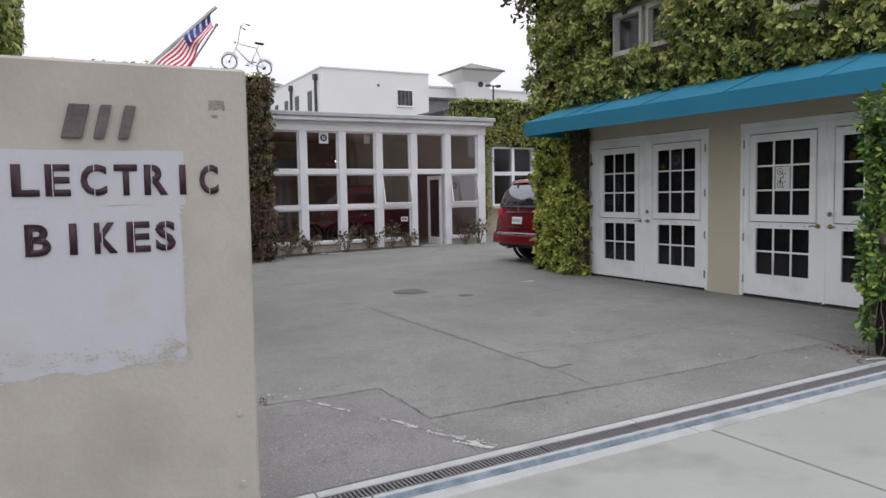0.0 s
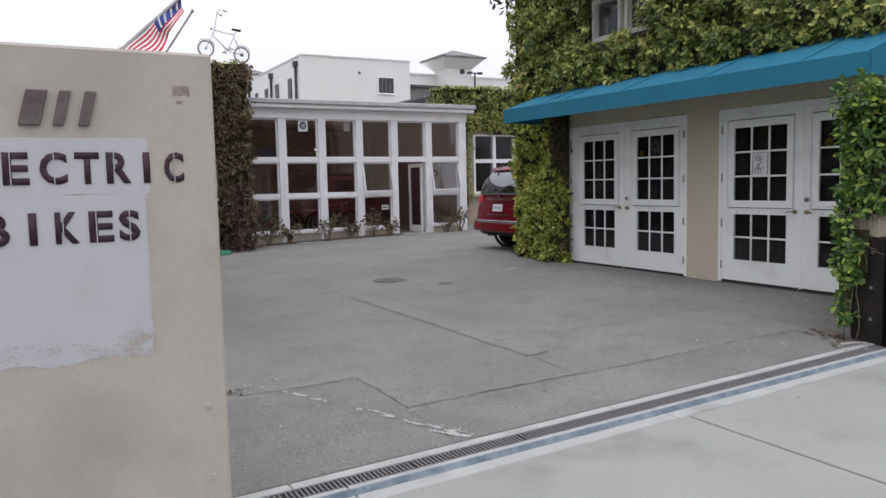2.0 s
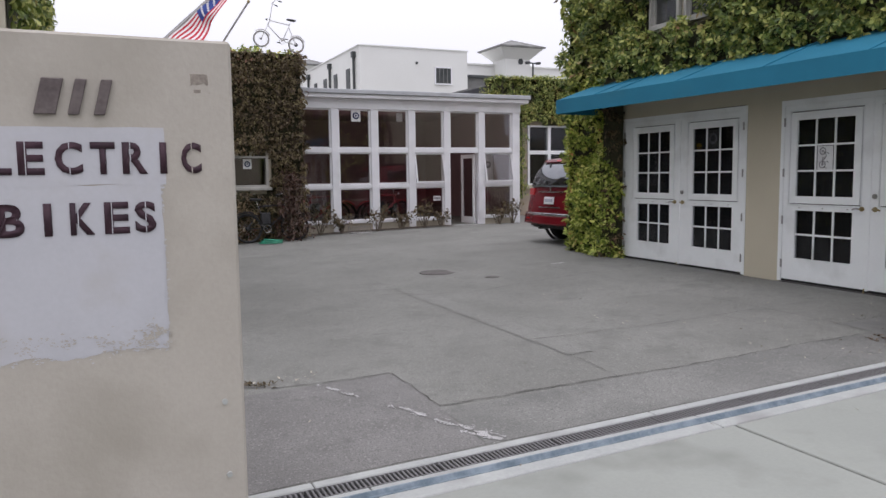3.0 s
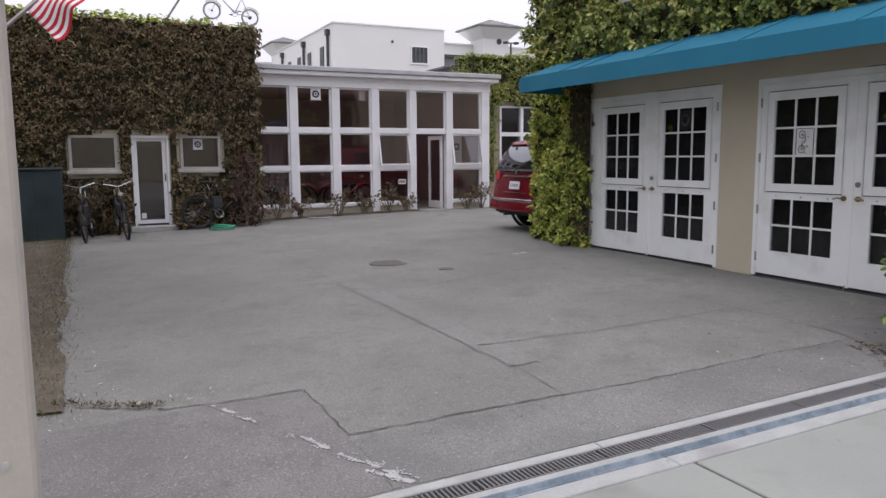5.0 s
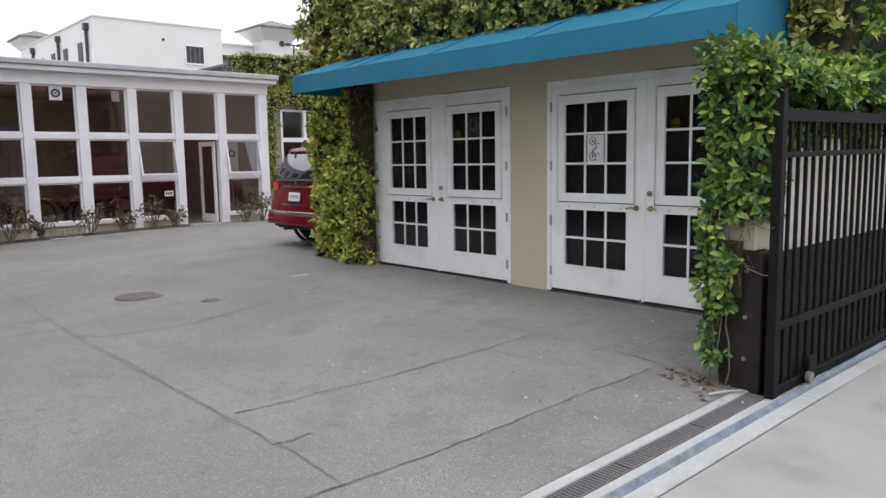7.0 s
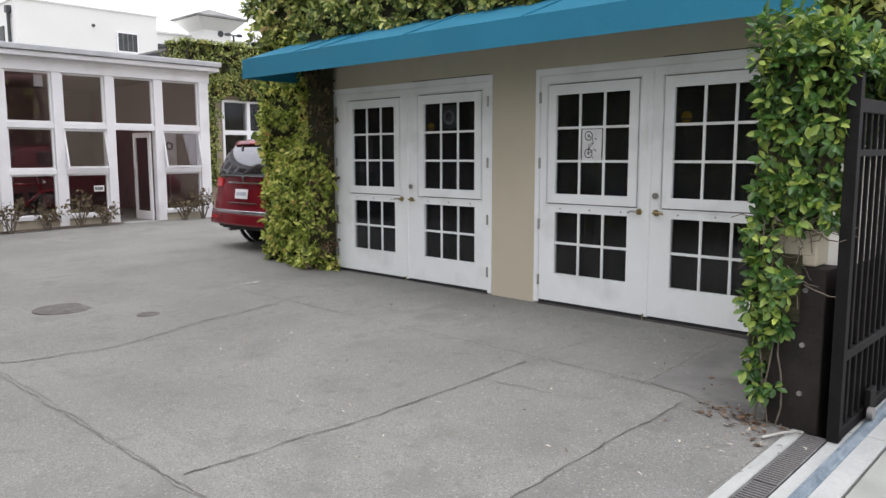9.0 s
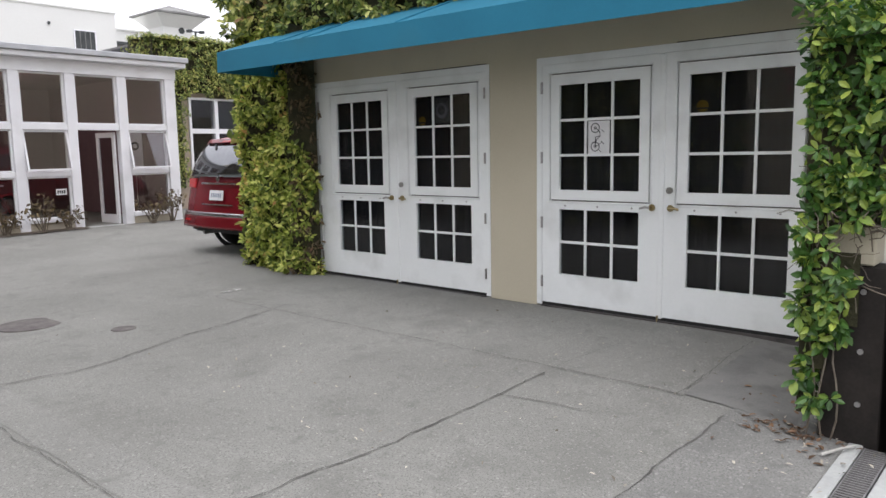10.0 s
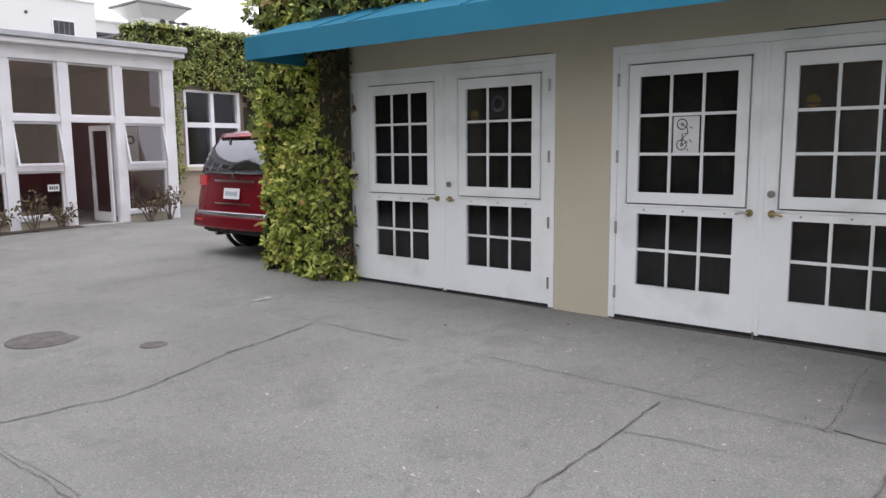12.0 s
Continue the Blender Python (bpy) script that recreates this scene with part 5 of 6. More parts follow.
# ---- bicycles ----
def bicycle(name, paint, label, group="", stem=0.0, r=0.33, tyre_mat=RUBBER, rim_mat=TRIM):
    """A bicycle along x, front wheel at +x, standing on z = 0."""
    b = thing(name, (0, 0, 0), label, "bicycle", group)
    wb = 1.06
    for x in (0, wb):
        tyre = part("wheel", ringed((x, 0, r), (0, 1, 0), r - 0.022, 0.022, seg=32, sides=7), tyre_mat, b, "slim tyre", True)
        part("rim", ringed((x, 0, r), (0, 1, 0), r - 0.05, 0.010, seg=32, sides=5), rim_mat, tyre)
        bm = bmesh.new()
        for k in range(16):
            t = 2 * math.pi * k / 16
            tube(bm, [(x, 0.02 * (-1) ** k, r), (x + math.cos(t) * (r - 0.05), 0, r + math.sin(t) * (r - 0.05))], 0.0022, 3)
        part("spokes", bm, STEEL, tyre)
        part("hub", disc((x, 0, r), (0, 1, 0), 0.045 if x == 0 else 0.025, 0.09, 14), TRIM, tyre)
        part("mudguard", tubed([(x + (r + 0.03) * math.cos(t), 0, r + (r + 0.03) * math.sin(t)) for t in (0.25 * math.pi + 0.1 * math.pi * k for k in range(7))], 0.018, 5), paint, b)
    bb, seat, head_t, head_b = (0.42, 0, 0.30), (0.26, 0, 0.80), (0.86, 0, 0.83), (0.90, 0, 0.68)
    for p, q, t in ((bb, seat, 0.017), (seat, head_t, 0.016), (bb, head_b, 0.022), (head_t, head_b, 0.019)):
        part("frame_tube", tubed([p, q], t, 8), paint, b, smooth=True)
    for s in (-0.055, 0.055):
        part("chain_stay", tubed([bb, (0, s, r)], 0.009, 6), paint, b)
        part("seat_stay", tubed([(0.28, s * 0.4, 0.74), (0, s, r)], 0.008, 6), paint, b)
        part("fork_blade", tubed([(0.91, s * 0.7, 0.66), (wb, s, r)], 0.011, 6), paint, b)
        part("crank", tubed([(0.42, s, 0.30), (0.42 + s * 2.4, s * 1.4, 0.30 - s * 1.6)], 0.009, 6), STEEL, b)
        part("pedal", boxed(0.37 + s * 2.4, 0.47 + s * 2.4, s * 1.5 - 0.03, s * 1.5 + 0.03, 0.29 - s * 1.6, 0.31 - s * 1.6), TRIM, b)
    part("chainring", ringed((0.42, -0.045, 0.30), (0, 1, 0), 0.085, 0.008, seg=20, sides=5), STEEL, b)
    part("seat_post", tubed([seat, (0.23, 0, 0.93)], 0.013, 8), CHROME, b)
    sad = bmesh.new()
    box(sad, 0.08, 0.36, -0.075, 0.075, 0.93, 0.985, 0.02)
    for v in sad.verts:
        if v.co.x > 0.2:
            v.co.y *= 0.35
    part("saddle", sad, TRIM, b)
    part("handlebar_stem", tubed([head_t, (0.82, 0, 0.98 + stem)], 0.014, 8), CHROME, b)
    part("handlebar", tubed([(0.66, -0.29, 1.02 + stem), (0.78, -0.24, 1.06 + stem), (0.83, 0, 0.99 + stem), (0.78, 0.24, 1.06 + stem), (0.66, 0.29, 1.02 + stem)], 0.012, 8), CHROME, b)
    for s in (-1, 1):
        part("grip", tubed([(0.70, s * 0.275, 1.035 + stem), (0.60, s * 0.30, 1.01 + stem)], 0.018, 8), TRIM, b)
    if r > 0.3:
        part("battery_box", boxed(0.30, 0.52, -0.05, 0.05, 0.40, 0.66, bevel=0.02), TRIM, b, "black battery box")
    part("headlamp", disc((0.95, 0, 0.86), (1, 0, 0), 0.04, 0.06, 14), CHROME, b)
    return b


def stand(x, y, z, yaw, lean=0.0, size=1.0):
    return Matrix.Translation((x, y, z)) @ Matrix.Rotation(radians(yaw), 4, "Z") @ Matrix.Rotation(radians(lean), 4, "X") @ Matrix.Scale(size, 4)


bike = bicycle("bicycle", BIKE_BLACK, "black electric bicycle parked on the asphalt", "parked bicycles")
bike.matrix_world = stand(1.05, 16.45, gz(0.95, 15.9), -97, 4)
copy_thing(bike, stand(1.52, 16.5, gz(1.4, 15.9), -84, 5))
b3 = copy_thing(bike, stand(3.05, 16.5, gz(3.4, 16.5), 4, -9))
b3["label"] = "dark bicycle leaning on the ivy wall"
bred = bicycle("bicycle", BIKE_RED, "red bicycle displayed inside the shop", "bicycles in the shop")
bred.matrix_world = stand(4.75, 18.7, 0.24, 8)
for x_, y_, a_ in ((6.0, 19.0, 170), (6.5, 18.6, 12), (7.75, 19.2, -165)):
    copy_thing(bred, stand(x_, y_, 0.24, a_))
roof_bike = bicycle("bicycle", BIKE_WHITE, "small pale bicycle ornament on the roof edge", "", 0.35, 0.25, STEEL, BIKE_WHITE)

# ---- ivy-clad building with the small door ----
YI = 17.02
IV_DOOR, IV_WIN = (1.86, 2.58), ((2.80, 3.62), (0.72, 1.60))
ivy_gap = holes((IV_DOOR[0], IV_DOOR[1], -1, 2.06), *((a, b, 1.36, 2.06) for a, b in IV_WIN))
structure("wall_ivy", cells(sorted([-6.0, 4.30, *IV_DOOR, *(q for w in IV_WIN for q in w)]), [YI, YI + 0.22], [-0.2, 1.36, 2.06, 4.25], lambda x, y, z: ivy_gap(x, z)), CREAM, "cream wall almost hidden under dark ivy", "wall")
structure("wall_ivy_back", cells([-6.0, -5.8, 4.1, 4.27], [YI + 0.22, 23.8, 24.0], [-0.2, 4.25], lambda x, y, z: x > 4.1 or x < -5.8 or y > 23.8), CREAM, "cream outer walls", "wall")
structure("roof_ivy", boxed(-5.8, 4.1, YI + 0.22, 23.8, 4.0, 4.2), ROOF_GREY, "flat grey roof", "roof")
structure("floor_ivy", boxed(-5.8, 4.1, YI + 0.22, 23.8, 0.05, 0.2), ROOM_SHADE, "floor coloured near-black as unlit shade", "floor")
structure("wall_ivy_room", boxed(-5.8, 4.1, 20.0, 20.1, 0.2, 4.0), ROOM_RED, "dim maroon inner wall", "wall")
IDOOR = thing("door", (2.22, YI, 0.2), "white framed door with dark full-height glass", "door", kind="structure")
d0, d1 = IV_DOOR
part("door_frame", cells([d0 + 0.002, d0 + 0.05, d1 - 0.05, d1 - 0.002], [YI - 0.05, YI + 0.18], [0.2, 2.0, 2.058], lambda x, y, z: not (d0 + 0.05 < x < d1 - 0.05 and z < 2.0)), WHITE_B, IDOOR)
part("door_leaf", cells([d0 + 0.053, d0 + 0.11, d1 - 0.13, d1 - 0.053], [YI + 0.02, YI + 0.06], [0.25, 0.33, 1.94, 1.995], lambda x, y, z: not (d0 + 0.11 < x < d1 - 0.13 and 0.33 < z < 1.94)), WHITE_B, IDOOR)
part("pane", boxed(d0 + 0.11, d1 - 0.13, YI + 0.035, YI + 0.04, 0.33, 1.94), GLASS, IDOOR)
part("handle", tubed([(d1 - 0.09, YI - 0.02, 1.12), (d1 - 0.09, YI - 0.02, 1.28)], 0.013, 8), TRIM, IDOOR)
part("sticker", boxed(d0 + 0.14, d0 + 0.23, YI + 0.028, YI + 0.033, 0.36, 0.47), PAPER, IDOOR, "small pale sticker")
part("door_step", boxed(d0 - 0.1, d1 + 0.1, YI - 0.35, YI - 0.052, 0.1, 0.22, bevel=0.01), CONCRETE_B, IDOOR, "concrete door step")
for (a_, b_), lab_ in zip(IV_WIN, ("small white framed window among ivy", "white framed window with pale reflections among ivy")):
    w_ = thing("window", ((a_ + b_) / 2, YI, 1.3), lab_, "window", "windows of the ivy building", "structure")
    # frame and sill colour includes their shade as well as wear
    part("window_frame", cells([a_ + 0.002, a_ + 0.055, b_ - 0.055, b_ - 0.002], [YI - 0.09, YI + 0.15], [1.362, 1.41, 2.01, 2.058], lambda x, y, z: not (a_ + 0.055 < x < b_ - 0.055 and 1.41 < z < 2.01)), WEATHERED_SHADE, w_)
    part("pane", boxed(a_ + 0.055, b_ - 0.055, YI + 0.03, YI + 0.035, 1.41, 2.01), GLASS, w_)
    part("window_sill", boxed(a_ - 0.06, b_ + 0.06, YI - 0.16, YI - 0.092, 1.29, 1.36, bevel=0.008), WEATHERED_SHADE, w_)
notice_y("sign", 3.17, 1.88, 0.19, 0.22, YI + 0.02, "white paper sign with round navy emblem behind window", "ring")

IVY_BIG = thing("ivy", (1.5, YI, 0.2), "dense dark olive ivy covering a whole facade", "ivy", kind="stuff")


def around(a, b):
    x, z = 4.42 - a, 0.12 + b
    m = 0.03 + 0.05 * noise.noise((x * 5, z * 5, 1))
    if IV_DOOR[0] - m < x < IV_DOOR[1] + m and z < 2.08 + m:
        return False
    for w0, w1 in IV_WIN:
        if w0 - m < x < w1 + m and 1.20 < z < 2.08 + m:
            return False
    return True


ivy_sheet(IVY_BIG, (4.42, YI, 0.12), (-1, 0, 0), (0, 0, 1), (0, -1, 0), 7.6, 4.22, 1500, 0.11, 0.068, LEAF_E, 31, around, lump=0.6)
ivy_sheet(IVY_BIG, (4.42, YI - 0.02, 2.1), (-1, 0, 0), (0, 0, 1), (0, -1, 0), 7.6, 2.24, 520, 0.12, 0.07, LEAF_E, 34, lambda a, b: b / 2.24 + 0.6 * noise.noise((a * 0.9, b * 1.2, 3)) + 0.03 * a > 0.78, lump=0.5, back=False, label="greener leaves near the roof edge")
ivy_sheet(IVY_BIG, (4.30, YI - 0.1, 0.2), (0, 1, 0), (0, 0, 1), (1, 0, 0), 0.7, 4.1, 350, 0.10, 0.12, LEAF_C, 32)
ivy_sheet(IVY_BIG, (-3.2, YI - 0.12, 4.26), (1, 0, 0), (0, 1, 0), (0, 0, 1), 7.55, 0.7, 420, 0.08, 0.12, LEAF_A, 33, lump=1.2)
for x0_, w_, h_, seed_ in ((3.32, 0.70, 1.15, 35), (1.82, 1.25, 1.10, 36)):
    ivy_sheet(IVY_BIG, (x0_, YI - 0.10, 0.12), (-1, 0, 0), (0, 0, 1), (0, -1, 0), w_, h_, 1300, 0.24, 0.075, LEAF_C, seed_, lambda a, b, w=w_, h=h_: b < h * (1 - 0.5 * abs(2 * a / w - 0.9) ** 2) + 0.1 * noise.noise((a * 4, b * 4, 6)), lump=0.7, label="dark bushy ivy at the wall's foot")
roof_bike.matrix_world = Matrix.Translation((4.32, 16.95, 4.36)) @ Matrix.Rotation(radians(7), 4, "Y") @ stand(0, 0, 0, 180, 0, 0.74)
POLE = thing("flagpole", (2.6, 17.2, 4.2), "thin bare metal pole slanting from the roof edge", "pole")
part("pole", tubed([(2.55, 17.05, 4.22), (3.32, 17.0, 5.42)], 0.022, 8), STEEL, POLE)
part("finial", disc((3.325, 17.0, 5.43), (0.5, 0, 0.8), 0.035, 0.05, 10), BRASS, POLE)
BUSH = thing("shrub", (3.9, 16.6, 0.2), "dark reddish shrub at the foot of the ivy wall", "shrub")
rng_ = random.Random(9)
spots_, norms_ = [], []
for _ in range(900):
    t, rr, z_ = rng_.uniform(0, 6.28), rng_.uniform(0, 0.42) ** 0.8, rng_.uniform(0.05, 1.5)
    k_ = 1 - 0.6 * (z_ / 1.5)
    spots_.append((4.05 + rr * k_ * math.cos(t), 16.55 + rr * k_ * math.sin(t), gz(4, 16.5) + z_))
    norms_.append((math.cos(t), math.sin(t), 0.3))
leaves("foliage", spots_, norms_, 0.12, material("maroon_foliage", (0.035, 0.022, 0.016), (0.13, 0.07, 0.05), 0.6, 3, 30, 0.0, island=0.7), BUSH, "narrow dark maroon leaves", 40, droop=-0.6, aspect=0.3)
bm = bmesh.new()
for k in range(9):
    tube(bm, [(4.05, 16.55, gz(4, 16.5)), (4.05 + 0.25 * math.cos(k * 0.7), 16.55 + 0.25 * math.sin(k * 0.7), gz(4, 16.5) + 1.2)], 0.012, 5, 0.4)
part("stems", bm, BARK, BUSH)
HOSE_OB = thing("garden_hose", (3.5, 16.3, 0.15), "green garden hose coiled on the ground", "hose")
for k in range(3):
    part("coil", ringed((3.45 + 0.03 * k, 16.15, gz(3.5, 16.2) + 0.02 + 0.03 * k), (0.05 * k, 0.04, 1), 0.24 - 0.02 * k, 0.016, seg=28, sides=6), HOSE, HOSE_OB)
BIN = thing("storage_bin", (0.3, 16.4, 0.1), "dark teal metal storage cabinet beside ivy", "cabinet")
part("body", boxed(-0.35, 0.58, 16.25, 16.78, 0.06, 1.38, bevel=0.012), BIN_TEAL, BIN)
part("lid", boxed(-0.38, 0.61, 16.22, 16.80, 1.383, 1.43, bevel=0.01), BIN_TEAL, BIN)
part("door_seam", boxed(0.11, 0.12, 16.243, 16.2495, 0.1, 1.36), GROOVE, BIN)
LAWN = structure("lawn", draped(-4.0, 0.66, 5.5, 16.2, 0.02, 30, 0.05, 6), SOIL, "patchy soil strip under rough grass", "lawn")
rng_ = random.Random(3)
sp_ = [(rng_.uniform(-1.5, 0.68), rng_.uniform(5.6, 16.3)) for _ in range(9000)]
sp_ += [(rng_.gauss(0.55, 0.13), rng_.uniform(5.3, 16.0)) for _ in range(2500)]
GR = thing("grass", (0, 13, 0.1), "rough short grass at the yard's edge", "grass", kind="stuff")
leaves("blades", [(x, y, gz(x, y) + 0.03) for x, y in sp_], [(rng_.uniform(-1, 1), rng_.uniform(-1, 1), 0) for _ in sp_], 0.036, GRASS, GR, "short green grass blades", 41, droop=-2.0, aspect=0.12)

sp_ = []
for _ in range(260):
    k_ = rng_.random()
    sp_.append((0.62 + 0.62 * k_ + rng_.gauss(0, 0.02), 5.72 - 0.42 * k_ + rng_.gauss(0, 0.025)))
leaves("weeds", [(x, y, gz(x, y) + 0.012) for x, y in sp_], [(rng_.uniform(-1, 1), rng_.uniform(-1, 1), 0.6) for _ in sp_], 0.028, LEAF_C, GR, "low weeds growing in the crack", 42, droop=-0.8, aspect=0.3)

# cream building beside the yard, with the flag
structure("wall_neighbour", boxed(-7.0, -0.50, 6.2, 14.0, -0.4, 9.0), CREAM, "tall cream stucco neighbouring building", "building")
# only the edge is in view; the rest is added to cut bounced light
IVY_SIDE = thing("ivy", (-0.5, 10, 0), "dark green ivy, mostly unseen, added to dim the neighbouring wall's bounce", "ivy", kind="stuff")
ivy_sheet(IVY_SIDE, (-0.50, 7.6, 0.0), (0, 1, 0), (0, 0, 1), (1, 0, 0), 6.3, 8.9, 420, 0.035, 0.09, LEAF_D, 37, lump=0.8)
FLAG = thing("flag", (-0.45, 6.5, 1.6), "red and white striped flag with starred blue canton", "flag")
P0, P1 = Vector((1.21, 6.5, 3.18)), Vector((0.62, 6.5, 2.615))
part("flag_pole", tubed([(-0.49, 6.5, 1.55), (1.25, 6.5, 3.215)], 0.014, 8), STEEL, FLAG)
part("bracket", boxed(-0.50, -0.44, 6.44, 6.56, 1.46, 1.64), STEEL, FLAG)


def cloth_at(u, v):
    """The cloth droops from the slanting pole: u down along it, v away from it."""
    q = P0.lerp(P1, u) + Vector((-0.06 + 0.20 * u, -0.05, -0.15 - 0.06 * u)) * v + Vector((0.05, 0, 0)) * v * v
    q.y += 0.05 * v * math.sin(u * 13 + v * 3) + 0.04 * v * math.sin(u * 6 + 1)
    q.x += 0.022 * v * math.sin(u * 14 + 2 * v)
    q.z += 0.018 * v * math.sin(u * 17 + 1.5)
    return q


bm, rows_ = bmesh.new(), []
NU, NV = 30, 26
for i in range(NU + 1):
    rows_.append([bm.verts.new(cloth_at(i / NU, j / NV)) for j in range(NV + 1)])
for i in range(NU):
    for j in range(NV):
        f = bm.faces.new((rows_[i][j], rows_[i + 1][j], rows_[i + 1][j + 1], rows_[i][j + 1]))
        f.material_index = 2 if i < 12 and j < 16 else (0 if (j // 2) % 2 == 0 else 1)
cloth = part("cloth", bm, [FLAG_RED, FLAG_WHITE, FLAG_BLUE], FLAG, "rippled striped cloth", True)
cloth.modifiers.new("thickness", "SOLIDIFY").thickness = 0.004
for i in range(4):
    for j in range(5):
        part("star", disc(cloth_at((2.2 + 2.6 * i) / NU, (2.0 + 3.0 * j) / NV), (0.1, 1, 0.1), 0.011, 0.014, 5), FLAG_WHITE, FLAG)

# ---- back building with ivy and a four-light window ----
YB = 20.5
BW = (12.52, 14.15, 1.22, 3.12)
bgap = holes(BW)
structure("wall_back", cells([11.55, BW[0], BW[1], 22.0], [YB, YB + 0.25], [-0.1, BW[2], BW[3], 4.55], lambda x, y, z: bgap(x, z)), material("back_stucco", (0.33, 0.27, 0.21), (0.44, 0.37, 0.29), 0.9, 1.5, 40, 0.2), "tan stucco back wall under an ivy hedge", "wall")
structure("wall_back_room", cells([11.55, 11.7, 21.8, 22.0], [YB + 0.25, 25.0, 25.2], [-0.1, 4.4], lambda x, y, z: y > 25 or x < 11.7 or x > 21.8), ROOM_SHADE, "room behind, coloured near-black as unlit shade", "wall")
structure("roof_back", boxed(11.7, 21.8, YB + 0.25, 25.0, 4.3, 4.5), ROOF_GREY, "flat grey roof", "roof")
BWIN = thing("window", (13.3, YB, 1.2), "white framed window of four dark lights", "window", kind="structure")
a_, b_, c_, d_ = BW
part("window_frame", cells([a_ + 0.003, a_ + 0.07, 13.27, 13.37, b_ - 0.09, b_ - 0.003], [YB - 0.04, YB + 0.15], [c_ + 0.003, c_ + 0.06, 2.20, 2.32, d_ - 0.06, d_ - 0.003],
     lambda x, y, z: not ((a_ + 0.07 < x < 13.27 or 13.37 < x < b_ - 0.09) and (c_ + 0.06 < z < 2.20 or 2.32 < z < d_ - 0.06))), WHITE_B, BWIN)
for x0_, x1_ in ((a_ + 0.07, 13.27), (13.37, b_ - 0.09)):
    for z0_, z1_ in ((c_ + 0.06, 2.20), (2.32, d_ - 0.06)):
        part("pane", boxed(x0_, x1_, YB + 0.05, YB + 0.056, z0_, z1_), DOOR_GLASS, BWIN)
part("window_sill", boxed(a_ - 0.1, b_ + 0.1, YB - 0.12, YB - 0.042, c_ - 0.1, c_, bevel=0.01), CREAM, BWIN)
IVY_BACK = thing("ivy", (14, YB, 0.2), "clipped green ivy hanging over the back wall", "ivy", kind="stuff")


def back_keep(a, b):
    x, z = 11.45 + a, 0.1 + b
    lim = 3.15 + 0.25 * noise.noise((x * 2, 0, 4))
    if x > 14.25 + 0.15 * noise.noise((z * 3, 0, 2)) or x < 12.45:
        lim = 0.9 + 0.5 * noise.noise((x * 2, z, 4))
    return z > lim and not (12.35 < x < 14.25 and z < 3.1)


ivy_sheet(IVY_BACK, (11.45, YB, 0.1), (1, 0, 0), (0, 0, 1), (0, -1, 0), 4.6, 4.45, 1500, 0.24, 0.065, LEAF_D, 51, back_keep, lump=0.25)
ivy_sheet(IVY_BACK, (11.35, YB - 0.3, 4.45), (1, 0, 0), (0, 1, 0), (0, 0, 1), 4.7, 1.0, 1200, 0.10, 0.065, LEAF_D, 52, lump=0.3)
ivy_sheet(IVY_BACK, (11.55, YB - 0.3, 0.3), (0, 1, 0), (0, 0, 1), (-1, 0, 0), 1.2, 4.25, 1000, 0.16, 0.07, LEAF_D, 53)

# ---- far buildings ----
FB = thing("apartment_building", (21, 58, 0), "white stucco building with flat parapet roof", "building")
part("wall", boxed(17.44, 26.1, 52.0, 70.0, -0.5, 10.93), FAR_WHITE, FB)
part("parapet", cells([17.38, 17.7, 25.8, 26.16], [51.94, 52.3, 69.7, 70.06], [10.93, 11.02], lambda x, y, z: x < 17.7 or x > 25.8 or y < 52.3 or y > 69.7), FAR_WHITE, FB)
w_ = part("window", boxed(23.4, 24.69, 51.93, 51.99, 8.46, 9.63), FAR_DARK, FB, "dark barred window")
part("frame", cells([23.34, 23.42, 24.67, 24.75], [51.9, 51.99], [8.38, 8.48, 9.61, 9.68], lambda x, y, z: not (23.42 < x < 24.67 and 8.48 < z < 9.61)), WHITE_B, w_)
for x_ in (23.72, 24.04, 24.36):
    part("window_bar", boxed(x_ - 0.02, x_ + 0.02, 51.88, 51.925, 8.48, 9.61), ROOF_GREY, w_)
part("vent", disc((21.9, 51.97, 9.9), (0, 1, 0), 0.10, 0.05, 12), FAR_DARK, FB)
for y_ in (54.2, 57.5, 60.5, 63.5):
    part("window", boxed(17.38, 17.43, y_, y_ + 0.9, 7.6, 9.6), FAR_DARK, FB, "dark narrow side window")
for y_ in (52.9, 59.2, 66.0):
    part("downpipe", tubed([(17.3, y_, 2), (17.3, y_, 10.3)], 0.10, 8), FAR_DARK, FB)
    part("pipe_hopper", boxed(17.15, 17.44, y_ - 0.2, y_ + 0.2, 10.2, 10.6), FAR_DARK, FB)


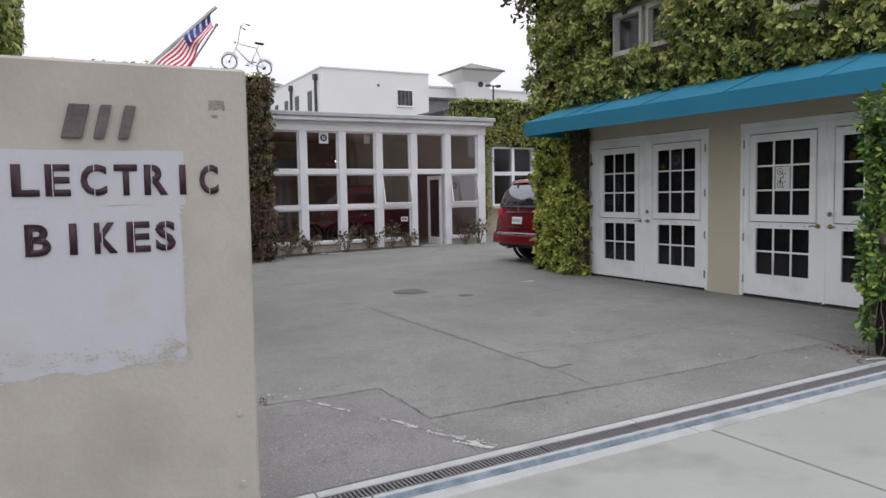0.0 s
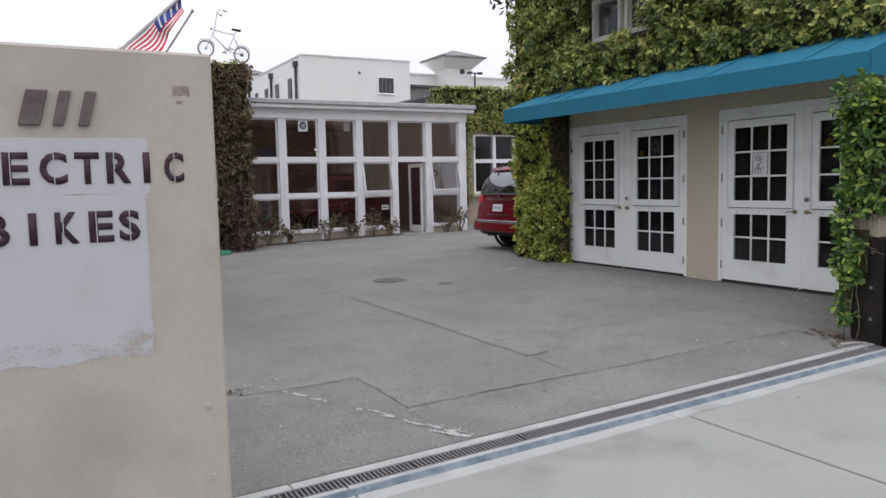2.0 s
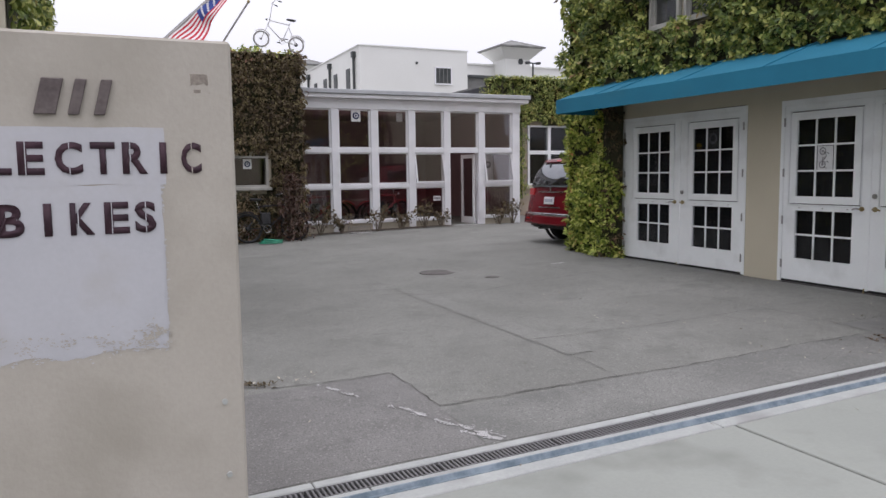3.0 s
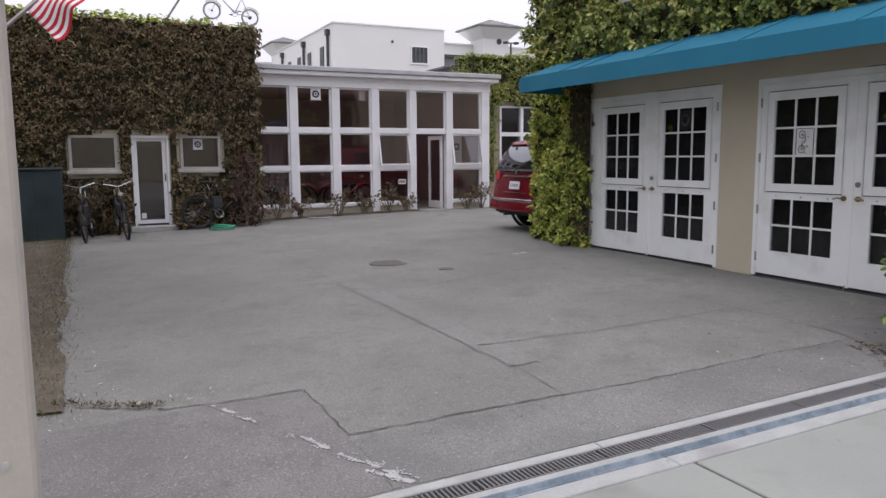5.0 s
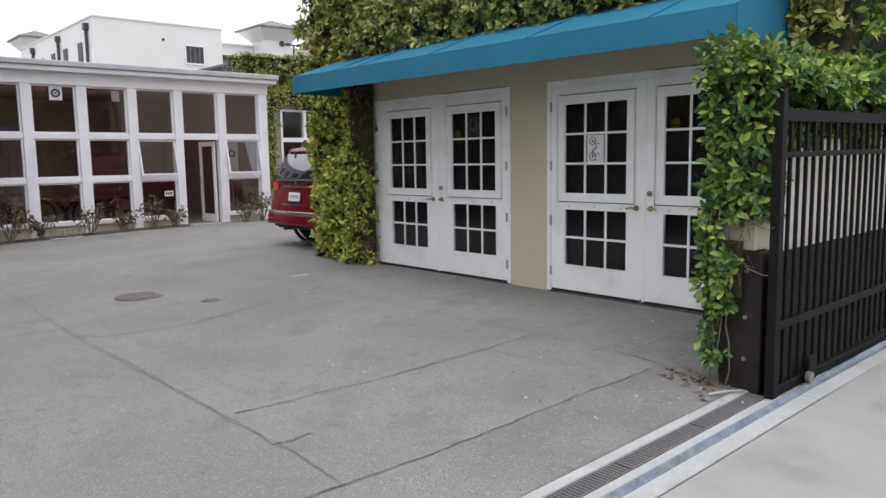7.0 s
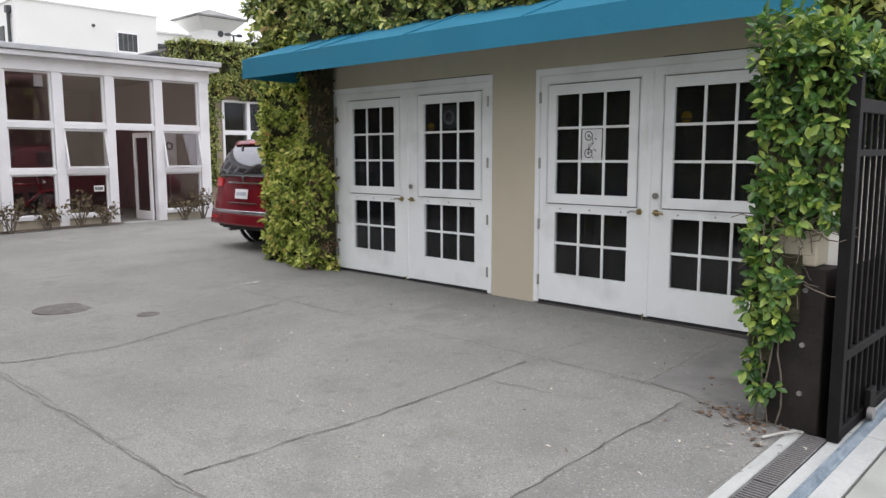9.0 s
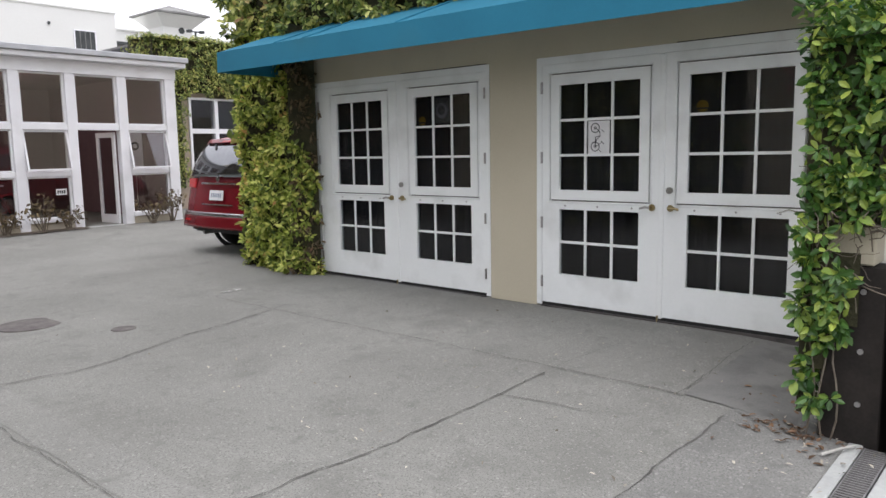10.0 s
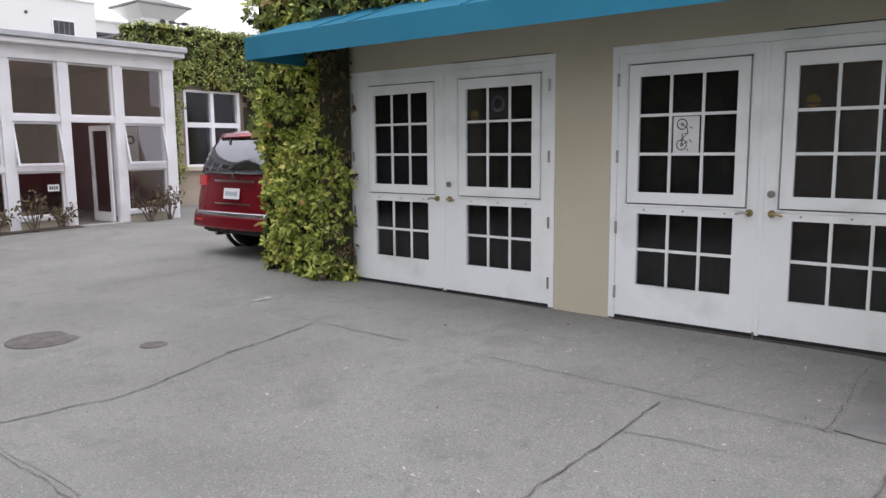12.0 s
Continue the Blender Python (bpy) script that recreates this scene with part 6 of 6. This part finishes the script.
def tower(x0, x1, y0, y1, zb, ze, eave, name_label):
    t = thing("tower", ((x0 + x1) / 2, (y0 + y1) / 2, 0), name_label, "tower", "towers")
    part("wall", boxed(x0, x1, y0, y1, -0.5, ze - 0.9), FAR_WHITE, t)
    bm = bmesh.new()
    lo = [bm.verts.new(p) for p in ((x0, y0, ze - 0.9), (x1, y0, ze - 0.9), (x1, y1, ze - 0.9), (x0, y1, ze - 0.9))]
    hi = [bm.verts.new(p) for p in ((x0 - eave, y0 - eave, ze), (x1 + eave, y0 - eave, ze), (x1 + eave, y1 + eave, ze), (x0 - eave, y1 + eave, ze))]
    for k in range(4):
        bm.faces.new((lo[k], lo[(k + 1) % 4], hi[(k + 1) % 4], hi[k]))
    bm.faces.new(hi)
    part("flared_cornice", bm, FAR_WHITE, t)
    bm = bmesh.new()
    e = eave + 0.15
    lo = [bm.verts.new(p) for p in ((x0 - e, y0 - e, ze + 0.02), (x1 + e, y0 - e, ze + 0.02), (x1 + e, y1 + e, ze + 0.02), (x0 - e, y1 + e, ze + 0.02))]
    mid = [bm.verts.new((v.co.x, v.co.y, ze + 0.16)) for v in lo]
    top = bm.verts.new(((x0 + x1) / 2, (y0 + y1) / 2, ze + 1.0))
    for k in range(4):
        bm.faces.new((lo[k], lo[(k + 1) % 4], mid[(k + 1) % 4], mid[k]))
        bm.faces.new((mid[k], mid[(k + 1) % 4], top))
    bm.faces.new(lo[::-1])
    part("roof", bm, ROOF_GREY, t, "low grey hip roof")
    part("round_window", disc(((x0 + x1) / 2 + 0.3, y0 - 0.02, ze - 1.1), (0, 1, 0), 0.26, 0.08, 16), FAR_DARK, t, "small round dark opening")
    return t


tower(33.9, 36.5, 60, 62.4, 0, 12.9, 0.9, "white stucco tower with low hip roof")
tower(20.4, 22.4, 80, 83, 0, 13.4, 0.8, "distant white tower with low hip roof")
FW = thing("apartment_building", (37, 64, 0), "long white building behind the ivy wall", "building")
part("wall", boxed(27.5, 60.0, 62.0, 76.0, -0.5, 11.6), FAR_WHITE, FW)
part("parapet", boxed(27.4, 60.1, 61.9, 76.1, 11.603, 11.75), FAR_WHITE, FW)
FS = thing("apartment_building", (28, 52, 0), "balcony bay coloured dark for its shade beside a white building", "building")
# roof grey on this wall stands in for the bay's shade
part("wall", boxed(26.3, 29.6, 54, 60, -0.5, 9.3), ROOF_GREY, FS)
part("roof", boxed(26.2, 29.8, 53.8, 60.2, 9.303, 9.5), FAR_DARK, FS)
FL = thing("apartment_building", (14, 85, 0), "low white building in the distance", "building")
part("wall", boxed(2.0, 30.0, 84.0, 95.0, -0.5, 11.8), FAR_WHITE, FL)
part("parapet", boxed(1.9, 30.1, 83.9, 95.1, 11.803, 12.0), FAR_WHITE, FL)
LAMP_FAR = thing("street_lamp", (29.5, 48, 0), "far street lamp with two dark heads on a thin pole", "street lamp")
part("pole", tubed([(29.5, 48, -0.3), (29.5, 48, 9.7)], 0.07, 8), FAR_DARK, LAMP_FAR)
part("arm", tubed([(29.1, 48, 9.7), (29.9, 48, 9.7)], 0.05, 6), FAR_DARK, LAMP_FAR)
for x_ in (29.05, 29.95):
    part("lamp_head", boxed(x_ - 0.16, x_ + 0.16, 47.85, 48.15, 9.62, 9.80, bevel=0.03), FAR_DARK, LAMP_FAR)
# street side behind the camera
structure("road", boxed(-400, 400, -12.0, -3.2, -0.5, -0.19), ASPHALT_C, "dark asphalt street", "road")
# added block out of view; its height and distance set the street-side light
structure("street_light_blocker", boxed(-30, 40, -30, -22, -0.5, 5.0), CREAM, "unseen cream block added to shape street-side light and reflections", "building")

# tree branch hanging beside the ivy
TREE = thing("tree", (9.4, 11.1, 0.2), "tall slim tree behind the ivy building", "tree")
part("trunk", tubed([(9.4, 11.09, 0.2), (9.35, 11.1, 3.0), (8.8, 11.35, 5.0), (8.1, 11.45, 6.0)], 0.08, 10, 0.5), BARK, TREE)
rng_ = random.Random(12)
sp_, no_ = [], []
for _ in range(70):
    c_ = Vector((7.85 + rng_.gauss(0, 0.24), 11.45 + rng_.gauss(0, 0.2), 5.72 + rng_.gauss(0, 0.30)))
    for _ in range(26):
        d_ = Vector((rng_.gauss(0, 1), rng_.gauss(0, 1), rng_.gauss(0, 1)))
        sp_.append(c_ + d_ * 0.16)
        no_.append(d_.normalized())
leaves("crown", sp_, no_, 0.13, LEAF_C, TREE, "loose dark green leaves", 60)
bm = bmesh.new()
for k in range(10):
    t = k * 0.63
    tube(bm, [(8.6 - 0.05 * k, 11.38, 5.3 + 0.06 * k), (8.2 + 0.15 * math.cos(t), 11.42 + 0.1 * math.sin(t), 5.5 + 0.05 * k), (7.9 + 0.3 * math.cos(t), 11.45 + 0.2 * math.sin(t), 5.5 + 0.06 * k)], 0.03, 6, 0.3)
part("limbs", bm, BARK, TREE)


# ---- parked car ----
def build_car():
    c = thing("car", (7.85, 11.98, gz(8.6, 12.2)), "dark red minivan parked behind the ivy, rear towards the yard", "car")
    X, Y, Z = 7.80, 11.90, gz(8.6, 12.2) - 0.01
    # levels: sill, bumper line, belt, window top, roof edge; per station: x of each level, half width, height
    st = (
        ((0.06, 0.0, 0.10, 0.34, 0.46), (0.78, 0.87, 0.87, 0.70, 0.60), (0.36, 0.52, 1.07, 1.56, 1.63)),
        ((0.14, 0.10, 0.22, 0.46, 0.60), (0.86, 0.93, 0.925, 0.745, 0.64), (0.34, 0.52, 1.08, 1.60, 1.67)),
        ((0.6, 0.6, 0.7, 0.9, 1.0), (0.91, 0.98, 0.97, 0.77, 0.67), (0.33, 0.52, 1.07, 1.62, 1.70)),
        ((1.8, 1.8, 1.8, 1.8, 1.8), (0.91, 0.98, 0.97, 0.77, 0.67), (0.28, 0.52, 1.04, 1.63, 1.71)),
        ((2.9, 2.9, 2.95, 2.8, 2.7), (0.91, 0.98, 0.96, 0.76, 0.66), (0.28, 0.55, 1.03, 1.64, 1.73)),
        ((3.7, 3.7, 3.7, 3.35, 3.2), (0.91, 0.98, 0.94, 0.74, 0.64), (0.28, 0.55, 1.00, 1.42, 1.52)),
        ((4.4, 4.45, 4.35, 4.1, 3.95), (0.88, 0.95, 0.88, 0.74, 0.66), (0.30, 0.55, 0.88, 0.98, 1.0)),
        ((4.80, 4.86, 4.70, 4.55, 4.4), (0.74, 0.80, 0.72, 0.62, 0.5), (0.34, 0.55, 0.76, 0.82, 0.85)),
    )
    bm, rings = bmesh.new(), []
    for xs, ws, zs in st:
        right = [bm.verts.new((X + xs[k], Y - ws[k], Z + zs[k])) for k in range(5)]
        left = [bm.verts.new((X + xs[k], Y + ws[k], Z + zs[k])) for k in range(5)]
        rings.append(right + left[::-1])
    for a, b in zip(rings, rings[1:]):
        for k in range(10):
            bm.faces.new((a[k], b[k], b[(k + 1) % 10], a[(k + 1) % 10]))
    for r in (rings[0], rings[-1]):
        for k in range(4):
            bm.faces.new((r[k], r[k + 1], r[8 - k], r[9 - k]))
    body = part("body", bm, CAR_RED, c, "glossy dark red bodywork", True)
    sub = body.modifiers.new("smooth", "SUBSURF")
    sub.levels = sub.render_levels = 2

    def rear(y, z, lift):
        """A point of the tailgate at half width y and height z."""
        t = (z - 1.07) / 0.50
        x = 0.10 + 0.03 * t + 0.21 * t * t if t > 0 else 0.02 + 0.08 * (z - 0.55) / 0.55
        return Vector((X + x - lift + 0.10 * (abs(y) / 0.9) ** 2.5, Y + y, Z + z))

    def rear_sheet(y0, y1, z0, z1, lift, thick=0.012, taper=0.0, n=10, m=5):
        bm, rows = bmesh.new(), []
        for i in range(n + 1):
            row = []
            for j in range(m + 1):
                z = z0 + (z1 - z0) * j / m
                s = 1 - taper * j / m
                row.append(bm.verts.new(rear((y0 + (y1 - y0) * i / n) * s, z, lift)))
            rows.append(row)
        fs = [bm.faces.new((p[k], q[k], q[k + 1], p[k + 1])) for p, q in zip(rows, rows[1:]) for k in range(m)]
        ext = bmesh.ops.extrude_face_region(bm, geom=fs)
        bmesh.ops.translate(bm, verts=[v for v in ext["geom"] if isinstance(v, bmesh.types.BMVert)], vec=(thick, 0, 0))
        return bm

    glass = material("car_glass", (0.17, 0.175, 0.185), (0.22, 0.225, 0.235), 0.06, 2, 20, 0.0, spec=0.8, metal=0.9)
    part("rear_window", rear_sheet(-0.83, 0.83, 1.09, 1.55, 0.02, 0.05, taper=0.20, n=16, m=8), glass, c, "dark tinted rear window", True)
    part("spoiler", rear_sheet(-0.62, 0.62, 1.555, 1.615, 0.05, 0.10), CAR_RED, c, "red roof spoiler", True)
    part("brake_lamp", rear_sheet(-0.14, 0.14, 1.57, 1.59, 0.056, 0.01), LAMP_RED, c)
    part("bumper", rear_sheet(-0.88, 0.88, 0.385, 0.56, 0.07, 0.12), CAR_RED, c, "red painted bumper", True)
    part("bumper_step", rear_sheet(-0.84, 0.84, 0.555, 0.60, 0.075, 0.10), CHROME, c, "silver bumper strip", True)
    part("lower_valance", rear_sheet(-0.70, 0.70, 0.335, 0.384, -0.02, 0.12), TRIM, c, "black lower valance")
    part("handle_strip", rear_sheet(-0.42, 0.42, 0.985, 1.01, 0.03, 0.02), CHROME, c, "chrome tailgate strip")
    part("lower_strip", rear_sheet(-0.38, 0.38, 0.70, 0.715, 0.022, 0.012), CHROME, c, "thin chrome strip")
    part("badge", disc(rear(0, 1.055, 0.02), (1, 0, 0), 0.035, 0.012, 14), CHROME, c)
    for s in (-1, 1):
        y0, y1 = sorted((s * 0.64, s * 0.90))
        part("tail_lamp", rear_sheet(y0, y1, 0.93, 1.06, 0.018, 0.03), LAMP_RED, c, "red and clear tail lamp")
        part("wiper_clip", tubed([rear(s * 0.27, 1.47, 0.03), rear(s * 0.33, 1.535, 0.03)], 0.012, 6), TRIM, c)
        part("roof_rail", tubed([(X + 0.75, Y + s * 0.66, Z + 1.66), (X + 0.9, Y + s * 0.66, Z + 1.72), (X + 2.4, Y + s * 0.65, Z + 1.73), (X + 2.6, Y + s * 0.65, Z + 1.67)], 0.018, 6), TRIM, c)
        part("side_window", boxed(X + 0.8, X + 2.6, Y + s * 0.895 - 0.012, Y + s * 0.895 + 0.012, Z + 1.14, Z + 1.5, bevel=0.01), glass, c)
        part("reflector", rear_sheet(*sorted((s * 0.62, s * 0.78)), 0.47, 0.50, 0.078, 0.01), LAMP_RED, c)
        for x in (0.92, 3.85):
            wheel = part("wheel", ringed((X + x, Y + s * 0.83, Z + 0.345), (0, 1, 0), 0.25, 0.095, seg=28, sides=10), RUBBER, c, "black tyre", True)
            part("rim", disc((X + x, Y + s * 0.87, Z + 0.345), (0, 1, 0), 0.20, 0.10, 24), CHROME, wheel)
            part("wheel_arch", ringed((X + x, Y + s * 0.93, Z + 0.36), (0, 1, 0), 0.37, 0.035, seg=28, sides=6), TRIM, wheel)
    part("wiper", tubed([rear(0.0, 1.11, 0.02), rear(0.2, 1.14, 0.02), rear(0.48, 1.17, 0.02)], 0.010, 6), TRIM, c)
    part("roof_bar", tubed([(X + 0.8, Y - 0.66, Z + 1.72), (X + 0.8, Y + 0.66, Z + 1.72)], 0.02, 6), TRIM, c)
    plate = part("number_plate", rear_sheet(-0.165, 0.165, 0.77, 0.905, 0.034, 0.008), PAPER, c, "white number plate with plain bars")
    for k in range(6):
        part("bar", rear_sheet(-0.125 + k * 0.043, -0.10 + k * 0.043, 0.81, 0.865, 0.039, 0.004, n=1, m=1), PLATE_INK, plate)
    part("underbody", boxed(X + 0.15, X + 4.6, Y - 0.75, Y + 0.75, Z + 0.30, Z + 0.42), TRIM, c, "black underbody")
    part("exhaust", tubed([(X + 0.08, Y + 0.45, Z + 0.30), (X + 0.5, Y + 0.45, Z + 0.30)], 0.03, 10), STEEL, c)
    return c


build_car()


# ---- planting along the shop front ----
def rose(x, y, h, spread, seed, label):
    ob = thing("rose_bush", (x, y, gz(x, y)), label, "bush", "bushes along the shop front")
    r = random.Random(seed)
    bm, sp, no = bmesh.new(), [], []
    for k in range(9):
        t, s = r.uniform(0, 6.28), r.uniform(0.3, 1.0) * spread
        p0 = Vector((x + r.uniform(-0.05, 0.05), y + r.uniform(-0.04, 0.04), gz(x, y)))
        p2 = p0 + Vector((s * math.cos(t), 0.45 * s * math.sin(t), h * r.uniform(0.55, 1.0)))
        p1 = p0.lerp(p2, 0.5) + Vector((r.uniform(-0.05, 0.05), 0, 0.05))
        tube(bm, [p0, p1, p2], 0.011, 5, 0.4)
        for _ in range(16):
            q = p1.lerp(p2, r.uniform(0, 1.15)) + Vector((r.gauss(0, 0.05), r.gauss(0, 0.04), r.gauss(0, 0.04)))
            sp.append(q)
            no.append((r.gauss(0, 1), -1, r.gauss(0, 1)))
    part("branchwork", bm, BARK, ob, "leggy brown stems")
    leaves("foliage", sp, no, 0.075, LEAF_C, ob, "sparse small leaves", seed)


for k_, (x_, h_, s_) in enumerate(((4.9, 0.75, 0.35), (5.45, 0.5, 0.3), (6.35, 0.62, 0.32), (7.0, 0.45, 0.3), (7.6, 0.72, 0.25), (8.1, 0.45, 0.3), (9.75, 0.5, 0.3), (10.2, 0.7, 0.4))):
    rose(x_, YG - 0.35 + 0.06 * (k_ % 2), h_, s_, 70 + k_, "leggy rose bush with sparse leaves by the glass")
structure("planting_bed", draped(4.45, 8.45, YG - 0.42, YG - 0.04, 0.02, 16, 0.03, 8), SOIL, "narrow bed of dry soil", "bed")
RACK = thing("bike_rack", (5.8, YG - 0.5, 0.2), "low dark metal rack lying by the shop front", "rack")
for k in range(6):
    part("hoop", tubed([(5.55 + 0.1 * k, YG - 0.65, gz(5.8, 17)), (5.55 + 0.1 * k, YG - 0.62, gz(5.8, 17) + 0.16), (5.55 + 0.1 * k, YG - 0.46, gz(5.8, 17) + 0.16), (5.55 + 0.1 * k, YG - 0.44, gz(5.8, 17))], 0.01, 5), STEEL, RACK)
part("base_bar", tubed([(5.5, YG - 0.65, gz(5.8, 17) + 0.012), (6.1, YG - 0.65, gz(5.8, 17) + 0.012)], 0.012, 6), STEEL, RACK)

# ---- fallen leaves and grit ----
rng_ = random.Random(21)
sp_ = []
for _ in range(170):
    x, y = rng_.uniform(4.5, 7.6), rng_.uniform(3.7, 7.5)
    sp_.append((x, y))
for _ in range(60):
    sp_.append((rng_.gauss(6.0, 0.35), rng_.gauss(3.75, 0.16)))
for _ in range(90):
    sp_.append((rng_.uniform(0.8, 7), rng_.uniform(1.0, 12)))
for _ in range(420):
    sp_.append((rng_.gauss(0.62, 0.16), rng_.uniform(5.0, 11.0)))
for _ in range(60):
    sp_.append((rng_.uniform(0.75, 1.6), 5.35 + rng_.gauss(0, 0.08)))
LIT = thing("fallen_leaves", (5, 5, 0.1), "small dry leaves and scraps on the paving", "leaf litter", kind="stuff")
leaves("litter", [(x, y, gz(x, max(y, 3.5)) + 0.02) for x, y in sp_], [(0, 0, 3) for _ in sp_], 0.026, DRY_LEAF, LIT, "curled dry leaves", 80, droop=0.0, aspect=0.4)
BROWN_LEAF = material("brown_litter", (0.05, 0.028, 0.015), (0.22, 0.13, 0.075), 0.9, 3, 40, 0.0, island=0.9)
sp_ = [(rng_.gauss(6.14, 0.07), rng_.gauss(3.98, 0.10)) for _ in range(60)] + [(rng_.gauss(6.1, 0.10), rng_.gauss(3.78, 0.08)) for _ in range(34)] + [(rng_.gauss(6.6, 0.4), rng_.gauss(4.1, 0.2)) for _ in range(24)]
leaves("litter", [(x, y, gz(x, y) + 0.014) for x, y in sp_], [(0, 0, 3) for _ in sp_], 0.042, BROWN_LEAF, LIT, "curled brown ivy leaves", 81, droop=0.0, aspect=0.45)
STICK = thing("stick", (6.03, 3.63, gz(6.03, 3.6)), "pale bare stick lying beside the drain", "stick")
part("shaft", tubed([(5.93, 3.69, gz(5.93, 3.6) + 0.022), (6.04, 3.63, gz(6.04, 3.6) + 0.028), (6.13, 3.585, gz(6.13, 3.6) + 0.022)], 0.008, 7, 0.7), WEATHERED_SHADE, STICK)
